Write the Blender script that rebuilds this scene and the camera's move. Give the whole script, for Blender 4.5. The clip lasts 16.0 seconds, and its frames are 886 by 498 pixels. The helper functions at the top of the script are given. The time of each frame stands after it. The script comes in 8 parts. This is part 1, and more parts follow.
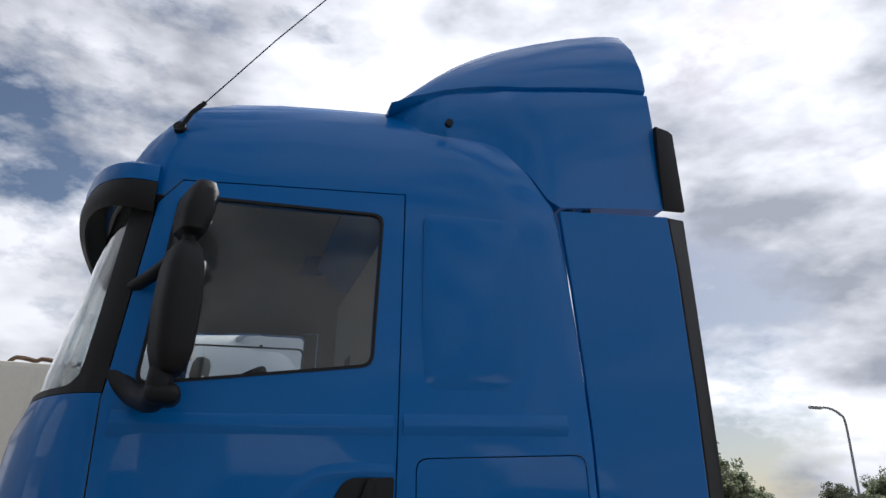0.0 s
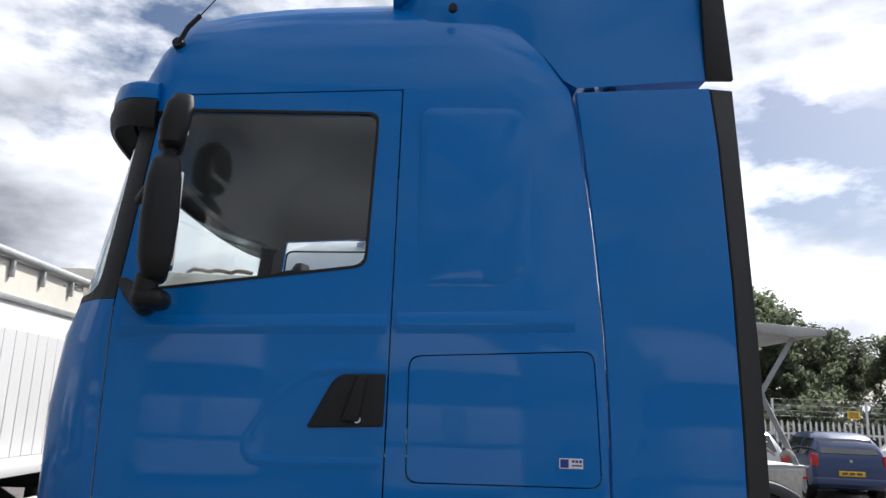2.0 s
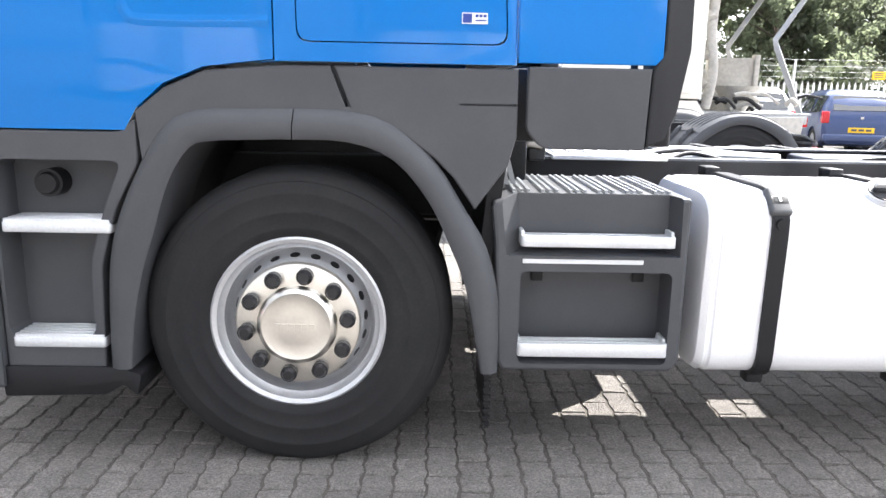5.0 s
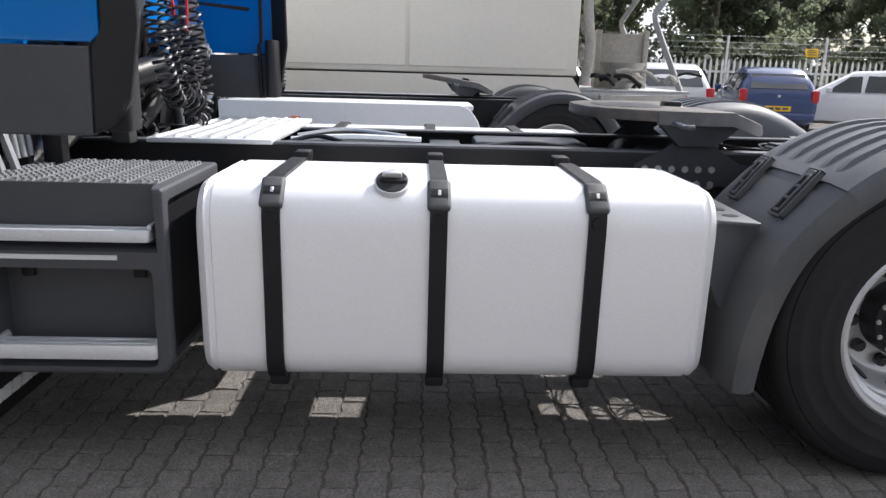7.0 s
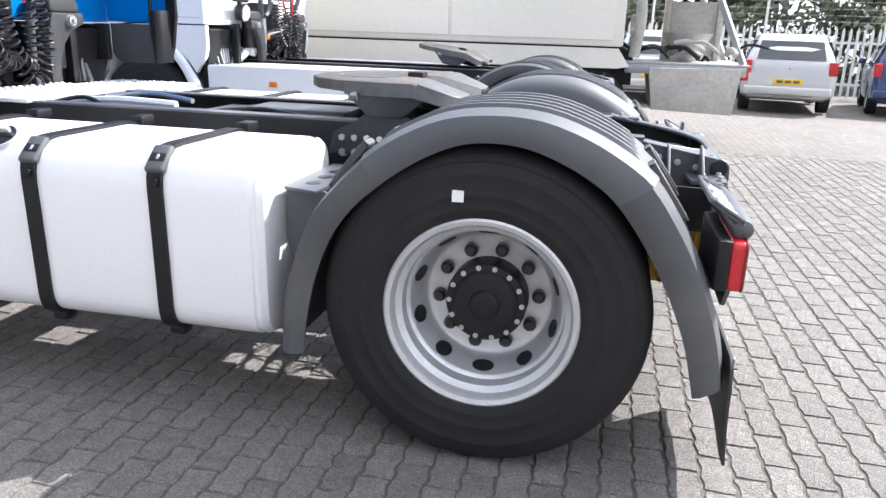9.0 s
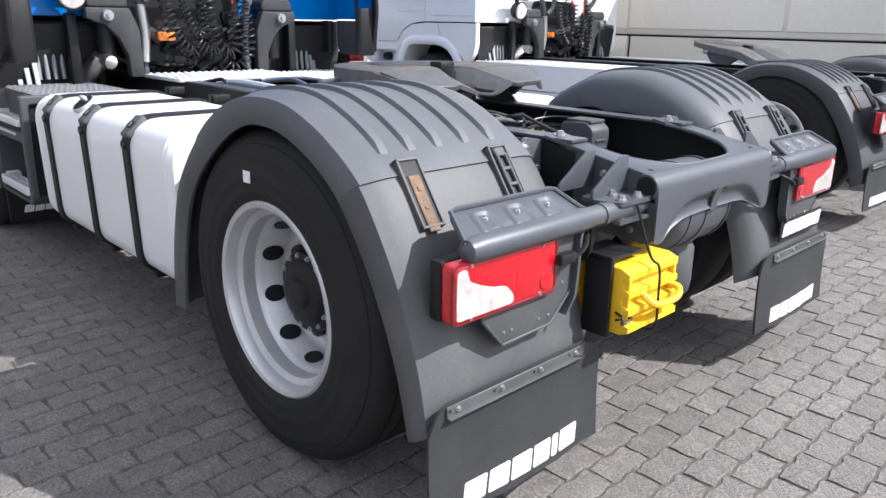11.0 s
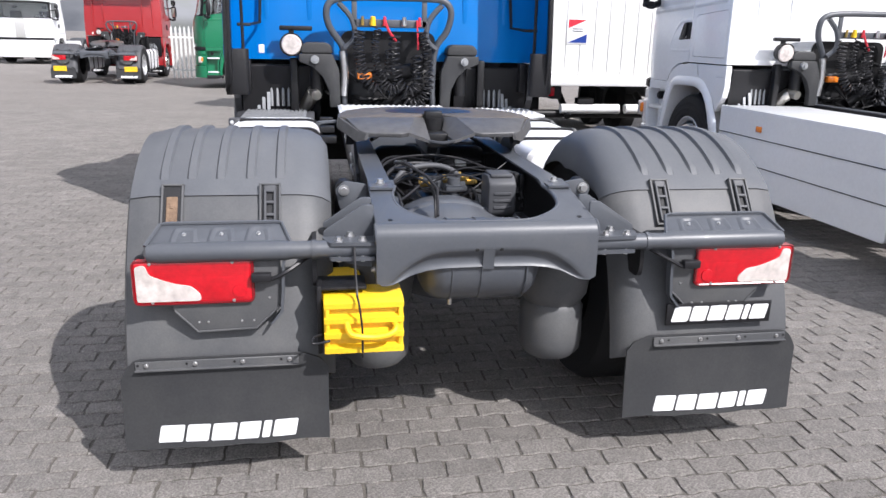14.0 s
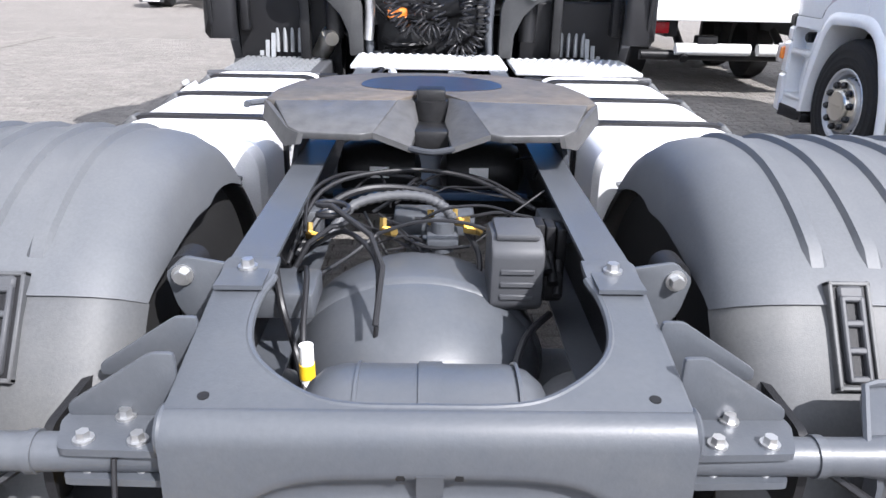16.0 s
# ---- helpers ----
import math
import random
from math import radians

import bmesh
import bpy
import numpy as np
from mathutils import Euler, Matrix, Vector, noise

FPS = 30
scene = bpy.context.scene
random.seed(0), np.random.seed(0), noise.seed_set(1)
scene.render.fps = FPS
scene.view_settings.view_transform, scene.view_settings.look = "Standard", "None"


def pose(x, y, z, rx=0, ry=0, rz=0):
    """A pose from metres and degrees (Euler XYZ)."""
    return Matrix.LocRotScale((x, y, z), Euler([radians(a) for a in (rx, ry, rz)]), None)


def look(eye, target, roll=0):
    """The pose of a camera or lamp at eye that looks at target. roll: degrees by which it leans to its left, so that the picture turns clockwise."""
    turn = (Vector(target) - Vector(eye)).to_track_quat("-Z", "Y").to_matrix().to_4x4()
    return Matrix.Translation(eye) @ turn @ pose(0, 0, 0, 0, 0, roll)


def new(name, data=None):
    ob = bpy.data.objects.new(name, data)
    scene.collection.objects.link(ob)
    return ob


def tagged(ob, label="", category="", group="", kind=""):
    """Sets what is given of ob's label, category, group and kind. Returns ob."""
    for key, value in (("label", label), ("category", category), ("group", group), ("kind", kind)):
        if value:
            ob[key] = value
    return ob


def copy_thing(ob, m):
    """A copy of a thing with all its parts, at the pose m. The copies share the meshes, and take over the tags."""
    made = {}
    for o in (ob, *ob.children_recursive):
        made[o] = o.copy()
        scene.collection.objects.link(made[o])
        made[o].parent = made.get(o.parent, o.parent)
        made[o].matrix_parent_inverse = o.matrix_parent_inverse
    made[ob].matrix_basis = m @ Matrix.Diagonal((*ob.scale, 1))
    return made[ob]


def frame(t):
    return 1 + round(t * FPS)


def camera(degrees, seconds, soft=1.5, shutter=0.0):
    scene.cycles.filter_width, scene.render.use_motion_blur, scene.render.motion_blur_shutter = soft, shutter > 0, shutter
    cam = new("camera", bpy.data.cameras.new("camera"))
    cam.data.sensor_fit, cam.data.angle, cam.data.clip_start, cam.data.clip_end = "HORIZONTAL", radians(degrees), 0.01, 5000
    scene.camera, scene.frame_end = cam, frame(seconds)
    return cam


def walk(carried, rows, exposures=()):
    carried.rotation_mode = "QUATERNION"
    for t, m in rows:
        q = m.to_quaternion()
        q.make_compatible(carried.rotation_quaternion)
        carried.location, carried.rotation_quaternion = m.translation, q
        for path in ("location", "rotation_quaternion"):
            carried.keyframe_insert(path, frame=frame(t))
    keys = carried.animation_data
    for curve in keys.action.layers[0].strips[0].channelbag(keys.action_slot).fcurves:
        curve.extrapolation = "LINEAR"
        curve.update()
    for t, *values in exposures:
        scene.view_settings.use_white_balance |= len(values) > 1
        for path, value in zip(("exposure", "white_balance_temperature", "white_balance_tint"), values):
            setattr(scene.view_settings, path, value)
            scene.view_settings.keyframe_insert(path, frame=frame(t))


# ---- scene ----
cam = camera(62.1, 16.0)
walk(cam, [
    (0, look((-0.597, -3.651, 1.605), (-0.062, -1.855, 2.304), 1.23)),
    (0.5, look((-0.304, -3.623, 1.643), (0.115, -1.780, 2.298), 1.04)),
    (1, look((-0.081, -3.678, 1.652), (0.167, -1.778, 2.225), 1.05)),
    (1.5, look((0.067, -3.734, 1.666), (0.172, -1.801, 2.169), 1.69)),
    (2, look((0.046, -3.679, 1.630), (0.126, -1.727, 2.059), 2.06)),
    (2.5, look((0.035, -3.654, 1.607), (0.094, -1.680, 1.919), 2.00)),
    (3, look((0.017, -3.627, 1.549), (0.074, -1.636, 1.731), 2.01)),
    (3.2, look((0.018, -3.608, 1.518), (0.074, -1.613, 1.645), 2.10)),
    (5.3, look((0.605, -3.511, 1.256), (0.640, -1.564, 0.817), 0.95)),
    (5.5, look((0.718, -3.492, 1.264), (0.782, -1.545, 0.826), 1.16)),
    (6, look((1.158, -3.348, 1.278), (1.224, -1.401, 0.839), 1.01)),
    (6.5, look((1.581, -3.335, 1.294), (1.658, -1.389, 0.852), 1.60)),
    (7, look((2.039, -3.360, 1.316), (2.111, -1.423, 0.832), 1.57)),
    (7.5, look((2.540, -3.310, 1.338), (2.595, -1.380, 0.825), 1.90)),
    (8, look((3.060, -3.404, 1.363), (3.050, -1.484, 0.809), 2.09)),
    (8.5, look((3.552, -3.410, 1.367), (3.294, -1.512, 0.799), 1.99)),
    (9, look((4.031, -3.316, 1.376), (3.630, -1.444, 0.803), 1.89)),
    (9.2, look((4.224, -3.296, 1.372), (3.736, -1.446, 0.797), 2.06)),
    (11.3, look((5.739, -2.091, 1.357), (4.231, -0.925, 0.748), 1.17)),
    (11.5, look((5.842, -1.966, 1.371), (4.255, -0.919, 0.749), 1.32)),
    (12, look((6.160, -1.703, 1.372), (4.434, -0.900, 0.758), 1.15)),
    (12.5, look((6.506, -1.577, 1.408), (4.698, -0.934, 0.847), 1.10)),
    (13, look((6.792, -1.298, 1.478), (4.938, -0.771, 0.945), 0.88)),
    (13.5, look((6.923, -0.907, 1.528), (5.042, -0.490, 0.992), 0.93)),
    (14, look((6.858, -0.564, 1.541), (4.963, -0.241, 0.987), 1.23)),
    (14.5, look((6.695, -0.264, 1.589), (4.793, -0.083, 0.999), 1.26)),
    (15, look((6.301, -0.094, 1.596), (4.403, 0.010, 0.975), 1.32)),
    (15.5, look((5.861, -0.045, 1.596), (3.982, 0.033, 0.914), 1.28)),
    (16, look((5.368, -0.009, 1.549), (3.511, 0.035, 0.808), 1.27)),
], exposures=[(0, -0.44, 6150, 12), (0.7, -0.24, 6150, 12), (1.5, -0.16, 6150, 12), (2.5, 0.18, 6100, 12), (3.2, 0.41, 6100, 12), (5.3, 2.08, 6250, 12), (5.7, 1.90, 6250, 12), (6.0, 1.54, 6250, 12), (6.5, 0.71, 6200, 13), (7.0, 0.42, 6200, 13),
              (7.8, 0.44, 6150, 13), (8.5, 1.28, 6050, 13), (9.2, 1.26, 6000, 13), (11.3, 0.63, 5950, 14), (12.5, 0.61, 6050, 15), (13.5, 0.31, 6050, 15), (14.5, 0.58, 6050, 15), (15.2, 0.41, 5900, 14), (15.6, 0.71, 5900, 14), (16, 1.05, 5950, 14)])

# ---- light ----
SUN_WAY = Vector((0.78, 0.64, 1.0)).normalized()      # towards the sun
elevation = math.asin(SUN_WAY.z)
azimuth = math.atan2(SUN_WAY.x, SUN_WAY.y)            # from +y, clockwise
world = bpy.data.worlds.new("world")
scene.world = world
world.use_nodes = True
wn, wl = world.node_tree.nodes, world.node_tree.links
wn.clear()
w_out, w_bg = wn.new("ShaderNodeOutputWorld"), wn.new("ShaderNodeBackground")
w_sky = wn.new("ShaderNodeTexSky")
w_sky.sky_type, w_sky.sun_disc = "NISHITA", False
w_sky.sun_elevation, w_sky.sun_rotation = elevation, azimuth
w_sky.air_density, w_sky.dust_density = 1.0, 1.5
w_map, w_noise, w_ramp, w_mix = wn.new("ShaderNodeMapping"), wn.new("ShaderNodeTexNoise"), wn.new("ShaderNodeValToRGB"), wn.new("ShaderNodeMix")
w_co = wn.new("ShaderNodeTexCoord")
w_map.inputs["Scale"].default_value = (1.0, 1.0, 2.2)
w_map.inputs["Location"].default_value = (0.35, 0.1, 0.0)
w_noise.inputs["Scale"].default_value, w_noise.inputs["Detail"].default_value, w_noise.inputs["Roughness"].default_value = 3.0, 9.0, 0.58
w_ramp.color_ramp.elements[0].position, w_ramp.color_ramp.elements[1].position = 0.38, 0.49
w_shade, w_sramp = wn.new("ShaderNodeTexNoise"), wn.new("ShaderNodeValToRGB")
w_shade.inputs["Scale"].default_value, w_shade.inputs["Detail"].default_value = 4.5, 6.0
w_sramp.color_ramp.elements[0].position, w_sramp.color_ramp.elements[1].position = 0.35, 0.62
w_sramp.color_ramp.elements[0].color, w_sramp.color_ramp.elements[1].color = (3.6, 3.8, 4.2, 1), (11.6, 11.6, 11.7, 1)
w_mix.data_type = "RGBA"
wl.new(w_co.outputs["Generated"], w_map.inputs["Vector"])
wl.new(w_map.outputs["Vector"], w_noise.inputs["Vector"])
wl.new(w_map.outputs["Vector"], w_shade.inputs["Vector"])
wl.new(w_noise.outputs["Fac"], w_ramp.inputs["Fac"])
wl.new(w_shade.outputs["Fac"], w_sramp.inputs["Fac"])
wl.new(w_ramp.outputs["Color"], w_mix.inputs["Factor"])
wl.new(w_sky.outputs["Color"], w_mix.inputs[6])
w_dot, w_near, w_glow = wn.new("ShaderNodeVectorMath"), wn.new("ShaderNodeMapRange"), wn.new("ShaderNodeMix")
w_dot.operation = "DOT_PRODUCT"
w_dot.inputs[1].default_value = SUN_WAY
w_near.inputs["From Min"].default_value, w_near.inputs["From Max"].default_value = -0.3, 1.0
w_near.inputs["To Min"].default_value, w_near.inputs["To Max"].default_value = 0.42, 1.85
w_glow.data_type, w_glow.blend_type = "RGBA", "MULTIPLY"      # clouds nearer the sun are brighter
w_glow.inputs["Factor"].default_value = 1.0
wl.new(w_co.outputs["Generated"], w_dot.inputs[0])
wl.new(w_dot.outputs["Value"], w_near.inputs["Value"])
wl.new(w_sramp.outputs["Color"], w_glow.inputs[6])
wl.new(w_near.outputs["Result"], w_glow.inputs[7])
wl.new(w_glow.outputs[2], w_mix.inputs[7])
wl.new(w_mix.outputs[2], w_bg.inputs["Color"])
wl.new(w_bg.outputs["Background"], w_out.inputs["Surface"])
w_bg.inputs["Strength"].default_value = 0.088
sun = new("sun", bpy.data.lights.new("sun", "SUN"))
sun.data.energy, sun.data.angle, sun.data.color = 4.9, radians(0.5), (1.0, 0.95, 0.87)
sun.matrix_world = look(SUN_WAY * 60, (0, 0, 0))

# ---- materials ----
def material(name, color, rough=0.5, metal=0.0, grain=0.0, grain_scale=60.0, stain=0.0, stain_scale=3.0, bump=0.0, bump_scale=200.0,
             coat=0.0, spec=0.5, stain_color=None, random=0.0):
    """A surface with grain and stains at two scales, in metres, and fine relief."""
    m = bpy.data.materials.new(name)
    m.use_nodes = True
    n, l = m.node_tree.nodes, m.node_tree.links
    b = n["Principled BSDF"]
    b.inputs["Roughness"].default_value, b.inputs["Metallic"].default_value = rough, metal
    b.inputs["Specular IOR Level"].default_value = spec
    b.inputs["Coat Weight"].default_value, b.inputs["Coat Roughness"].default_value = coat, 0.04
    co = n.new("ShaderNodeTexCoord")
    base = n.new("ShaderNodeRGB")
    base.outputs[0].default_value = (*color, 1)
    out = base.outputs[0]
    if stain:
        t, r, x = n.new("ShaderNodeTexNoise"), n.new("ShaderNodeMapRange"), n.new("ShaderNodeMix")
        t.inputs["Scale"].default_value, t.inputs["Detail"].default_value = stain_scale, 6
        t.inputs["Roughness"].default_value = 0.65
        r.inputs["From Min"].default_value, r.inputs["From Max"].default_value, r.inputs["To Max"].default_value = 0.42, 0.72, stain
        x.data_type = "RGBA"
        x.inputs[7].default_value = (*(stain_color or [c * 0.45 for c in color]), 1)
        l.new(co.outputs["Object"], t.inputs["Vector"]); l.new(t.outputs["Fac"], r.inputs["Value"])
        l.new(r.outputs["Result"], x.inputs["Factor"]); l.new(out, x.inputs[6])
        out = x.outputs[2]
    if grain or random:
        h = n.new("ShaderNodeHueSaturation")
        l.new(out, h.inputs["Color"])
        out = h.outputs["Color"]
        v = None
        if grain:
            t, r = n.new("ShaderNodeTexNoise"), n.new("ShaderNodeMapRange")
            t.inputs["Scale"].default_value, t.inputs["Detail"].default_value = grain_scale, 4
            r.inputs["From Min"].default_value, r.inputs["From Max"].default_value = 0.25, 0.75
            r.inputs["To Min"].default_value, r.inputs["To Max"].default_value = 1 - grain, 1 + grain
            l.new(co.outputs["Object"], t.inputs["Vector"]); l.new(t.outputs["Fac"], r.inputs["Value"])
            v = r.outputs["Result"]
        if random:
            i, r = n.new("ShaderNodeObjectInfo"), n.new("ShaderNodeMapRange")
            r.inputs["To Min"].default_value, r.inputs["To Max"].default_value = 1 - random, 1 + random
            l.new(i.outputs["Random"], r.inputs["Value"])
            if v:
                q = n.new("ShaderNodeMath"); q.operation = "MULTIPLY"
                l.new(v, q.inputs[0]); l.new(r.outputs["Result"], q.inputs[1])
                v = q.outputs[0]
            else:
                v = r.outputs["Result"]
        l.new(v, h.inputs["Value"])
    l.new(out, b.inputs["Base Color"])
    if bump:
        t, u = n.new("ShaderNodeTexNoise"), n.new("ShaderNodeBump")
        t.inputs["Scale"].default_value, t.inputs["Detail"].default_value = bump_scale, 5
        u.inputs["Strength"].default_value, u.inputs["Distance"].default_value = bump, 0.01
        l.new(co.outputs["Object"], t.inputs["Vector"]); l.new(t.outputs["Fac"], u.inputs["Height"])
        l.new(u.outputs["Normal"], b.inputs["Normal"])
    return m


M_BLUE = material("blue_paint", (0.001, 0.148, 0.47), 0.42, 0.0, 0.05, 250, 0.10, 1.3, coat=0.40, spec=0.16, stain_color=(0.008, 0.115, 0.39))
M_GREY = material("grey_plastic", (0.056, 0.058, 0.064), 0.55, 0, 0.05, 160, 0.3, 3.0, 0.08, 500, spec=0.4, stain_color=(0.10, 0.10, 0.10))
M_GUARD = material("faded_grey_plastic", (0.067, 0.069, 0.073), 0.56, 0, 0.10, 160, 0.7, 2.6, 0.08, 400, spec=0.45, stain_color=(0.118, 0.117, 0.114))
# Guard plastic made lighter and bluer: sky reflection painted into the top's colour.
M_GUARDSKY = material("skylit_guard_plastic", (0.082, 0.087, 0.096), 0.54, 0, 0.08, 160, 0.6, 2.4, 0.08, 400, spec=0.45, stain_color=(0.125, 0.128, 0.132))
# Plastic parts, and painted shade on rail webs, recesses and the fairing gap.
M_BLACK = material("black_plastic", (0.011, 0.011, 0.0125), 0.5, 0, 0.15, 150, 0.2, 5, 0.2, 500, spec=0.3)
M_FRAME = material("chassis_paint", (0.063, 0.069, 0.080), 0.42, 0, 0.06, 90, 0.45, 4, 0.05, 200, coat=0.12, stain_color=(0.098, 0.101, 0.106))
M_RUBBER = material("tyre_rubber", (0.014, 0.014, 0.015), 0.72, 0, 0.2, 120, 0.35, 5, 0.3, 300, spec=0.3, stain_color=(0.03, 0.029, 0.028))
M_STEEL = material("wheel_silver", (0.58, 0.585, 0.60), 0.40, 0.6, 0.06, 120, 0.35, 7, 0.06, 300, stain_color=(0.40, 0.395, 0.385))
M_ALU = material("aluminium", (0.84, 0.84, 0.85), 0.38, 0.2, 0.05, 220, 0.15, 3, 0.03, 400, stain_color=(0.76, 0.77, 0.78))
M_TREAD = material("step_aluminium", (0.68, 0.69, 0.70), 0.5, 0.5, 0.08, 150, 0.15, 6, 0.1, 300)
M_FLAP = material("flap_rubber", (0.030, 0.031, 0.033), 0.62, 0, 0.12, 120, 0.5, 4, 0.15, 300, spec=0.35, stain_color=(0.055, 0.055, 0.054))
# Oily parts, and the painted shade in holes, slots and the tunnel.
M_DARK = material("oily_and_shade_black", (0.012, 0.012, 0.013), 0.42, 0, 0.3, 60, 0.4, 9, 0.1, 90, spec=0.3)
M_WHITE = material("white_paint", (0.79, 0.80, 0.81), 0.3, 0, 0.03, 40, 0.15, 1.2, coat=0.6, stain_color=(0.6, 0.6, 0.58))

# ---- shapes ----
def part(name, bm, mat, parent=None, label="", smooth=40):
    """Links a bmesh as one mesh object, under a thing or a part."""
    bmesh.ops.recalc_face_normals(bm, faces=bm.faces)
    me = bpy.data.meshes.new(name)
    bm.to_mesh(me)
    bm.free()
    me.materials.append(mat)
    if smooth:
        me.shade_smooth()
        me.set_sharp_from_angle(angle=radians(smooth))
    ob = new(name, me)
    ob.parent = parent
    if label:
        tagged(ob, label)
    return ob


def thing(name, label, category, group="", kind="", at=None):
    ob = tagged(new(name), label, category, group, kind)
    ob.empty_display_size = 0.1
    if at is not None:
        ob.matrix_world = at
    return ob


def box(bm, x0, x1, y0, y1, z0, z1, bevel=0.0, seg=2, m=None):
    r = bmesh.ops.create_cube(bm, size=1)["verts"]
    for v in r:
        v.co = Vector(((x0 + x1) / 2 + v.co.x * (x1 - x0), (y0 + y1) / 2 + v.co.y * (y1 - y0), (z0 + z1) / 2 + v.co.z * (z1 - z0)))
    if bevel:
        es = list({e for v in r for e in v.link_edges})
        r = bmesh.ops.bevel(bm, geom=es, offset=bevel, segments=seg, profile=0.5, affect="EDGES", clamp_overlap=True)["verts"]
        r = list({v for v in r})
    if m is not None:
        seen = set(r)
        for v in list(seen):
            for e in v.link_edges:
                seen.add(e.other_vert(v))
        for v in seen:
            v.co = m @ v.co
    return bm


def cyl(bm, p0, p1, r0, r1=None, n=20, caps=True):
    p0, p1 = Vector(p0), Vector(p1)
    d = p1 - p0
    q = d.to_track_quat("Z", "Y").to_matrix().to_4x4()
    bmesh.ops.create_cone(bm, cap_ends=caps, segments=n, radius1=r0, radius2=r0 if r1 is None else r1, depth=d.length,
                          matrix=Matrix.Translation((p0 + p1) / 2) @ q)
    return bm


def prism(bm, pts, a, b, axis="y", bevel=0.0, seg=2):
    """A flat outline, given in the two other axes, drawn out from a to b along an axis."""
    put = {"y": lambda p, c: (p[0], c, p[1]), "x": lambda p, c: (c, p[0], p[1]), "z": lambda p, c: (p[0], p[1], c)}[axis]
    lo, hi = [bm.verts.new(put(p, a)) for p in pts], [bm.verts.new(put(p, b)) for p in pts]
    fs = [bm.faces.new(lo), bm.faces.new(hi[::-1])]
    for i in range(len(pts)):
        j = (i + 1) % len(pts)
        fs.append(bm.faces.new((lo[j], lo[i], hi[i], hi[j])))
    bmesh.ops.recalc_face_normals(bm, faces=fs)
    if bevel:
        es = list({e for f in fs[:2] for e in f.edges})
        bmesh.ops.bevel(bm, geom=es, offset=bevel, segments=seg, profile=0.5, affect="EDGES", clamp_overlap=True)
    return bm


def lathe(bm, profile, centre, n=48):
    """A profile of (radius, y) turned about the axle, which runs along y."""
    cx, cy, cz = centre
    rings = []
    for r, y in profile:
        rings.append([bm.verts.new((cx + r * math.cos(2 * math.pi * k / n), cy + y, cz + r * math.sin(2 * math.pi * k / n))) for k in range(n)])
    for a, b in zip(rings, rings[1:]):
        for k in range(n):
            bm.faces.new((a[k], a[(k + 1) % n], b[(k + 1) % n], b[k]))
    return rings


def disc(bm, ring):
    bm.faces.new(ring)


def loft(bm, rings, caps=True, closed=True):
    vs = [[bm.verts.new(p) for p in r] for r in rings]
    n = len(vs[0])
    for a, b in zip(vs, vs[1:]):
        for k in range(n if closed else n - 1):
            j = (k + 1) % n
            bm.faces.new((a[k], a[j], b[j], b[k]))
    if caps:
        bm.faces.new(vs[0][::-1])
        bm.faces.new(vs[-1])
    return vs


def tube(bm, pts, r, n=8, smooth_steps=0, caps=True):
    """A round tube along points."""
    pts = [Vector(p) for p in pts]
    if smooth_steps:
        out = []
        for i in range(len(pts) - 1):
            p0, p1, p2, p3 = pts[max(i - 1, 0)], pts[i], pts[i + 1], pts[min(i + 2, len(pts) - 1)]
            for k in range(smooth_steps):
                t = k / smooth_steps
                out.append(0.5 * ((2 * p1) + (p2 - p0) * t + (2 * p0 - 5 * p1 + 4 * p2 - p3) * t * t + (3 * p1 - p0 - 3 * p2 + p3) * t ** 3))
        pts = out + [pts[-1]]
    rings, up = [], Vector((0.31, 0.17, 0.93)).normalized()
    for i, p in enumerate(pts):
        d = (pts[min(i + 1, len(pts) - 1)] - pts[max(i - 1, 0)]).normalized()
        a = d.cross(up)
        a = a.normalized() if a.length > 1e-4 else d.orthogonal().normalized()
        up = a.cross(d).normalized()
        rings.append([p + r * (math.cos(2 * math.pi * k / n) * a + math.sin(2 * math.pi * k / n) * up) for k in range(n)])
    loft(bm, rings, caps)
    return bm


def rounded(pts, r, n=4):
    """An outline with its corners rounded by r (one number, or one for each corner)."""
    out, m = [], len(pts)
    for i in range(m):
        p, a, b = Vector(pts[i]), Vector(pts[i - 1]), Vector(pts[(i + 1) % m])
        q = r[i] if isinstance(r, (list, tuple)) else r
        q = min(q, (a - p).length * 0.49, (b - p).length * 0.49)
        if q < 1e-5:
            out.append(tuple(p))
            continue
        s, e = p + (a - p).normalized() * q, p + (b - p).normalized() * q
        for k in range(n + 1):
            t = k / n
            out.append(tuple(s * (1 - t) ** 2 + p * 2 * t * (1 - t) + e * t * t))
    return out


def finer(pts, k=3):
    """The same run of points with k steps between each two, on a smooth curve."""
    ps, out = [Vector(p) for p in pts], []
    for i in range(len(ps) - 1):
        p0, p1, p2, p3 = ps[max(i - 1, 0)], ps[i], ps[i + 1], ps[min(i + 2, len(ps) - 1)]
        for q in range(k):
            t = q / k
            out.append(tuple(0.5 * ((2 * p1) + (p2 - p0) * t + (2 * p0 - 5 * p1 + 4 * p2 - p3) * t * t + (3 * p1 - p0 - 3 * p2 + p3) * t ** 3)))
    return out + [tuple(ps[-1])]


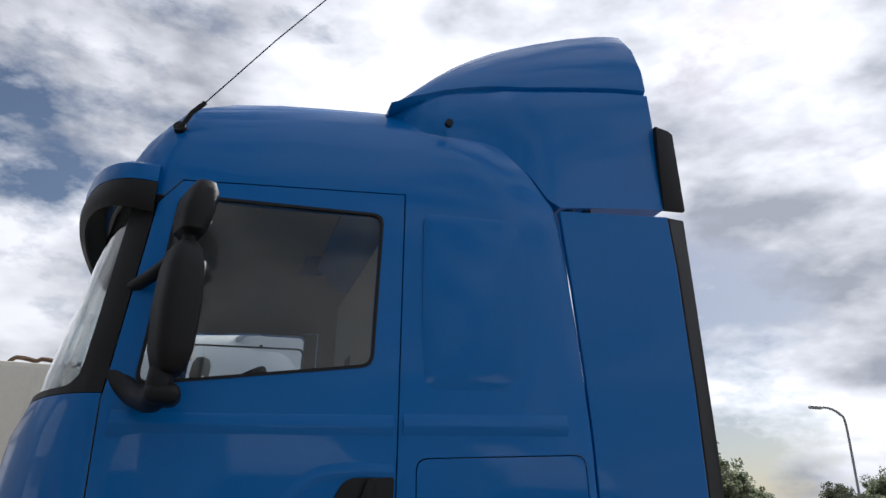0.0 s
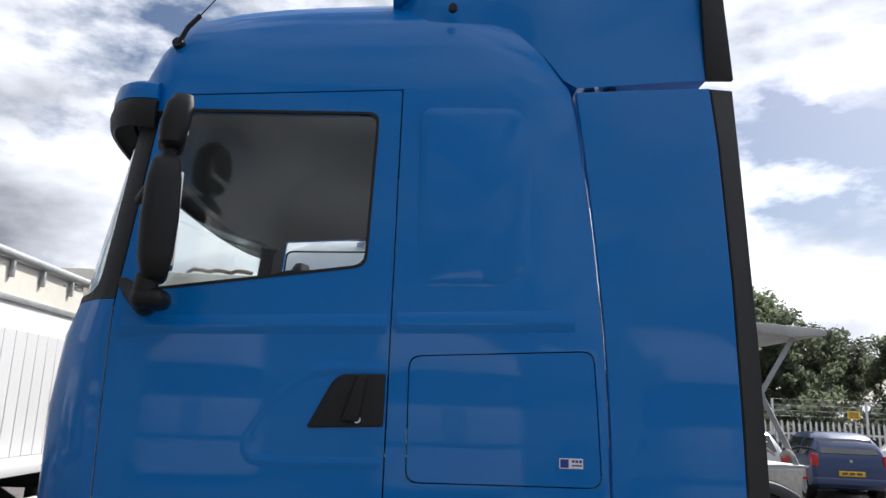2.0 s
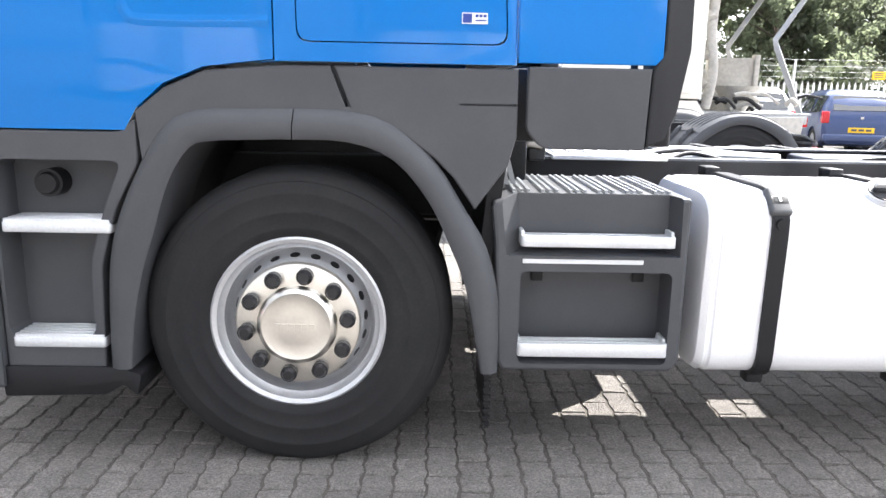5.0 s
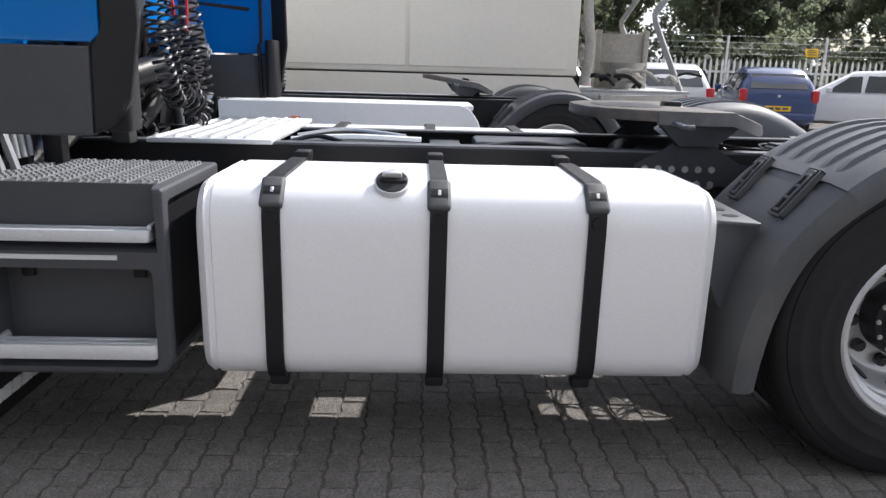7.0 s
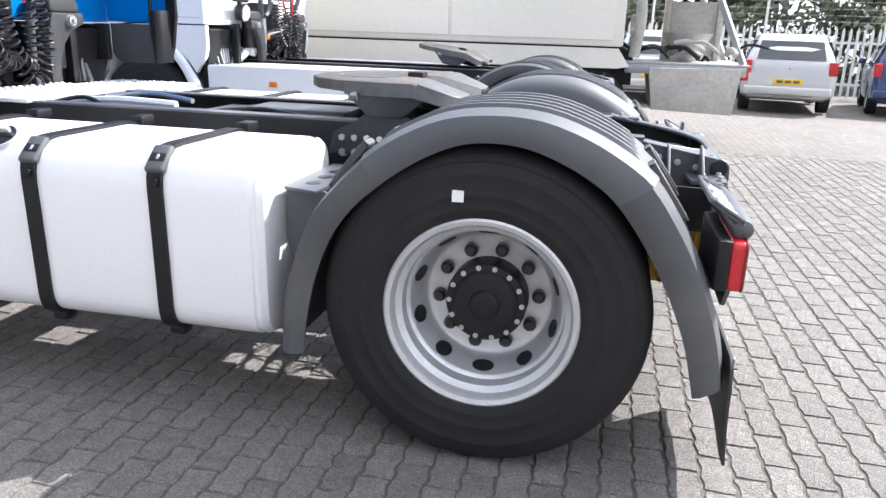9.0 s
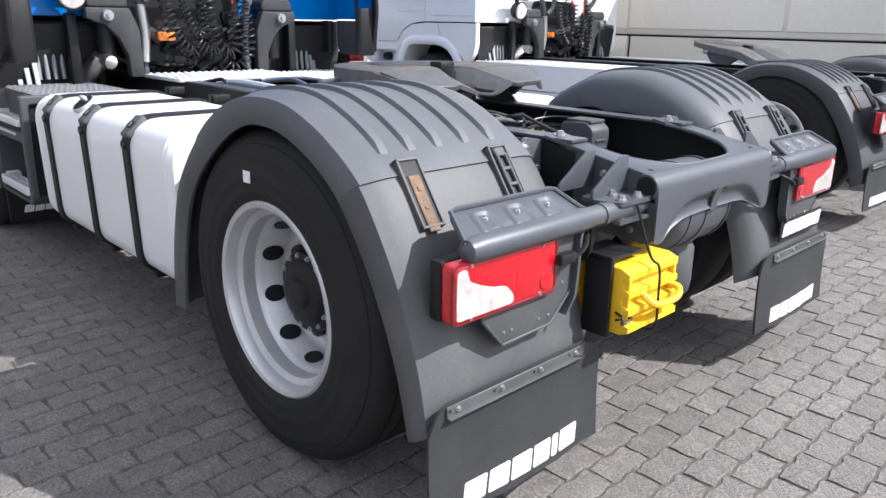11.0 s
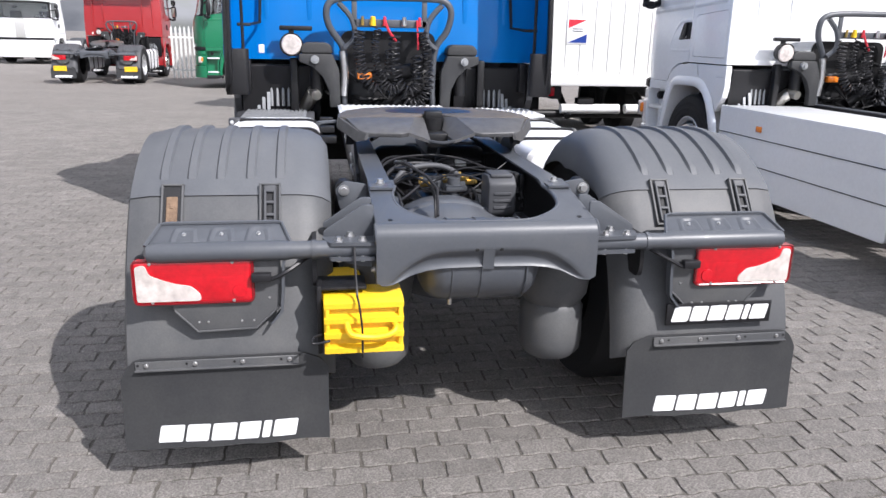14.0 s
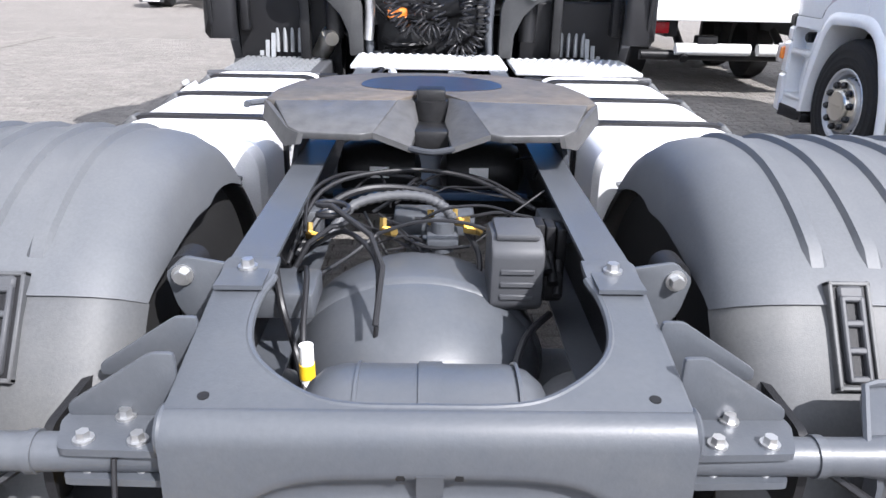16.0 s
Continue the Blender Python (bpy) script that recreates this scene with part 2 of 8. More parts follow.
def cut(bm_a, bm_b, how="DIFFERENCE"):
    """bm_a without, or within, bm_b: a new bmesh. Both are used up."""
    obs = []
    for bm in (bm_a, bm_b):
        me = bpy.data.meshes.new("shape")
        bm.to_mesh(me)
        bm.free()
        obs.append(new("shape", me))
    mod = obs[0].modifiers.new("cut", "BOOLEAN")
    mod.operation, mod.object, mod.solver = how, obs[1], "EXACT"
    got = bpy.data.meshes.new_from_object(obs[0].evaluated_get(bpy.context.evaluated_depsgraph_get()))
    reach = [max((v.co[a] for v in m.vertices), default=0) - min((v.co[a] for v in m.vertices), default=0) for m in (got, obs[0].data) for a in range(3)]
    if any(reach[a] > reach[a + 3] + 1e-3 for a in range(3)) or not got.polygons:
        mod.use_self = True
        bpy.data.meshes.remove(got)
        got = bpy.data.meshes.new_from_object(obs[0].evaluated_get(bpy.context.evaluated_depsgraph_get()))
    out = bmesh.new()
    out.from_mesh(got)
    for o in obs:
        me = o.data
        bpy.data.objects.remove(o)
        bpy.data.meshes.remove(me)
    bpy.data.meshes.remove(got)
    return out

# ---- tractor units ----
M_GLASS = material("tinted_glass", (0.92, 0.96, 0.95), 0.0)
M_GLASS.node_tree.nodes["Principled BSDF"].inputs["Transmission Weight"].default_value = 1.0
M_GLASS.node_tree.nodes["Principled BSDF"].inputs["IOR"].default_value = 1.55
M_TRIM = material("cab_lining", (0.42, 0.42, 0.41), 0.8, 0, 0.1, 80, 0.1, 3)
M_DASH = material("dashboard_plastic", (0.03, 0.03, 0.032), 0.6, 0, 0.1, 90)

# height, half width, front, back
CAB = [(1.13, 1.225, -1.33, 0.712), (1.30, 1.235, -1.355, 0.718), (1.60, 1.238, -1.36, 0.714), (1.85, 1.232, -1.33, 0.703),
       (1.95, 1.228, -1.29, 0.698), (2.25, 1.215, -1.215, 0.673), (2.60, 1.203, -1.13, 0.634), (2.72, 1.198, -1.12, 0.617),
       (2.80, 1.192, -1.11, 0.595), (2.92, 1.175, -1.06, 0.51), (3.02, 1.145, -0.99, 0.41), (3.11, 1.090, -0.88, 0.28),
       (3.18, 1.010, -0.72, 0.20), (3.23, 0.90, -0.54, 0.12), (3.26, 0.76, -0.36, 0.06)]


def cab_at(z):
    zs = [r[0] for r in CAB]
    return [float(np.interp(z, zs, [r[k] for r in CAB])) for k in (1, 2, 3)]


def cab_ring(z, inset=0.0):
    w, xf, xr = cab_at(z)
    w, xf, xr = w - inset, xf + inset, xr - inset
    xs = -0.80
    c = 0.022
    half = [(xr, -(w - c) * 0.5), (xr, -(w - c)), (xr - c * 0.3, -(w - c * 0.3)), (xr - c, -w)]
    n = 2.5
    xs2 = max(min(xs, xr - 0.3), xf + 0.05)
    for f in (0.2, 0.4, 0.6, 0.8):
        half.append((xr - c + (xs2 - xr + c) * f, -w))
    for k in range(0, 15):
        th = radians(90 * k / 15)
        s, q = max(math.sin(th), 0) ** (2 / n), max(math.cos(th), 0) ** (2 / n)
        half.append((xs2 - (xs2 - xf) * s, -w * q))
    full = half + [(xf, 0.0)] + [(x, -y) for x, y in half[::-1]]
    out = []
    f = min(1.0, max(0.0, (z - 2.78) / 0.32))
    f = f * f * (3 - 2 * f)
    for x, y in full:      # the roof rises towards the back
        out.append((x, y, z + f * float(np.interp(x, (-0.95, -0.75, -0.5, -0.25, 0.1), (-0.085, -0.07, -0.025, 0.005, 0.035)))))
    return out


def cab_solid(inset=0.0, z0=1.13, z1=3.26):
    zs = [z0] + [r[0] for r in CAB if z0 + 0.01 < r[0] < z1 - 0.01] + [z1]
    fine = []
    for a, b in zip(zs, zs[1:]):
        k = 2 if b - a > 0.15 else 1
        fine += [a + (b - a) * i / k for i in range(k)]
    bm = bmesh.new()
    loft(bm, [cab_ring(z, inset) for z in fine + [z1]])
    bmesh.ops.recalc_face_normals(bm, faces=bm.faces)
    return bm


DOOR = [(-0.915, 1.10), (-0.935, 1.93), (-0.87, 2.60), (-0.80, 2.69), (-0.02, 2.755), (-0.02, 1.35), (-0.23, 1.325), (-0.355, 1.273),
        (-0.44, 1.20), (-0.50, 1.10)]
WINDOW = [(-0.845, 1.985), (-0.80, 2.635), (-0.10, 2.66), (-0.115, 2.10)]
HATCH = [(0.055, 1.405), (0.05, 1.80), (0.66, 1.838), (0.682, 1.405)]
ARCH = [(-0.515, 0.9), (-0.515, 1.145), (-0.44, 1.2), (-0.355, 1.273), (-0.23, 1.325), (0.0, 1.345), (0.85, 1.345), (0.85, 0.9)]
SCREEN = [(-1.155, 1.98), (1.155, 1.98), (1.12, 2.66), (-1.12, 2.66)]


def grown(pts, d):
    c = Vector((sum(p[0] for p in pts) / len(pts), sum(p[1] for p in pts) / len(pts)))
    out = []
    for i, p in enumerate(pts):
        a, b, p = Vector(pts[i - 1]), Vector(pts[(i + 1) % len(pts)]), Vector(p)
        n1, n2 = (p - a).normalized().orthogonal(), (b - p).normalized().orthogonal()
        area = sum(pts[k - 1][0] * pts[k][1] - pts[k][0] * pts[k - 1][1] for k in range(len(pts)))
        s = -1 if area > 0 else 1
        n = (n1 + n2).normalized() * s
        out.append(tuple(p + n * d / max(0.5, n.dot(n1 * s))))
    return out


def side_prism(pts, side, depth=(1.10, 1.40)):
    bm = bmesh.new()
    a, b = sorted((side * depth[0], side * depth[1]))
    return prism(bm, pts, a, b)


def lined(bm):
    """Gives the faces inside the cab the second material."""
    bm.normal_update()
    for f in bm.faces:
        c = f.calc_center_median()
        w, xf, xr = cab_at(min(max(c.z, 1.13), 3.26))
        n = 2.5
        u = max(0.0, (-0.80 - c.x)) / max(0.05, -0.80 - xf)
        edge = w * max(0.0, 1 - min(u, 1) ** n) ** (1 / n)
        f.material_index = 1 if abs(c.y) < edge - 0.03 and c.x < xr - 0.03 and c.z < 3.2 and not (c.z > 2.85 and f.normal.z > 0.1) else 0
    return bm


def cab(th, paint, badge=True):
    def shell():
        return cut(cab_solid(), cab_solid(0.05, 1.17, 3.20))
    win = rounded(WINDOW, 0.04)
    gone = bmesh.new()
    prism(gone, ARCH, -2, 2)
    body = cut(shell(), gone)
    pillars = bmesh.new()
    prism(pillars, [(-1.5, 1.955), (-0.90, 1.955), (-0.845, 2.63), (-1.5, 2.68)], -2, 2)
    body = cut(body, pillars)
    far = rounded([(x, z + (0.075 if z > 2.3 else 0.0)) for x, z in WINDOW], 0.04)
    gone = bmesh.new()
    prism(gone, win, -2, 0)
    body = cut(body, gone)
    gone = bmesh.new()
    prism(gone, rounded(SCREEN, 0.06), -2, -0.86, "x")
    body = cut(body, gone)
    # doors, hatches and pillars are cut out of the shell with a gap round them
    for s in (-1, 1):
        body = cut(body, side_prism(grown(DOOR, 0.005), s))
        body = cut(body, side_prism(rounded(grown(HATCH, 0.004), 0.04), s, (1.15, 1.40)))
    ob = part("body", lined(body), paint, th)
    ob.data.materials.append(M_TRIM)
    pillars = bmesh.new()
    prism(pillars, [(-1.5, 1.958), (-0.90, 1.958), (-0.845, 2.627), (-1.5, 2.677)], -2, 2)
    gone = bmesh.new()
    prism(gone, rounded(SCREEN, 0.06), -2, -0.86, "x")
    a_pillar = cut(cut(shell(), pillars, "INTERSECT"), gone)
    gone = bmesh.new()
    prism(gone, grown(DOOR, 0.005), -2, 2)
    part("windscreen_pillar", cut(a_pillar, gone), M_BLACK, th, "black windscreen pillars")
    for s in (-1, 1):
        d = cut(shell(), side_prism(DOOR, s), "INTERSECT")
        gone = bmesh.new()
        prism(gone, win if s < 0 else far, -2, 2)
        ob = part("door", lined(cut(d, gone)), paint, th)
        ob.data.materials.append(M_TRIM)
        part("hatch", cut(shell(), side_prism(rounded(HATCH, 0.04), s, (1.15, 1.40)), "INTERSECT"), paint, th)
        pane = cut(cut(cab_solid(0.005), cab_solid(0.011, 1.15, 3.24)), side_prism(rounded(grown(WINDOW, 0.004), 0.04) if s < 0 else far, s, (1.0, 1.4)), "INTERSECT")
        g = part("side_window", pane, M_GLASS, th, "dark tinted side window")
        g.visible_shadow = False
        # rubber seal round the window
        seal = bmesh.new()
        prism(seal, rounded(grown(WINDOW, 0.005), 0.042), s * 1.0, s * 1.4)
        gone = bmesh.new()
        prism(gone, rounded(grown(WINDOW, -0.005), 0.04), -2, 2)
        seal = cut(seal, gone)
        ring = cut(cab_solid(-0.003), cab_solid(0.008, 1.15, 3.24))
        part("window_seal", cut(ring, seal, "INTERSECT"), M_BLACK, th, "black rubber window seal")
    gone = bmesh.new()
    prism(gone, rounded(grown(SCREEN, 0.004), 0.06), -2, -0.86, "x")
    pane = cut(cut(cab_solid(0.010), cab_solid(0.016, 1.15, 3.24)), gone, "INTERSECT")
    g = part("windscreen", pane, M_GLASS, th, "large raked windscreen")
    g.visible_shadow = False


def wheel(th, x, y, z, r, out, front, rim_r=0.277):
    """A wheel on an axle along y; out is the side it faces. Front wheels bulge outwards, rear ones are dished."""
    w = thing("wheel", "", "")
    for k in ("label", "category"):
        if k in w:
            del w[k]
    w.parent, w.location = th, (x, y, z)
    s = out
    bm = bmesh.new()
    W = 0.30
    prof = [(rim_r + 0.005, 0.0), (rim_r + 0.02, 0.012), (rim_r + 0.04, 0.0175), (rim_r + 0.044, 0.0188), (rim_r + 0.05, 0.018), (r - 0.145, 0.0215), (r - 0.142, 0.0226), (r - 0.136, 0.0212), (r - 0.085, 0.016), (r - 0.082, 0.0170), (r - 0.076, 0.015), (r - 0.045, 0.006), (r - 0.043, 0.001), (r - 0.03, -0.001), (r - 0.012, -0.02), (r, -0.045)]
    for k in range(4):
        a = -0.062 - k * 0.055
        prof += [(r, a), (r - 0.012, a - 0.003), (r - 0.012, a - 0.011), (r, a - 0.014)]
    prof += [(r, -W + 0.045), (r - 0.03, -W), (r - 0.1, -W - 0.01), (rim_r, -W + 0.01)]
    lathe(bm, [(a, s * b) for a, b in prof], (0, 0, 0), 64)
    part("tyre", bm, M_RUBBER, w)
    bm = bmesh.new()
    if front:
        prof = [(rim_r + 0.012, -0.004), (rim_r + 0.014, 0.006), (rim_r + 0.006, 0.012), (rim_r - 0.008, 0.006), (rim_r - 0.014, -0.012), (rim_r - 0.026, -0.020), (rim_r - 0.031, -0.045), (0.245, -0.060), (0.242, -0.085), (0.235, -0.092), (0.228, -0.080), (0.207, -0.004), (0.200, 0.010), (0.188, 0.014), (0.13, 0.016), (0.125, 0.016)]
    else:
        prof = [(0.310, -0.004), (0.312, 0.006), (0.304, 0.012), (0.290, 0.008), (0.284, -0.004), (0.281, -0.030), (0.270, -0.036), (0.262, -0.042), (0.259, -0.085), (0.250, -0.092), (0.245, -0.100), (0.228, -0.175), (0.215, -0.195), (0.205, -0.200), (0.14, -0.200), (0.10, -0.200)]
    lathe(bm, [(a, s * b) for a, b in prof], (0, 0, 0), 64)
    rim = part("rim", bm, M_STEEL, w)
    return w, rim


def lean(bm, f0=None):
    """Lets what stands on the cab's side lean in with it."""
    for v in bm.verts:
        v.co.y *= 1 - 0.0264 * max(0.0, v.co.z - 1.35) / 1.45
    return bm


M_NUT = material("nut_cap", (0.02, 0.02, 0.022), 0.35, 0.2, 0.1, 90)
M_BRIGHT = material("bright_steel", (0.55, 0.55, 0.55), 0.35, 0.9, 0.1, 120, 0.2, 12)
M_CHROME = material("polished_metal", (0.72, 0.69, 0.63), 0.34, 1.0, 0.04, 90)
M_RED = material("lamp_red", (0.50, 0.004, 0.012), 0.2, 0, 0.12, 60, 0.35, 14, 0.06, 260, coat=0.6, stain_color=(0.34, 0.004, 0.010))
M_REDRIM = material("dark_lamp_red", (0.17, 0.003, 0.007), 0.2, 0, 0.1, 60, coat=0.6)
M_CLEAR = material("lamp_clear", (0.50, 0.45, 0.42), 0.15, 0, 0.2, 35, 0.6, 16, coat=1.0, stain_color=(0.72, 0.66, 0.62))
M_ORANGE = material("lamp_orange", (0.80, 0.22, 0.02), 0.15, 0, 0.05, 30, coat=1.0)
M_YELLOW = material("yellow_plastic", (0.80, 0.50, 0.008), 0.5, 0, 0.08, 60, 0.45, 8, 0.05, 200, stain_color=(0.55, 0.36, 0.02))
M_MARK = material("white_marking", (0.78, 0.78, 0.78), 0.6, 0, 0.05, 80)
M_PLATE = material("greased_plate", (0.080, 0.074, 0.069), 0.6, 0.1, 0.25, 25, 0.8, 3.5, 0.15, 60, spec=0.3, stain_color=(0.145, 0.118, 0.095))
M_GREASE = material("fresh_grease", (0.035, 0.035, 0.045), 0.3, 0.3, 0.3, 15, 0.5, 6)
M_RAMP = material("worn_ramp_steel", (0.088, 0.088, 0.091), 0.45, 0.3, 0.2, 25, 0.5, 5, 0.1, 60, stain_color=(0.10, 0.095, 0.09))
M_FLUTE = material("dull_aluminium", (0.30, 0.31, 0.32), 0.5, 0.4, 0.1, 90, 0.3, 6)
M_SADDLE = material("dark_saddle_paint", (0.035, 0.038, 0.045), 0.45, 0, 0.1, 60, 0.4, 5, 0.05, 150, spec=0.35)
M_RUST = material("rusty_steel", (0.19, 0.125, 0.08), 0.8, 0.2, 0.3, 50, 0.5, 12, 0.3, 150)
M_COIL = material("coil_hose", (0.016, 0.016, 0.018), 0.4, 0, 0.1, 60, spec=0.3)
M_REDHOSE = material("red_hose", (0.55, 0.03, 0.05), 0.4, 0, 0.1, 60)
M_BRASS = material("brass", (0.55, 0.38, 0.12), 0.35, 0.9, 0.1, 90)
M_NAVY = material("blue_sticker", (0.01, 0.04, 0.25), 0.4)

NUT = bmesh.new()
cyl(NUT, (0, 0, 0), (0, 0, 0.018), 0.018, 0.018, 12)
cyl(NUT, (0, 0, 0.018), (0, 0, 0.026), 0.016, 0.011, 12)
bmesh.ops.recalc_face_normals(NUT, faces=NUT.faces)
NUT_MESH = bpy.data.meshes.new("wheel_nut")
NUT.to_mesh(NUT_MESH)
NUT.free()
NUT_MESH.materials.append(M_NUT)
BOLT = bmesh.new()
cyl(BOLT, (0, 0, 0), (0, 0, 0.004), 0.014, 0.014, 14)
cyl(BOLT, (0, 0, 0.004), (0, 0, 0.014), 0.010, 0.009, 6)
BOLT_MESH = bpy.data.meshes.new("bolt")
BOLT.to_mesh(BOLT_MESH)
BOLT.free()
BOLT_MESH.materials.append(M_BRIGHT)


def put(name, mesh, parent, at, way=(0, 0, 1), scale=1.0):
    """One more object on a shared mesh, its z axis turned to way."""
    ob = new(name, mesh)
    ob.parent = parent
    ob.matrix_local = Matrix.Translation(at) @ Vector(way).to_track_quat("Z", "Y").to_matrix().to_4x4() @ Matrix.Scale(scale, 4)
    return ob


# Dark disc on an uncut rim; its colour is the shade inside a hand hole.
def hole_shade_mesh(rx, ry, deep):
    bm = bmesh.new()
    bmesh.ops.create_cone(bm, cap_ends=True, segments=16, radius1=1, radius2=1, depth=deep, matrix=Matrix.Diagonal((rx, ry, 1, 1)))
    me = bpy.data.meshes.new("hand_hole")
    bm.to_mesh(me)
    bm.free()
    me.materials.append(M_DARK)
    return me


HOLE_SHADE_SMALL, HOLE_SHADE_LARGE = hole_shade_mesh(0.0165, 0.0165, 0.016), hole_shade_mesh(0.037, 0.029, 0.016)


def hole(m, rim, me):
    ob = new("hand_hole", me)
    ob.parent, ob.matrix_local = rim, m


def dress_wheel(w, rim, s, front, r):
    """Nuts, dark discs painted as shaded hand holes, hub and the inner tyre."""
    face = 0.020 if front else -0.198
    for k in range(10):
        a = radians(36 * k + (8 if front else 5))
        put("wheel_nut", NUT_MESH, rim, (0.1675 * math.cos(a), s * face, 0.1675 * math.sin(a)), (0, s, 0), 1.5 if front else 1.25)
    if front:
        for k in range(20):
            a = radians(18 * k + 4)
            c, d = math.cos(a), math.sin(a)
            m = Matrix.Translation((0.2120 * c, -s * 0.0475, 0.2120 * d)) @ Vector((c * 0.96, s * 0.28, d * 0.96)).to_track_quat("Z", "Y").to_matrix().to_4x4()
            hole(m, rim, HOLE_SHADE_SMALL)
    else:
        for k in range(10):
            a = radians(36 * k + 18)
            c, d = math.cos(a), math.sin(a)
            m = Matrix.Translation((0.2385 * c, -s * 0.138, 0.2385 * d)) @ Vector((-c * 0.975, s * 0.22, -d * 0.975)).to_track_quat("Z", "Y").to_matrix().to_4x4() @ Matrix.Diagonal((1, 1, 1, 1))
            hole(m, rim, HOLE_SHADE_LARGE)
    bm = bmesh.new()
    if front:
        rings = lathe(bm, [(0.132, s * 0.012), (0.131, s * 0.034), (0.124, s * 0.046), (0.112, s * 0.052), (0.107, s * 0.050), (0.06, s * 0.053), (0.02, s * 0.054)], (0, 0, 0), 40)
        disc(bm, rings[-1])
        hub = part("hub_cap", bm, M_CHROME, w, "polished steel hub cap")
        bm = bmesh.new()
        lathe(bm, [(0.2065, -s * 0.004), (0.206, s * 0.006), (0.2015, s * 0.0155), (0.192, s * 0.0195), (0.128, s * 0.0205)], (0, 0, 0), 56)
        part("wheel_cover", bm, M_CHROME, w, "brushed pale steel wheel cover")
        bm = bmesh.new()
        for k in range(6):
            x = -0.066 + k * 0.022
            prism(bm, [(x, -0.011), (x + 0.018, -0.011), (x + 0.018, 0.011), (x, 0.011)], s * 0.052, s * 0.0575)
        part("embossed_mark", bm, M_CHROME, hub)
    else:
        rings = lathe(bm, [(0.134, -s * 0.20), (0.134, -s * 0.125), (0.130, -s * 0.112), (0.110, -s * 0.108), (0.102, -s * 0.098), (0.085, -s * 0.094), (0.050, -s * 0.092), (0.046, -s * 0.084), (0.040, -s * 0.080), (0.02, -s * 0.080)], (0, 0, 0), 40)
        disc(bm, rings[-1])
        hub = part("hub", bm, M_BLACK, w, "oily black hub")
        for k in range(14):
            a = radians(360 / 14 * k)
            put("bolt", BOLT_MESH, hub, (0.120 * math.cos(a), -s * 0.110, 0.120 * math.sin(a)), (0, s, 0), 0.62)
        bm = bmesh.new()
        W = 0.29
        prof = [(0.30, 0), (r - 0.14, 0.015), (r - 0.03, 0), (r, -0.045), (r, -W + 0.045), (r - 0.03, -W), (0.30, -W)]
        lathe(bm, [(a, s * (b - 0.34)) for a, b in prof], (0, 0, 0), 48)
        part("inner_tyre", bm, M_RUBBER, w)


def mirror(th, s):
    """Wide-angle head over a tall main head on a bracket."""
    m = new("mirror")
    m.parent = th
    def head(rows, name):
        bm = bmesh.new()
        rings = []
        for z, x0, x1, y0, y1 in rows:
            ring = rounded([(x0, y0), (x1, y0), (x1, y1), (x0, y1)], [0.07, 0.03, 0.03, 0.07], 5)
            turn = []
            for x, y in ring:      # the glass is turned in towards the cab
                dx, dy = (x + 0.75) * 0.85, (y - 1.415) * 0.8
                turn.append((-0.75 + dx * 0.94 + dy * 0.34, s * (1.415 + dy * 0.94 - dx * 0.34), z))
            rings.append(turn)
        loft(bm, rings)
        return part(name, bm, M_BLACK, m, "matt black mirror housing")
    head([(1.985, -0.775, -0.71, 1.36, 1.47), (2.0, -0.79, -0.70, 1.335, 1.495), (2.06, -0.81, -0.69, 1.315, 1.515), (2.18, -0.818, -0.685, 1.31, 1.52),
          (2.30, -0.812, -0.69, 1.315, 1.515), (2.36, -0.80, -0.70, 1.325, 1.50), (2.385, -0.78, -0.71, 1.36, 1.47)], "main_head")
    head([(2.41, -0.765, -0.705, 1.345, 1.47), (2.425, -0.785, -0.695, 1.325, 1.495), (2.48, -0.79, -0.682, 1.315, 1.51), (2.55, -0.775, -0.675, 1.315, 1.51), (2.59, -0.75, -0.68, 1.345, 1.48)], "upper_head")
    for z0, z1, nm in ((2.01, 2.35, "mirror_glass"), (2.43, 2.57, "mirror_glass")):
        bm = bmesh.new()
        box(bm, -0.70, -0.6845, min(s * 1.335, s * 1.495), max(s * 1.335, s * 1.495), z0 + 0.02, z1 - 0.02, 0.003)
        for v in bm.verts:
            dx, dy = (v.co.x + 0.75) * 0.85, (s * v.co.y - 1.415) * 0.66
            v.co.x, v.co.y = -0.75 + dx * 0.94 + dy * 0.34, s * (1.415 + dy * 0.94 - dx * 0.34)
        part(nm, bm, M_CHROME, m, "silvered mirror glass")
    bm = bmesh.new()
    tube(bm, [(-0.76, s * 1.42, 2.0), (-0.765, s * 1.42, 1.945), (-0.78, s * 1.36, 1.92), (-0.84, s * 1.24, 1.95), (-0.92, s * 1.17, 2.02)], 0.036, 12, 5)
    part("arm", bm, M_BLACK, m)
    bm = bmesh.new()
    tube(bm, [(-0.74, s * 1.42, 2.36), (-0.74, s * 1.42, 2.43)], 0.022, 10)
    part("neck", bm, M_BLACK, m)
    bm = bmesh.new()
    tube(bm, [(-0.75, s * 1.40, 2.375), (-0.84, s * 1.28, 2.32), (-0.92, s * 1.15, 2.30)], 0.022, 10, 4)
    part("upper_arm", bm, M_BLACK, m)
    bm = bmesh.new()
    box(bm, -0.80, -0.70, min(s * 1.34, s * 1.46), max(s * 1.34, s * 1.46), 1.90, 1.965, 0.03, 3)
    part("arm_foot", bm, M_BLACK, m)


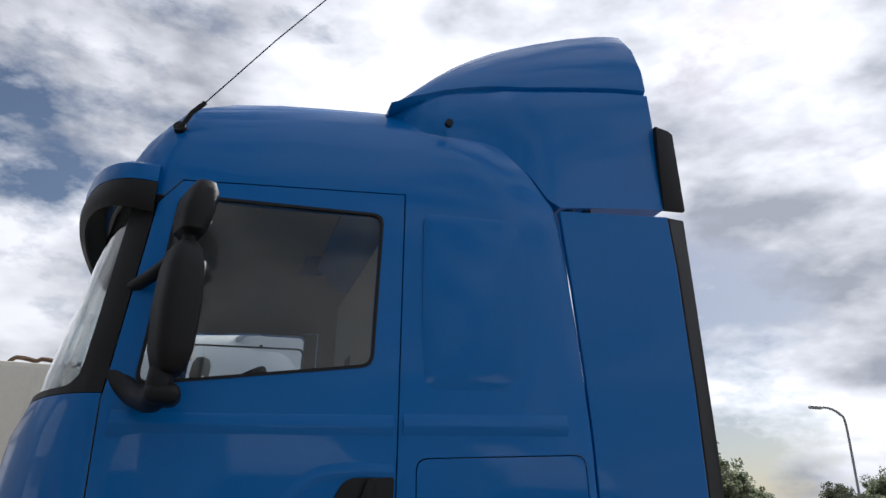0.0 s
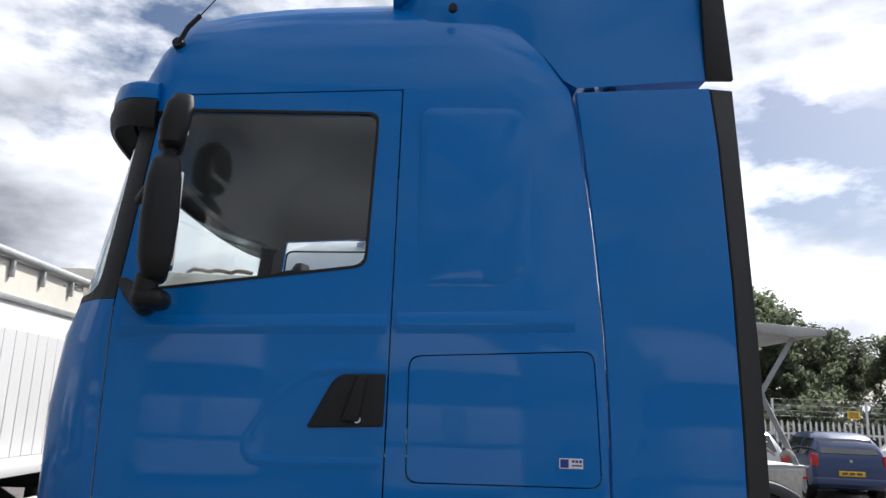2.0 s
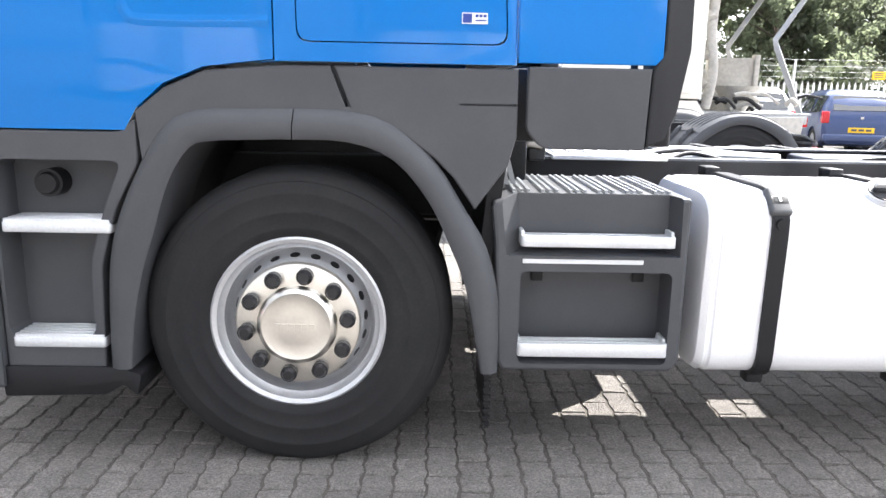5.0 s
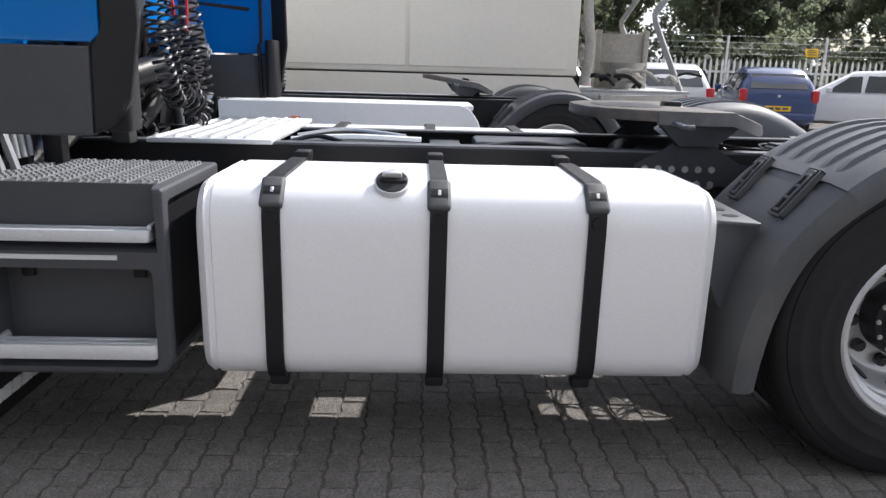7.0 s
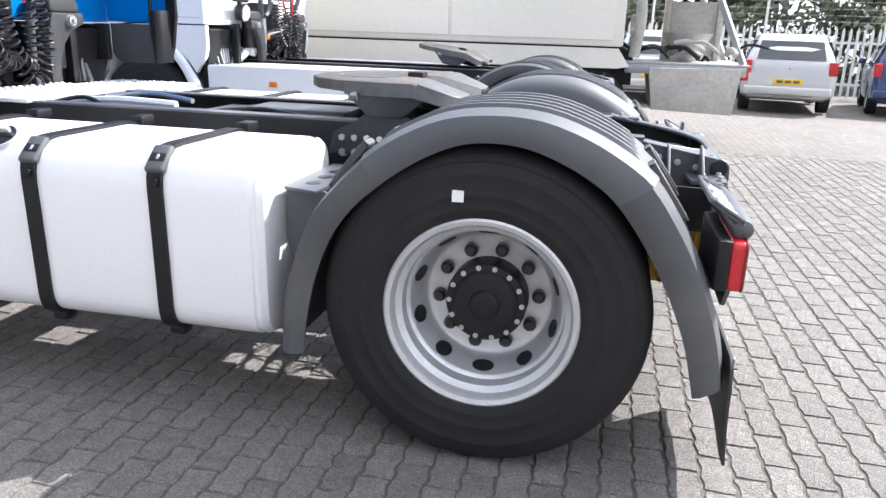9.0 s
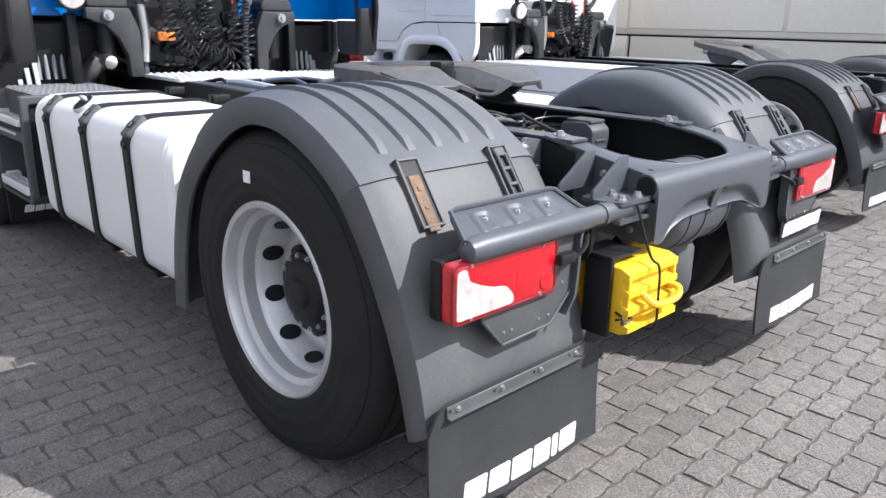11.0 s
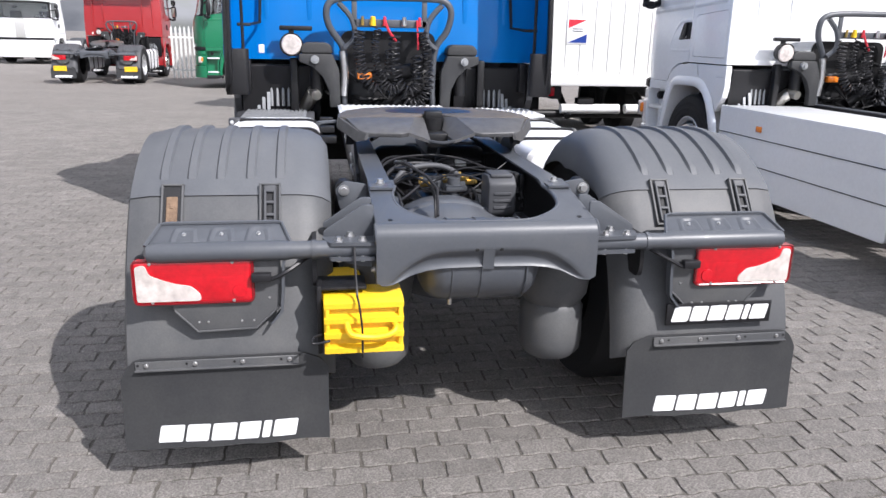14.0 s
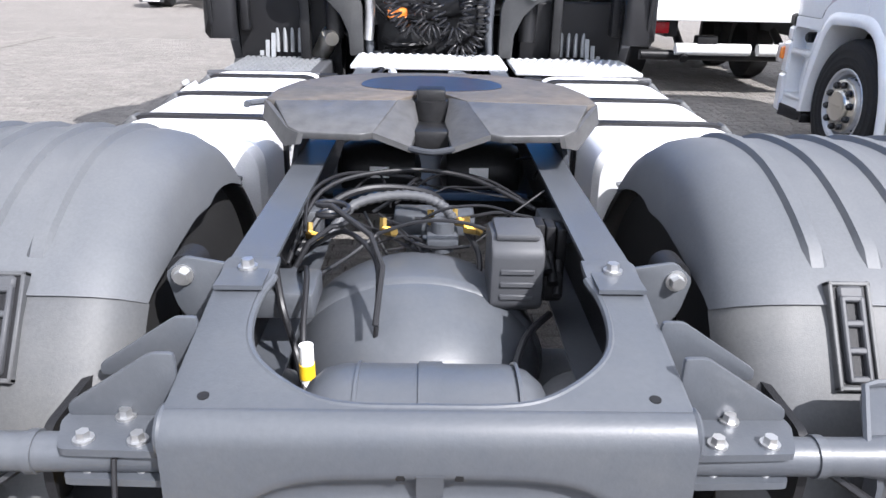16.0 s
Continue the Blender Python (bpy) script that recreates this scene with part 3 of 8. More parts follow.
def cab_trim(th, paint, near=True):
    """Sun visor, handles, swages, aerial, mirrors, roof deflector and side fairings."""
    # visor: blue top over a dark shade, wrapped round the corners
    def belt(section):
        bm = bmesh.new()
        rings = []
        for k in range(-20, 21):
            q = radians(4.5 * abs(k))
            front = max(0.0, math.cos(q))
            d = front ** 0.8
            sg = -1 if k < 0 else 1
            ring = []
            for f, z0, z1 in section:
                w, xf = 1.14 + 0.075 * f, -1.10 - 0.125 * f
                ring.append((-0.88 + (0.88 + xf) * d, sg * w * max(0.0, 1 - d ** 2.5) ** 0.4, z0 + (z1 - z0) * front))
            rings.append(ring)
        loft(bm, rings)
        return bm
    visor = part("sun_visor", belt([(0.1, 2.74, 2.80), (0.70, 2.738, 2.795), (0.93, 2.725, 2.775), (1.0, 2.695, 2.74), (0.99, 2.668, 2.705), (0.1, 2.668, 2.705)]), paint, th)
    part("shade", belt([(0.3, 2.665, 2.702), (0.99, 2.665, 2.702), (1.07, 2.625, 2.675), (1.03, 2.585, 2.65), (0.85, 2.56, 2.635), (0.78, 2.565, 2.638), (0.9, 2.60, 2.655), (0.3, 2.64, 2.68)]), M_BLACK, visor, "dark smoked visor shade")
    for s in (-1, 1):
        mirror(th, s)
        # recessed door handle in a black shell
        bm = bmesh.new()
        prism(bm, rounded([(-0.272, 1.562), (-0.026, 1.572), (-0.026, 1.74), (-0.165, 1.735), (-0.195, 1.715)], [0.012, 0.008, 0.01, 0.03, 0.03]), s * 1.232, s * 1.244, bevel=0.003)
        h = part("door_handle", bm, M_BLACK, th, "black door handle shell")
        bm = bmesh.new()
        prism(bm, rounded([(-0.165, 1.585), (-0.105, 1.585), (-0.085, 1.735), (-0.118, 1.735)], 0.012), s * 1.243, s * 1.262, bevel=0.008, seg=3)
        part("grip", bm, M_BLACK, h)
        bm = bmesh.new()
        cyl(bm, (-0.11, s * 1.243, 1.592), (-0.11, s * 1.252, 1.592), 0.011)
        part("lock", bm, M_BRIGHT, h, "round steel key lock")
        # long pressed creases along door and side panel
        bm = bmesh.new()
        for x0, x1, za, zb in ((-0.90, -0.035, 1.865, 1.90), (0.0, 0.60, 1.905, 1.935)):
            ring = lambda x, z: [(x, s * 1.228, z - 0.04), (x, s * 1.2390, z - 0.006), (x, s * 1.2385, z + 0.004), (x, s * 1.228, z + 0.04)]
            loft(bm, [ring(x0, za)] + [ring(x0 + (x1 - x0) * k / 8, za + (zb - za) * k / 8) for k in range(1, 8)] + [ring(x1, zb)])
            if x0 < 0:
                part("crease", bm, paint, th, "", 60)
                bm = bmesh.new()
        part("crease", bm, paint, th, "", 60)
        bm = bmesh.new()
        run = finer([(-0.03, 1.755), (-0.20, 1.752), (-0.30, 1.72), (-0.40, 1.62), (-0.455, 1.53), (-0.45, 1.475), (-0.38, 1.455), (-0.03, 1.46)], 5)
        rings = []
        for k, p in enumerate(run):
            q0, q1 = Vector(run[max(k - 1, 0)]), Vector(run[min(k + 1, len(run) - 1)])
            n = (q1 - q0).normalized().orthogonal()
            p = Vector(p)
            rings.append([((p + n * a).x, s * y, (p + n * a).y) for a, y in ((-0.03, 1.233), (-0.004, 1.2405), (0.004, 1.2405), (0.03, 1.233))])
        loft(bm, rings)
        part("crease", bm, paint, th, "", 60)
        # pressed field beside the bunk
        bm = bmesh.new()
        o = rounded([(0.06, 2.02), (0.055, 2.69), (0.41, 2.705), (0.46, 2.62), (0.44, 2.10), (0.36, 2.03)], 0.05, 5)
        i = [(0.24 + (x - 0.24) * 0.86, 2.36 + (z - 2.36) * 0.92) for x, z in o]
        ov, iv = [bm.verts.new((x, s * 1.2365, z)) for x, z in o], [bm.verts.new((x, s * 1.2425, z)) for x, z in i]
        for k in range(len(o)):
            bm.faces.new((ov[k], ov[k - 1], iv[k - 1], iv[k]))
        bm.faces.new(iv)
        lean(bm)
        part("bunk_panel", bm, paint, th)
        if not near:
            continue
        # side fairing: blue sheet, dark edge, dark lower box
        edge = [(0.720, 1.352), (0.716, 1.6), (0.703, 1.9), (0.682, 2.15), (0.652, 2.45), (0.628, 2.65), (0.612, 2.78)]
        bm = bmesh.new()
        prism(bm, edge + [(1.108, 2.825), (1.128, 2.6), (1.150, 2.1), (1.158, 1.60), (1.158, 1.375), (1.136, 1.352)], s * 1.215, s * 1.238, bevel=0.004)
        fair = part("side_fairing", lean(bm), paint, th, "", 15)
        bm = bmesh.new()
        prism(bm, [(1.110, 2.826), (1.130, 2.6), (1.152, 2.1), (1.160, 1.60), (1.160, 1.40), (1.130, 1.34), (1.122, 1.10), (1.185, 1.125), (1.222, 1.20), (1.254, 1.40), (1.248, 1.9), (1.226, 2.5), (1.212, 2.838)], s * 1.205, s * 1.234, bevel=0.008)
        for v in bm.verts:
            if v.co.x > 1.18:
                v.co.y -= s * 0.03
        part("edge_strip", lean(bm), M_BLACK, fair, "black rubber trailing edge")
        bm = bmesh.new()
        prism(bm, rounded([(0.752, 1.342), (0.752, 1.15), (0.80, 1.095), (1.120, 1.095), (1.128, 1.342)], [0, 0.02, 0.03, 0.01, 0]), s * 1.19, s * 1.236, bevel=0.006)
        part("lower_fairing", bm, M_GREY, fair, "dark grey lower fairing", 15)
        # added dark plate that puts shade behind the gap at the arch panel
        bm = bmesh.new()
        box(bm, 0.70, 0.80, min(s * 1.08, s * 1.13), max(s * 1.08, s * 1.13), 1.11, 1.34, 0.01)
        part("gap_backing", bm, M_BLACK, fair)
        # upper side of the deflector with its rubber edge
        bm = bmesh.new()
        prism(bm, [(1.102, 2.866), (1.207, 2.872), (1.182, 3.235), (1.160, 3.25), (1.098, 3.262)], s * 1.165, s * 1.195, bevel=0.006)
        part("edge_strip", bm, M_BLACK, fair, "black rubber trailing edge")
        # bracket lugs in the gap between the fairings
        for x in (0.66, 0.74):
            bm = bmesh.new()
            box(bm, x, x + 0.03, min(s * 1.10, s * 1.17), max(s * 1.10, s * 1.17), 2.79, 2.85)
            part("bracket", bm, M_BLACK, fair)
        # rounded inner return of the trailing edge
        bm = bmesh.new()
        prism(bm, rounded([(1.135, s * 1.205), (1.215, s * 1.195), (1.205, s * 1.075), (1.165, s * 1.055), (1.14, s * 1.075)], 0.02, 3), 1.105, 1.43, "z", 0.02)
        part("inner_return", lean(bm), M_BLACK, fair)
        # stay tube and step handle behind the fairing, seen from the rear
        bm = bmesh.new()
        tube(bm, [(0.74, s * 0.98, 1.95), (0.76, s * 1.0, 1.62), (1.0, s * 1.06, 1.60), (1.04, s * 1.14, 1.60)], 0.012, 8)
        part("stay", bm, M_BLACK, fair)
        bm = bmesh.new()
        tube(bm, [(1.12, s * 1.10, 1.95), (1.12, s * 1.10, 1.42), (1.10, s * 1.12, 1.40), (1.10, s * 1.16, 1.10)], 0.012, 8)
        part("stay", bm, M_BLACK, fair)
    # roof deflector: smooth dome over flush cheeks
    bm = bmesh.new()
    xs = [-0.075, -0.05, 0.0, 0.07, 0.14, 0.23, 0.315, 0.41, 0.5, 0.57, 0.62, 0.80, 0.95, 1.03, 1.075]
    low = [3.165, 3.15, 3.105, 3.055, 3.045, 3.05, 3.05, 3.01, 2.93, 2.83, 2.80, 2.825, 2.845, 2.858, 2.864]
    crease = [3.175, 3.185, 3.215, 3.245, 3.275, 3.305, 3.33, 3.35, 3.365, 3.378, 3.39, 3.425, 3.452, 3.465, 3.47]
    top = [3.18, 3.22, 3.31, 3.40, 3.475, 3.56, 3.625, 3.69, 3.74, 3.775, 3.80, 3.88, 3.935, 3.955, 3.96]
    rings = []
    for x, lo, cr, tp in zip(xs, low, crease, top):
        dx = 0.12 if x > 1.0 else 0.0
        wl = cab_at(lo)[0] + 0.004
        wm = min(wl, 1.15)
        half = [(wl - 0.12, lo), (wl, lo), (wl * 0.6 + wm * 0.4, lo + 0.3 * (cr - lo)), (wl * 0.25 + wm * 0.75, lo + 0.7 * (cr - lo)), (wm - 0.012, cr - 0.02), (1.115, cr), (1.13, cr + 0.012), (1.12, cr + 0.25 * (tp - cr)), (1.07, cr + 0.55 * (tp - cr)),
                (0.98, cr + 0.82 * (tp - cr)), (0.86, cr + 0.95 * (tp - cr)), (0.6, tp + 0.005), (0.3, tp + 0.012)]
        ring = [(x + (0.03 * min(1.0, (tp - z) / max(0.02, tp - cr)) if x > 1.0 else 0.0), -y, z) for y, z in half]
        ring += [(p[0], -p[1], p[2]) for p in ring[::-1]]
        rings.append(ring)
    loft(bm, rings)
    part("roof_deflector", bm, paint, th, "", 38)
    for s in (-1, 1):
        bm = bmesh.new()
        cyl(bm, (0.153, s * 1.17, 3.105), (0.153, s * 1.190, 3.105), 0.016)
        part("adjuster_knob", bm, M_BLACK, th)
    if near:
        bm = bmesh.new()
        cyl(bm, (-0.835, -1.135, 2.895), (-0.845, -1.185, 2.905), 0.026, 0.02)
        tube(bm, [(-0.84, -1.18, 2.90), (-0.81, -1.19, 2.96), (-0.77, -1.19, 3.01)], 0.009, 8)
        tube(bm, [(-0.77, -1.19, 3.01), (-0.55, -1.16, 3.35), (-0.20, -1.12, 3.85)], 0.0025, 6)
        part("aerial", bm, M_BLACK, th, "thin black whip aerial")
        # stickers on hatch and window
        bm = bmesh.new()
        box(bm, 0.545, 0.622, -1.2412, -1.2385, 1.462, 1.494)
        st = part("sticker", bm, M_MARK, th, "small white and blue sticker")
        bm = bmesh.new()
        box(bm, 0.548, 0.575, -1.2424, -1.2414, 1.465, 1.491)
        for x in (0.585, 0.597, 0.609):
            box(bm, x, x + 0.009, -1.2424, -1.2414, 1.481, 1.489)
        box(bm, 0.585, 0.618, -1.2424, -1.2414, 1.470, 1.474)
        part("print", bm, M_NAVY, st)


def cab_inside(th):
    """What shows through the windows: seats, steering wheel, dashboard, mirrors' backs, curtain rail."""
    for s in (-1, 1):
        seat = new("seat")
        seat.parent = th
        bm = bmesh.new()
        box(bm, -0.42, 0.08, s * 0.62 - 0.26, s * 0.62 + 0.26, 1.55, 1.75, 0.06, 3)
        part("cushion", bm, M_DASH, seat)
        bm = bmesh.new()
        box(bm, -0.02, 0.14, s * 0.62 - 0.25, s * 0.62 + 0.25, 1.70, 2.32, 0.07, 3, Matrix.Translation((0.05, 0, 1.7)) @ Matrix.Rotation(radians(10), 4, "Y") @ Matrix.Translation((-0.05, 0, -1.7)))
        part("backrest", bm, M_DASH, seat)
        bm = bmesh.new()
        box(bm, 0.10, 0.22, s * 0.62 - 0.15, s * 0.62 + 0.15, 2.34, 2.56, 0.05, 3)
        part("headrest", bm, M_DASH, seat)
    bm = bmesh.new()
    prism(bm, rounded([(-1.05, 1.3), (-1.05, 1.93), (-0.98, 1.96), (-0.84, 1.95), (-0.78, 1.86), (-0.80, 1.6), (-0.75, 1.3)], 0.04), -0.98, 0.98)
    part("dashboard", bm, M_DASH, th)
    sw = new("steering_wheel")
    sw.parent = th
    bm = bmesh.new()
    m = Matrix.Translation((-0.62, -0.62, 2.02)) @ Matrix.Rotation(radians(-38), 4, "Y")
    ring = [m @ Vector((0.23 * math.cos(a), 0.23 * math.sin(a), 0)) for a in np.linspace(0, 2 * math.pi, 25)]
    tube(bm, ring, 0.016, 8, 0, False)
    part("wheel_rim", bm, M_DASH, sw)
    bm = bmesh.new()
    for a in (0.2, 1.7, 3.0, 4.7):
        tube(bm, [m @ Vector((0, 0, -0.02)), m @ Vector((0.225 * math.cos(a), 0.225 * math.sin(a), 0))], 0.016, 6)
    cyl(bm, m @ Vector((0, 0, -0.03)), m @ Vector((0, 0, 0.01)), 0.075, 0.06)
    cyl(bm, m @ Vector((0, 0, -0.30)), m @ Vector((0, 0, -0.03)), 0.05, 0.05)
    part("column", bm, M_DASH, sw)
    bm = bmesh.new()
    box(bm, 0.10, 0.12, -1.14, 1.14, 2.05, 2.95)
    part("curtain", bm, M_TRIM, th, "grey bunk curtain")


def mudguard(th, s, ax, az, mat, ribs=True, latches=True):
    """A three-piece rear mudguard: front quarter, ribbed top, flat back, with a rounded shoulder and a side lip."""
    outer = [(-0.665, -0.195), (-0.655, -0.03), (-0.63, 0.09), (-0.575, 0.25), (-0.50, 0.355), (-0.39, 0.467), (-0.27, 0.55), (-0.13, 0.610), (0.02, 0.629), (0.16, 0.621), (0.29, 0.579),
             (0.40, 0.521), (0.49, 0.455), (0.56, 0.36), (0.625, 0.25), (0.68, 0.12), (0.72, 0.0), (0.745, -0.13)]
    inner = [(-0.58, -0.195), (-0.565, -0.07), (-0.535, 0.07), (-0.48, 0.21), (-0.41, 0.31), (-0.31, 0.40), (-0.20, 0.475), (-0.09, 0.525), (0.01, 0.54), (0.12, 0.53), (0.23, 0.49),
             (0.32, 0.44), (0.385, 0.385), (0.455, 0.295), (0.52, 0.19), (0.575, 0.08), (0.62, -0.04), (0.655, -0.18)]
    outer, inner = finer(outer), finer(inner)
    g = new("mudguard")
    g.parent = th

    def piece(name, i0, i1, d):
        bm = bmesh.new()
        rings = []
        for k in range(i0, i1 + 1):
            o, i = Vector(outer[k]), Vector(inner[k])
            n = (o - i).normalized()
            at = lambda y, p: (ax + p.x, s * y, az + p.y)
            o = o + n * d
            f = (k - i0) / (i1 - i0)
            deep = 0.09 * math.sin(math.pi * f) + 0.01 if name == "top_section" else 0.01
            prof = [(1.225, i), (1.238, i + (o - i) * 0.25), (1.240, i + (o - i) * 0.6), (1.228, i + (o - i) * 0.84), (1.20, o - n * 0.012), (1.16, o), (0.65, o), (0.60, o - n * 0.010), (0.56, o - n * 0.034), (0.535, o - n * 0.075), (0.528, o - n * (0.08 + deep)),
                    (0.538, o - n * (0.08 + deep)), (0.545, o - n * 0.08), (0.568, o - n * 0.045), (0.61, o - n * 0.024), (0.655, o - n * 0.014), (1.15, o - n * 0.014), (1.20, o - n * 0.05), (1.222, i + (o - i) * 0.5), (1.215, i)]
            rings.append([at(y, p) for y, p in prof])
        loft(bm, rings)
        return part(name, bm, M_GUARDSKY if name == "top_section" and mat == M_GUARD else mat, g, "", 35)
    piece("front_section", 0, 15, 0.0)
    top = piece("top_section", 15, 36, 0.006)
    back = piece("back_section", 36, 51, 0.0)
    if ribs:
        for y in (0.71, 0.815, 0.92, 1.02, 1.115):
            bm = bmesh.new()
            rings = []
            pts = [Vector(outer[k]) for k in range(16, 35)]
            for k, p in enumerate(pts):
                n = (p - Vector((0, 0))).normalized()
                h = 0.0 if k in (0, len(pts) - 1) else 0.012
                f = lambda yy, q: (ax + q.x, s * yy, az + q.y)
                rings.append([f(y - 0.020, p + n * 0.004), f(y - 0.012, p + n * (0.006 + h)), f(y + 0.012, p + n * (0.006 + h)), f(y + 0.020, p + n * 0.004)])
            loft(bm, rings)
            part("rib", bm, M_GUARDSKY if mat == M_GUARD else mat, top)
    if latches:
        for y, front_end in ((1.08, False), (0.745, False), (1.08, True), (0.745, True)):
            c = Vector((-0.445, 0.42)) if front_end else Vector((0.525, 0.415))
            d = Vector((0.62, 0.78)) if front_end else Vector((-0.57, 0.82))
            n = Vector((-0.78, 0.62)) if front_end else Vector((0.82, 0.57))
            if front_end:
                c = c + n * 0.012
            m = Matrix(((d.x, 0, n.x, ax + c.x), (0, s, 0, s * y), (d.y, 0, n.y, az + c.y), (0, 0, 0, 1)))
            bm = bmesh.new()
            for a in (-0.034, 0.034):
                box(bm, -0.10, 0.095, a - 0.004, a + 0.004, -0.01, 0.012, 0.002, 1, m)
            for a in (-0.095, 0.09):
                box(bm, a - 0.004, a + 0.004, -0.038, 0.038, -0.01, 0.012, 0.002, 1, m)
            l = part("latch", bm, mat, g, "grey mudguard latch with a black ladder strap")
            # black plate on the uncut guard, painting the recess's dark interior as shade
            bm = bmesh.new()
            box(bm, -0.092, 0.088, -0.031, 0.031, -0.012, 0.0065, 0.0, 1, m)
            part("recess", bm, M_BLACK, l)
            missing = y > 1 and s < 0 and not front_end
            bm = bmesh.new()
            if missing:
                box(bm, -0.110, 0.045, -0.019, 0.019, 0.004, 0.011, 0.002, 1, m)
                box(bm, -0.05, -0.042, -0.006, 0.006, 0.010, 0.014, 0.001, 1, m)
                box(bm, 0.0, 0.012, -0.006, 0.006, 0.010, 0.014, 0.001, 1, m)
            else:
                for a in (-0.080, -0.030, 0.018, 0.062):
                    box(bm, a - 0.006, a + 0.006, -0.021, 0.021, 0.004, 0.017, 0.003, 1, m)
                for a in (-0.017, 0.017):
                    box(bm, -0.084, 0.066, a - 0.005, a + 0.005, 0.004, 0.018, 0.003, 1, m)
                box(bm, 0.060, 0.086, -0.023, 0.023, 0.004, 0.015, 0.005, 1, m)
            part("strap", bm, M_RUST if missing else M_GREY, l, "rusty metal strap" if missing else "")
    return g, back


def mark(bm, y0, y1, z0, z1, x, s=1):
    """A row of six slanted white blocks where a maker's name stands."""
    w = (y1 - y0) / 6
    ws = [1.1, 1.05, 1.1, 1.0, 0.45, 1.1]
    k = (y1 - y0) / sum(ws)
    y = y0
    for q in ws:
        a, b = y + 0.06 * k, y + (q - 0.06) * k
        sl = 0.012
        prism(bm, rounded([(a, z0), (b, z0), (b + sl, z1), (a + sl, z1)], 0.006, 2), x, x + 0.003, "x")
        y += q * k


def tail(th, s, back_x, mat, near=True):
    """Flap, lamp, lamp bar and their fittings behind a rear mudguard."""
    X = back_x
    sy = lambda a, b: (min(s * a, s * b), max(s * a, s * b))
    bm = bmesh.new()
    bend = lambda y, z: 0.007 * math.sin(y * 9) * max(0.0, (0.46 - z) / 0.32) + 0.02 * max(0.0, (0.46 - z) / 0.32) ** 2
    rings = []
    for y in [0.555, 0.558, 0.58, 0.61, 0.64] + [0.70 + 0.06 * k for k in range(9)] + [1.20, 1.225, 1.245, 1.248]:
        hi = float(np.interp(y, (0.555, 0.58, 0.64, 1.18, 1.215, 1.248), (0.42, 0.455, 0.478, 0.478, 0.470, 0.405)))
        lo = 0.152 - 0.006 * (y - 0.555) + 0.003 * math.sin(y * 31)
        zs = [lo + (hi - lo) * k / 8 for k in range(9)]
        rings.append([(X + 0.018 + bend(y, z), s * y, z) for z in zs] + [(X + 0.010 + bend(y, z), s * y, z) for z in zs[::-1]])
    loft(bm, rings)
    flap = part("mudflap", bm, M_FLAP, th, "black rubber mudflap with white lettering")
    bm = bmesh.new()
    mark(bm, *sy(0.67, 1.145), 0.172, 0.232, 0.0)
    for v in bm.verts:
        v.co.x = X + 0.0172 + (0.0035 if v.co.x > 0.0015 else 0.0) + bend(abs(v.co.y), v.co.z)
    part("lettering", bm, M_MARK, flap, "white block lettering")
    bm = bmesh.new()
    box(bm, X + 0.018, X + 0.024, *sy(0.655, 1.195), 0.443, 0.472, 0.002, 1)
    box(bm, X + 0.020, X + 0.036, *sy(0.655, 1.195), 0.440, 0.445, 0.001, 1)
    strip = part("clamp_strip", bm, M_GUARD, flap)
    for y in (0.686, 0.843, 1.0, 1.158):
        put("bolt", BOLT_MESH, strip, (X + 0.024, s * y, 0.459), (1, 0, 0), 0.55)
        # dark disc on the uncut strip, painting a shaded hole
        bm = bmesh.new()
        cyl(bm, (X + 0.0235, s * (y + 0.028), 0.460), (X + 0.0246, s * (y + 0.028), 0.460), 0.0045, n=10)
        part("hole", bm, M_DARK, strip)
    # lamp: black back, deep red lens with a raised rim, ribbed fields and a milky clear corner
    Y = X
    X = X - 0.058
    L = new("tail_lamp")
    L.parent = th
    bm = bmesh.new()
    box(bm, X - 0.008, X + 0.034, *sy(0.793, 1.1785), 0.670, 0.824, 0.010, 2)
    part("housing", bm, M_BLACK, L)
    bm = bmesh.new()
    prism(bm, rounded([(s * 0.795, 0.672), (s * 1.178, 0.672), (s * 1.178, 0.822), (s * 0.795, 0.822)], 0.018, 4), X + 0.030, X + 0.076, "x", 0.012, 3)
    lens = part("lens", bm, M_RED, L, "red ribbed lamp lens")
    bm = bmesh.new()
    rim = rounded([(s * 0.797, 0.674), (s * 1.176, 0.674), (s * 1.176, 0.820), (s * 0.797, 0.820)], 0.018, 4)
    tube(bm, [(X + 0.072, y, z) for y, z in rim + rim[:1]], 0.0055, 6)
    part("lens_rim", bm, M_REDRIM, lens)
    bm = bmesh.new()
    for k in range(13):
        z = 0.690 + k * 0.0056
        box(bm, X + 0.075, X + 0.0775, *sy(0.875, 0.955), z, z + 0.0026)
    for k in range(7):
        z = 0.768 + k * 0.006
        box(bm, X + 0.075, X + 0.0772, *sy(0.815, 1.11), z, z + 0.0028)
    part("lens_ribs", bm, M_RED, lens)
    bm = bmesh.new()
    o = rounded([(1.168, 0.682), (1.168, 0.805), (1.135, 0.81), (1.125, 0.775), (1.08, 0.755), (1.04, 0.742), (0.995, 0.735), (0.965, 0.705), (0.965, 0.682)], 0.012, 3)
    prism(bm, [(s * y, z) for y, z in o], X + 0.074, X + 0.0785, "x", 0.001, 1)
    part("clear_lens", bm, M_CLEAR, L, "milky clear lens section")
    bm = bmesh.new()
    cyl(bm, (X + 0.072, s * 0.84, 0.712), (X + 0.0795, s * 0.84, 0.712), 0.026, 0.022, 20)
    part("reflector", bm, M_RED, L)
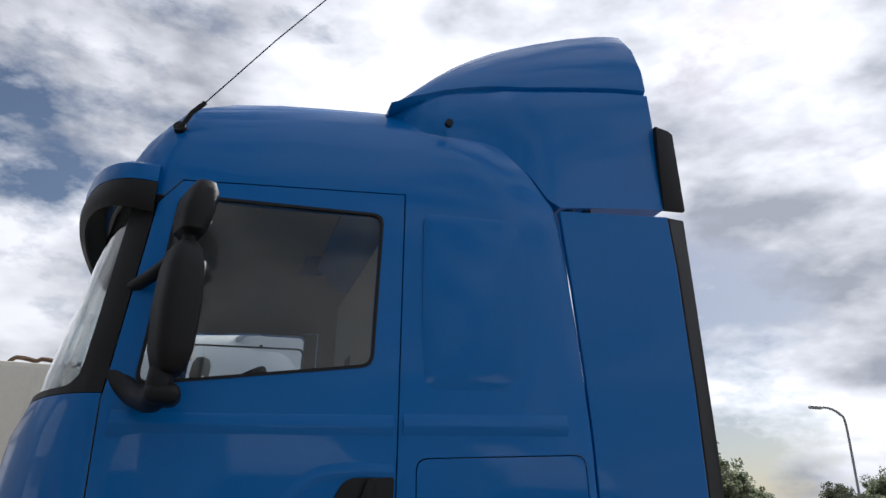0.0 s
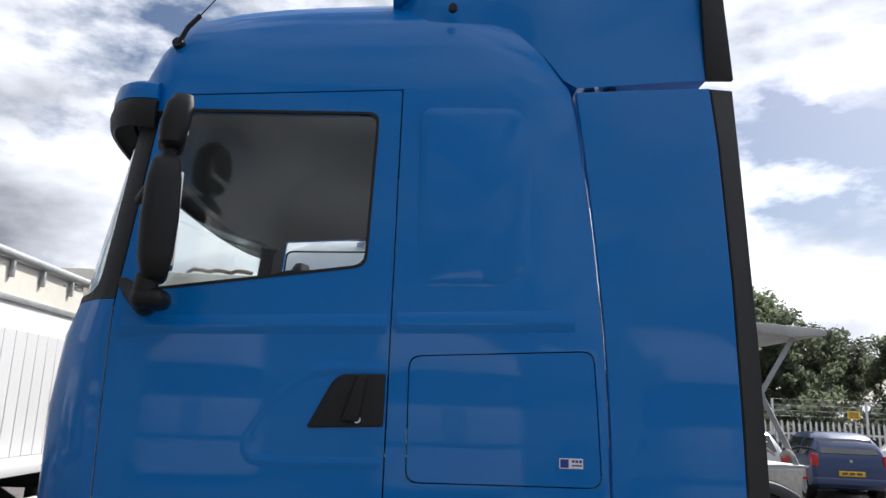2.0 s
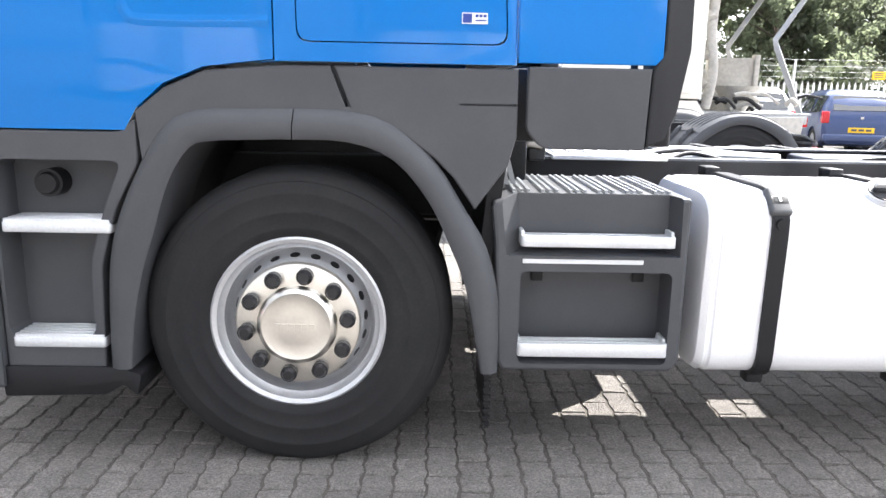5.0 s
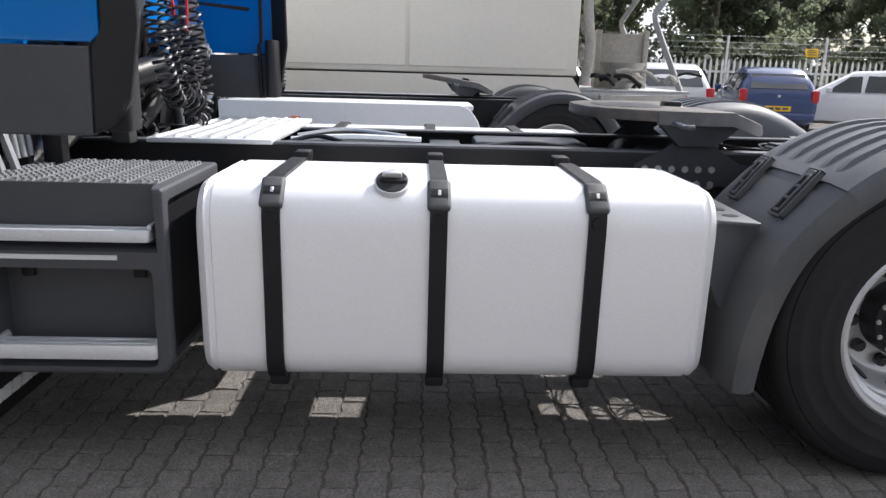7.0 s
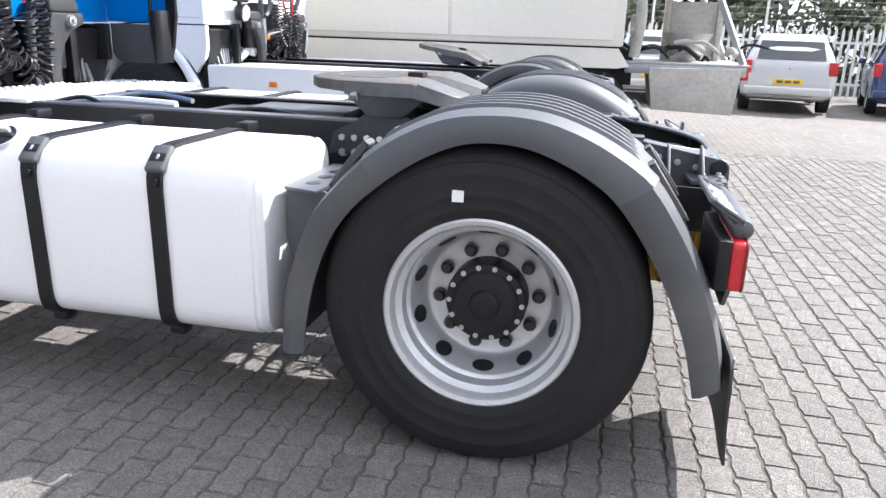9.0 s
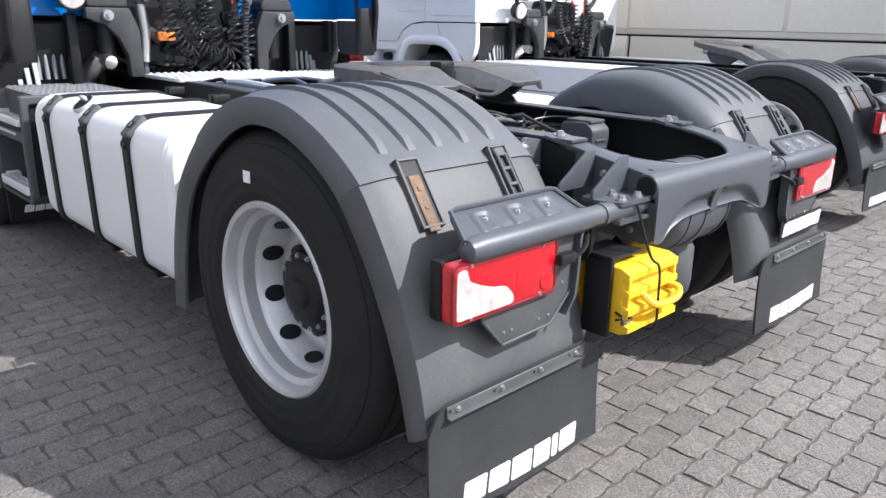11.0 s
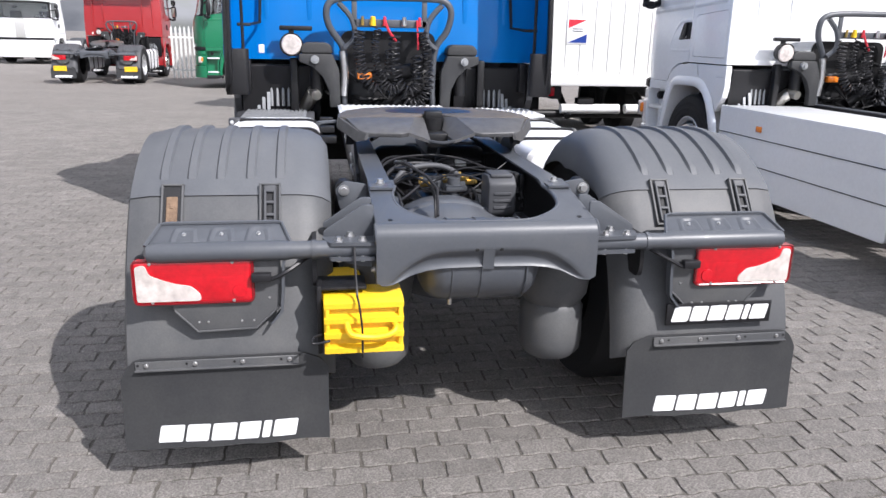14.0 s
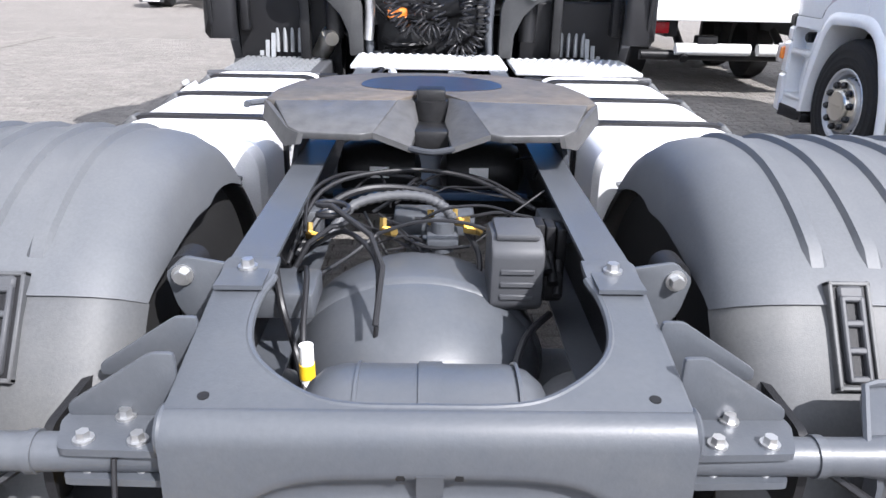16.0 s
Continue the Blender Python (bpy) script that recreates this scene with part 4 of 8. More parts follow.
    for y, z in ((1.12, 0.813), (0.86, 0.813), (1.12, 0.680), (0.86, 0.680)):
        put("bolt", BOLT_MESH, L, (X + 0.076, s * y, z), (1, 0, 0), 0.38)
    X = Y
    # pressed tray over the lamp, rolled into the cross tube
    m = Matrix.Translation((X - 0.03, 0, 0.888)) @ Matrix.Rotation(radians(30), 4, "Y")
    bm = bmesh.new()
    o = rounded([(-0.066, s * 0.695), (0.045, s * 0.665), (0.045, s * 1.135), (-0.066, s * 1.100)], [0.035, 0.006, 0.006, 0.035], 5)
    prism(bm, o, -0.010, 0.0, "z", 0.003)
    for v in bm.verts:
        v.co = m @ v.co
    tray = part("lamp_tray", bm, mat, th)
    bm = bmesh.new()
    tube(bm, [m @ Vector((0.04, s * 0.667, 0.003)), m @ Vector((-0.058, s * 0.699, 0.003)), m @ Vector((-0.064, s * 0.72, 0.003)), m @ Vector((-0.064, s * 1.075, 0.003)), m @ Vector((-0.058, s * 1.098, 0.003)), m @ Vector((0.04, s * 1.132, 0.003))], 0.0065, 6)
    part("folded_rim", bm, mat, tray)
    for y in (0.775, 0.895, 1.015):
        bm = bmesh.new()
        rings = []
        for d, h in ((0.0, -0.002), (0.010, 0.006), (0.016, 0.006), (0.026, -0.001)):
            o = rounded([(-0.046 + d * 0.7, s * y - 0.040 + d), (0.034 - d * 0.4, s * y - 0.050 + d), (0.034 - d * 0.4, s * y + 0.050 - d), (-0.046 + d * 0.7, s * y + 0.040 - d)], 0.012, 3)
            rings.append([m @ Vector((p[0], p[1], h)) for p in o])
        loft(bm, rings)
        part("pressing", bm, mat, tray)
        put("bolt", BOLT_MESH, tray, m @ Vector((-0.012, s * y, 0.0)), (0.5, 0, 0.87), 0.5)
    bm = bmesh.new()
    rings = []
    for y, r in ((0.37, 0.030), (0.66, 0.030), (0.69, 0.034), (1.09, 0.034), (1.125, 0.028), (1.135, 0.012)):
        rings.append([(X + 0.006 + r * math.cos(a), s * y, 0.846 + r * math.sin(a)) for a in np.linspace(0, 2 * math.pi, 19)[:-1]])
    loft(bm, rings)
    bar = part("lamp_bar", bm, mat, th)
    # bent bracket from the tray end down to the plate
    bm = bmesh.new()
    run = [(0.672, 0.868), (0.690, 0.80), (0.694, 0.70), (0.70, 0.635), (0.735, 0.590)]
    loft(bm, [[(X - 0.012, s * y, z), (X + 0.022, s * y, z), (X + 0.022, s * (y + 0.010), z), (X - 0.012, s * (y + 0.010), z)] for y, z in run])
    part("side_bracket", bm, mat, th)
    bm = bmesh.new()
    cyl(bm, (X + 0.006, s * 0.585, 0.846), (X + 0.006, s * 0.60, 0.846), 0.0335, n=18)
    part("collar", bm, mat, bar)
    bm = bmesh.new()
    prism(bm, rounded([(X - 0.26, 0.70), (X - 0.26, 0.86), (X - 0.03, 0.86), (X - 0.01, 0.78), (X - 0.02, 0.70)], 0.03), s * 0.585, s * 0.60)
    part("inner_plate", bm, M_BLACK, th)
    # backing plate under the lamp
    bm = bmesh.new()
    o = rounded([(0.705, 0.83), (0.705, 0.65), (0.79, 0.568), (0.985, 0.562), (1.06, 0.645), (1.06, 0.83)], 0.008, 2)
    prism(bm, [(s * y, z) for y, z in o], X - 0.006, X + 0.004, "x", 0.002)
    pl = part("backing_plate", bm, M_GUARD, th)
    bm = bmesh.new()
    low = [(0.712, 0.650), (0.792, 0.573), (0.985, 0.567), (1.055, 0.645)]
    tube(bm, [(X + 0.006, s * y, z) for y, z in low], 0.004, 6)
    part("plate_bead", bm, M_GUARD, pl)
    for y, z in ((0.745, 0.68), (0.80, 0.60), (0.84, 0.60), (0.95, 0.60), (0.98, 0.60)):
        put("bolt", BOLT_MESH, pl, (X + 0.004, s * y, z), (1, 0, 0), 0.30)
    bm = bmesh.new()
    tube(bm, [(X + 0.02, s * 0.80, 0.76), (X + 0.025, s * 0.74, 0.752), (X + 0.03, s * 0.69, 0.775), (X, s * 0.64, 0.80), (X - 0.03, s * 0.60, 0.82)], 0.007, 6, 5)
    box(bm, X + 0.01, X + 0.04, *sy(0.735, 0.80), 0.745, 0.775, 0.005)
    part("lamp_cable", bm, M_COIL, th)
    # gusset and clamp that tie the bar to the frame
    bm = bmesh.new()
    prism(bm, rounded([(X - 0.10, s * 0.388), (X + 0.045, s * 0.388), (X + 0.04, s * 0.54), (X - 0.03, s * 0.565), (X - 0.09, s * 0.555)], 0.01, 2), 0.864, 0.876, "z")
    prism(bm, rounded([(X - 0.06, s * 0.388), (X + 0.045, s * 0.388), (X + 0.04, s * 0.54), (X - 0.03, s * 0.55)], 0.01, 2), 0.812, 0.824, "z")
    ga = part("gusset", bm, mat, th)
    for x in (X - 0.055, X - 0.175):
        bm = bmesh.new()
        prism(bm, rounded([(s * 0.388, 0.874), (s * 0.560, 0.874), (s * 0.560, 0.895), (s * 0.425, 0.985), (s * 0.388, 0.985)], 0.008, 2), x, x + 0.010, "x", 0.002)
        part("fin", bm, mat, ga)
    for y in (0.43, 0.51):
        bm = bmesh.new()
        cyl(bm, (X + 0.02, s * y, 0.805), (X + 0.02, s * y, 0.880), 0.009, n=10)
        part("stud", bm, M_BRIGHT, ga)
    for x, y in ((X + 0.02, 0.43), (X + 0.018, 0.51), (X - 0.04, 0.47)):
        put("bolt", BOLT_MESH, ga, (x, s * y, 0.876), (0, 0, 1), 1.1)


def fifth_wheel(th, x0, z, tilt=0.0):
    """The greasy coupling plate with its sloping ramps and throat, on two pedestals."""
    bm = bmesh.new()
    half = [(0.0, -0.45), (0.20, -0.43), (0.33, -0.355), (0.43, -0.22), (0.468, -0.07), (0.468, 0.09), (0.44, 0.105), (0.10, 0.075), (0.052, -0.01), (0.03, -0.045), (0.0, -0.055)]
    upper = [(b, a) for a, b in half] + [(b, -a) for a, b in half[-2:0:-1]]
    prism(bm, upper, -0.045, 0.0, "z", 0.006)
    plate = part("coupling_plate", bm, M_PLATE, th, "greasy worn steel coupling plate")
    plate.matrix_local = Matrix.Translation((x0, 0, z)) @ Matrix.Rotation(radians(tilt), 4, "Y")
    for s in (-1, 1):
        # sloping ramp behind the plate
        bm = bmesh.new()
        a = [(0.104, s * 0.442, -0.001), (0.235, s * 0.385, -0.046), (0.262, s * 0.352, -0.054), (0.272, s * 0.190, -0.056), (0.262, s * 0.155, -0.052), (0.075, s * 0.098, -0.001)]
        b = [(p[0] - 0.004, p[1], p[2] - 0.022) for p in a]
        loft(bm, [a, b])
        bmesh.ops.bevel(bm, geom=list(bm.edges), offset=0.004, segments=2, profile=0.5, affect="EDGES", clamp_overlap=True)
        part("ramp", bm, M_RAMP, plate)
        # slanting cheek of the throat
        bm = bmesh.new()
        a = [(-0.03, s * 0.050, -0.003), (0.075, s * 0.100, -0.003), (0.262, s * 0.157, -0.054), (0.276, s * 0.055, -0.088), (0.02, s * 0.036, -0.075)]
        loft(bm, [a, [(p[0], p[1], p[2] - 0.016) for p in a]])
        part("throat_cheek", bm, M_RAMP, plate)
        # turned-down flank
        bm = bmesh.new()
        a = [(-0.20, s * 0.440, -0.004), (-0.05, s * 0.472, -0.004), (0.09, s * 0.472, -0.004), (0.235, s * 0.388, -0.050), (0.262, s * 0.353, -0.058)]
        b = [(p[0] + 0.003, p[1] + s * 0.008, p[2] - (0.05 if k < 4 else 0.03)) for k, p in enumerate(a)]
        c = [(p[0], p[1] - s * 0.006, q[2]) for p, q in zip(a, b)]
        d = [(p[0], p[1] - s * 0.014, p[2] - 0.002) for p in a]
        loft(bm, [list(q) for q in zip(a, b, c, d)])
        part("flank", bm, M_RAMP, plate)
        bm = bmesh.new()
        prism(bm, [(-0.20, -0.045), (0.15, -0.045), (0.11, -0.085), (0.045, -0.14), (-0.105, -0.14), (-0.16, -0.085)], s * 0.44, s * 0.40, bevel=0.006)
        part("pedestal", bm, M_SADDLE, plate)
    bm = bmesh.new()
    tube(bm, [(0.268, -0.06, -0.094), (0.285, 0.0, -0.100), (0.268, 0.06, -0.094)], 0.009, 8, 3)
    part("throat_lip", bm, M_SADDLE, plate)
    bm = bmesh.new()
    cyl(bm, (0.0, 0, -0.10), (0.0, 0, -0.012), 0.05)
    box(bm, 0.02, 0.16, -0.05, 0.05, -0.14, -0.07, 0.01)
    box(bm, -0.045, 0.03, -0.045, 0.04, -0.03, 0.022, 0.010)
    part("jaw", bm, M_DARK, plate, "greased locking jaw")
    bm = bmesh.new()
    prism(bm, rounded([(-0.32, -0.20), (-0.12, -0.24), (-0.05, 0.0), (-0.12, 0.24), (-0.32, 0.20), (-0.38, 0.0)], 0.1, 5), -0.01, 0.0015, "z")
    part("grease_patch", bm, M_GREASE, plate)
    bm = bmesh.new()
    tube(bm, [(-0.10, -0.30, -0.06), (-0.14, -0.46, -0.05), (-0.13, -0.56, -0.055), (-0.10, -0.57, -0.055)], 0.011, 8, 3)
    part("release_handle", bm, M_FRAME, plate)


def fuel_tank(th, x0, x1, s, straps, cap_x=None):
    """A round-cornered aluminium tank held by dark straps."""
    T = new("fuel_tank")
    T.parent = th
    sec = rounded([(0.56, 0.325), (1.165, 0.325), (1.18, 0.962), (0.56, 0.962)], [0.08, 0.10, 0.14, 0.10], 7)
    def ring(x, d):
        c = Vector((0.85, 0.68))
        return [(x, s * (y - d * np.sign(y - c.x)), z - d * np.sign(z - c.y)) for y, z in sec]
    bm = bmesh.new()
    loft(bm, [ring(x0, 0.035), ring(x0 + 0.008, 0.015), ring(x0 + 0.03, 0.002), ring(x0 + 0.036, 0.006), ring(x0 + 0.048, 0.006), ring(x0 + 0.054, 0.0), ring(x1 - 0.054, 0.0), ring(x1 - 0.048, 0.006), ring(x1 - 0.036, 0.006), ring(x1 - 0.03, 0.002), ring(x1 - 0.008, 0.015), ring(x1, 0.035)])
    part("tank_shell", bm, M_ALU, T, "", 30)
    for x in straps:
        bm = bmesh.new()
        out = [(y + 0.012 * (1 if y > 0.85 else -1), z + 0.012 * (1 if z > 0.68 else -1)) for y, z in sec]
        lp = [[(x + a, s * y, z) for y, z in c] for a, c in ((-0.027, out), (0.027, out), (0.027, sec), (-0.027, sec))]
        n = len(sec)
        vs = [[bm.verts.new(p) for p in c] for c in lp]
        for a in range(4):
            for k in range(n):
                j = (k + 1) % n
                bm.faces.new((vs[a][k], vs[a][j], vs[(a + 1) % 4][j], vs[(a + 1) % 4][k]))
        st = part("strap", bm, M_BLACK, T, "black tank strap")
        bm = bmesh.new()
        m = Matrix.Translation((x, s * 1.132, 0.918)) @ Matrix.Rotation(radians(s * -44), 4, "X")
        box(bm, -0.036, 0.036, -0.055, 0.055, 0.0, 0.03, 0.012, 3, m)
        b = part("buckle", bm, M_GUARD, st)
        # raised dark box; its colour is the shade inside the buckle's slot
        bm = bmesh.new()
        box(bm, -0.020, 0.020, -0.012, 0.012, 0.024, 0.0315, 0.002, 1, m)
        part("buckle_slot", bm, M_DARK, b)
        bm = bmesh.new()
        box(bm, -0.004, 0.006, -0.010, 0.010, 0.026, 0.033, 0.001, 1, m)
        part("buckle_eye", bm, M_BRIGHT, b)
        bm = bmesh.new()
        cyl(bm, (x, s * 1.178, 0.862), (x, s * 1.196, 0.862), 0.020, 0.018, 16)
        part("strap_knob", bm, M_BLACK, st)
        bm = bmesh.new()
        box(bm, x - 0.03, x + 0.03, min(s * 1.06, s * 1.12), max(s * 1.06, s * 1.12), 0.288, 0.325, 0.008)
        part("strap_end", bm, M_BLACK, st)
        bm = bmesh.new()
        box(bm, x - 0.03, x + 0.03, min(s * 0.47, s * 0.56), max(s * 0.47, s * 0.56), 0.945, 0.985, 0.006)
        part("strap_hook", bm, M_BLACK, st)
    if cap_x:
        m = Matrix.Translation((cap_x, s * 1.09, 0.925)) @ Matrix.Rotation(radians(s * -33), 4, "X")
        bm = bmesh.new()
        cyl(bm, m @ Vector((0, 0, -0.03)), m @ Vector((0, 0, 0.025)), 0.048, 0.046)
        neck = part("filler_neck", bm, M_ALU, T)
        bm = bmesh.new()
        cyl(bm, m @ Vector((0, 0, 0.025)), m @ Vector((0, 0, 0.05)), 0.054, 0.056, 24)
        part("filler_cap", bm, M_TREAD, neck, "steel fuel filler cap with a dark recess")
        bm = bmesh.new()
        cyl(bm, m @ Vector((0, 0, 0.045)), m @ Vector((0, 0, 0.054)), 0.049, 0.049, 24)
        box(bm, -0.035, 0.045, -0.01, 0.01, 0.05, 0.06, 0.004, 1, m)
        part("recess", bm, M_BLACK, neck)
        bm = bmesh.new()
        box(bm, -0.03, 0.03, 0.005, 0.022, 0.054, 0.078, 0.006, 2, m)
        part("key_flap", bm, M_TREAD, neck)


def step_box(th, s):
    """The side step unit between front wheel and tank."""
    B = new("step_unit")
    B.parent = th
    sy = lambda a, b: (min(s * a, s * b), max(s * a, s * b))
    bm = bmesh.new()
    prism(bm, rounded([(0.70, 0.36), (1.27, 0.36), (1.295, 0.40), (1.295, 0.945), (0.735, 0.945), (0.655, 0.92), (0.67, 0.80), (0.685, 0.40)], [0.02, 0.03, 0.02, 0.015, 0.02, 0.02, 0.02, 0.02]), s * 0.60, s * 1.215, bevel=0.012)
    hole = bmesh.new()
    prism(hole, rounded([(0.755, 0.385), (1.25, 0.385), (1.25, 0.70), (0.755, 0.70)], 0.025), s * 1.09, s * 1.4)
    prism(hole, rounded([(0.755, 0.755), (1.25, 0.755), (1.25, 0.80), (0.755, 0.80)], 0.01), s * 1.10, s * 1.4)
    bm = cut(bm, hole)
    hole = bmesh.new()
    fr = [(0.700, 0.750), (1.272, 0.750), (1.266, 0.99), (0.672, 0.99)]
    bk = [(0.765, 0.762), (1.250, 0.762), (1.245, 0.99), (0.740, 0.99)]
    loft(hole, [[(x, s * 1.135, z) for x, z in bk], [(x, s * 1.225, z) for x, z in fr]])
    bmesh.ops.recalc_face_normals(hole, faces=hole.faces)
    bm = cut(bm, hole)
    hole = bmesh.new()
    prism(hole, rounded([(s * 0.70, 0.40), (s * 1.185, 0.40), (s * 1.175, 0.905), (s * 0.70, 0.905)], 0.02, 3), 1.268, 1.40, "x")
    part("housing", cut(bm, hole), M_GREY, B, "", 20)
    # added black sheet that paints the shade of the side recess
    bm = bmesh.new()
    prism(bm, rounded([(s * 0.71, 0.41), (s * 1.175, 0.41), (s * 1.165, 0.895), (s * 0.71, 0.895)], 0.02, 3), 1.264, 1.272, "x")
    part("side_panel", bm, M_BLACK, B)
    for z0, z1 in ((0.772, 0.830), (0.402, 0.470)):
        bm = bmesh.new()
        o = rounded([(0.752, 1.120), (0.752, 1.228), (1.25, 1.228), (1.25, 1.120)], [0, 0.018, 0.018, 0], 4)
        i = rounded([(0.762, 1.120), (0.762, 1.214), (1.24, 1.214), (1.24, 1.120)], [0, 0.012, 0.012, 0], 4)
        prism(bm, [(x, s * y) for x, y in o] + [(x, s * y) for x, y in i[::-1]], z0 + 0.012, z1 - 0.010, "z", 0.002)
        for y in (1.185, 1.152):
            box(bm, 0.758, 1.244, s * y - 0.008, s * y + 0.008, z0 + 0.022, z1 - 0.014, 0.002, 1)
        for x in (0.752, 1.238):
            box(bm, x, x + 0.012, *sy(1.13, 1.20), z1 - 0.02, z1 + 0.002, 0.002, 1)
        part("tread", bm, M_TREAD, B, "ribbed aluminium step tread")
    bm = bmesh.new()
    box(bm, 0.76, 1.15, *sy(1.219, 1.215), 0.728, 0.742)
    part("trim_strip", bm, M_TREAD, B)
    for x in (0.825, 1.17):
        bm = bmesh.new()
        box(bm, x - 0.02, x + 0.02, *sy(1.09, 1.105), 0.64, 0.675, 0.004)
        part("catch", bm, M_BLACK, B)
    bm = bmesh.new()
    for k in range(24):
        x = 0.735 + k * 0.0233
        if k % 4 != 3:
            box(bm, x - 0.006, x + 0.006, *sy(0.66, 1.130), 0.940, 0.9475, 0.0)
            for q in range(15):
                y = 0.678 + q * 0.0311
                box(bm, x - 0.005, x + 0.005, *sy(y - 0.009, y + 0.009), 0.9475, 0.956, 0.0)
    tagged(part("top_grip", bm, M_FLUTE, B), "aluminium grip ribs on the top step", "", "", "stuff")


def front_arch(th, s, low=True, paint=None):
    """Front wheel arch: flared lip in two pieces, side panel above, entry steps and bumper corner ahead of it."""
    plastic = paint or M_GREY
    outer = [(-0.578, 0.36), (-0.577, 0.50), (-0.56, 0.72), (-0.515, 0.88), (-0.435, 1.044), (-0.361, 1.154), (-0.258, 1.202), (-0.10, 1.208), (0.037, 1.21), (0.205, 1.205), (0.338, 1.167), (0.471, 1.052), (0.57, 0.90), (0.643, 0.774), (0.685, 0.60), (0.69, 0.36)]
    inner = [(-0.505, 0.36), (-0.49, 0.50), (-0.455, 0.67), (-0.413, 0.795), (-0.355, 0.97), (-0.284, 1.080), (-0.216, 1.102), (-0.09, 1.108), (0.030, 1.111), (0.205, 1.106), (0.345, 1.052), (0.455, 0.925), (0.525, 0.78), (0.572, 0.664), (0.605, 0.52), (0.632, 0.36)]
    outer, inner = finer(outer), finer(inner)
    A = new("wheel_arch")
    A.parent = th
    for name, i0, i1, d in (("front_flare", 0, 24, 0.0), ("rear_flare", 24, 45, 0.002)):
        bm = bmesh.new()
        rings = []
        for k in range(i0, i1 + 1):
            o, i = Vector(outer[k]), Vector(inner[k])
            if name == "rear_flare" and k == 24:
                o.x += 0.004; i.x += 0.004
            m = o.lerp(i, 0.5)
            f = lambda p, y: (p.x, s * (y + d), p.y)
            rings.append([f(o, 1.215), f(o.lerp(i, 0.12), 1.238), f(o.lerp(i, 0.45), 1.252), f(o.lerp(i, 0.85), 1.252), f(i, 1.243), f(i, 0.90), f(i + (o - i) * 0.15, 0.90), f(i + (o - i) * 0.15, 1.20)])
        loft(bm, rings)
        part(name, bm, plastic, A, "", 50)
    bm = bmesh.new()
    up = [(-0.435, 1.03), (-0.448, 1.188), (-0.355, 1.262), (-0.23, 1.314), (0.0, 1.334), (0.722, 1.334), (0.724, 1.13), (0.70, 1.04), (0.60, 0.90), (0.53, 1.0), (0.47, 1.06), (0.33, 1.16), (0.2, 1.19), (-0.25, 1.19), (-0.36, 1.14)]
    prism(bm, up, s * 1.17, s * 1.228, bevel=0.006)
    slit = bmesh.new()
    prism(slit, [(0.138, 1.36), (0.154, 1.36), (0.212, 1.212), (0.196, 1.212)], s * 1.19, s * 1.3)
    bm = cut(bm, slit)
    slit = bmesh.new()
    prism(slit, [(0.55, 1.222), (0.72, 1.222), (0.72, 1.229), (0.54, 1.229)], s * 1.215, s * 1.3)
    part("upper_panel", cut(bm, slit), plastic, A, "", 15)
    # inner liner
    bm = bmesh.new()
    i2 = [(x, z) for x, z in inner]
    o2 = [(x * 1.03, z * 1.01 + 0.005) for x, z in inner]
    prism(bm, i2 + o2[::-1], s * 0.55, s * 0.91)
    part("liner", bm, M_BLACK, A)
    # silvery fluted splash guard behind the wheel
    bm = bmesh.new()
    for k in range(4):
        x = 0.66 + k * 0.026
        prism(bm, [(x, 0.955), (x + 0.018, 0.955), (x - 0.02, 1.09), (x - 0.038, 1.09)], s * (1.09 - k * 0.04), s * (1.065 - k * 0.04))
    part("fluted_guard", bm, M_FLUTE, A, "light ribbed splash guard")
    bm = bmesh.new()
    prism(bm, [(0.655, 0.14), (0.668, 0.14), (0.668, 0.40), (0.65, 0.40)], s * 0.72, s * 1.19)
    for k in range(10):
        box(bm, 0.648, 0.672, min(s * 1.185, s * 1.195), max(s * 1.185, s * 1.195), 0.15 + k * 0.025, 0.162 + k * 0.025)
    fl = part("front_mudflap", bm, M_BLACK, A, "black rubber mudflap")
    bm = bmesh.new()
    mark(bm, *sorted((s * 0.80, s * 1.12)), 0.19, 0.235, 0.668)
    part("lettering", bm, M_MARK, fl)


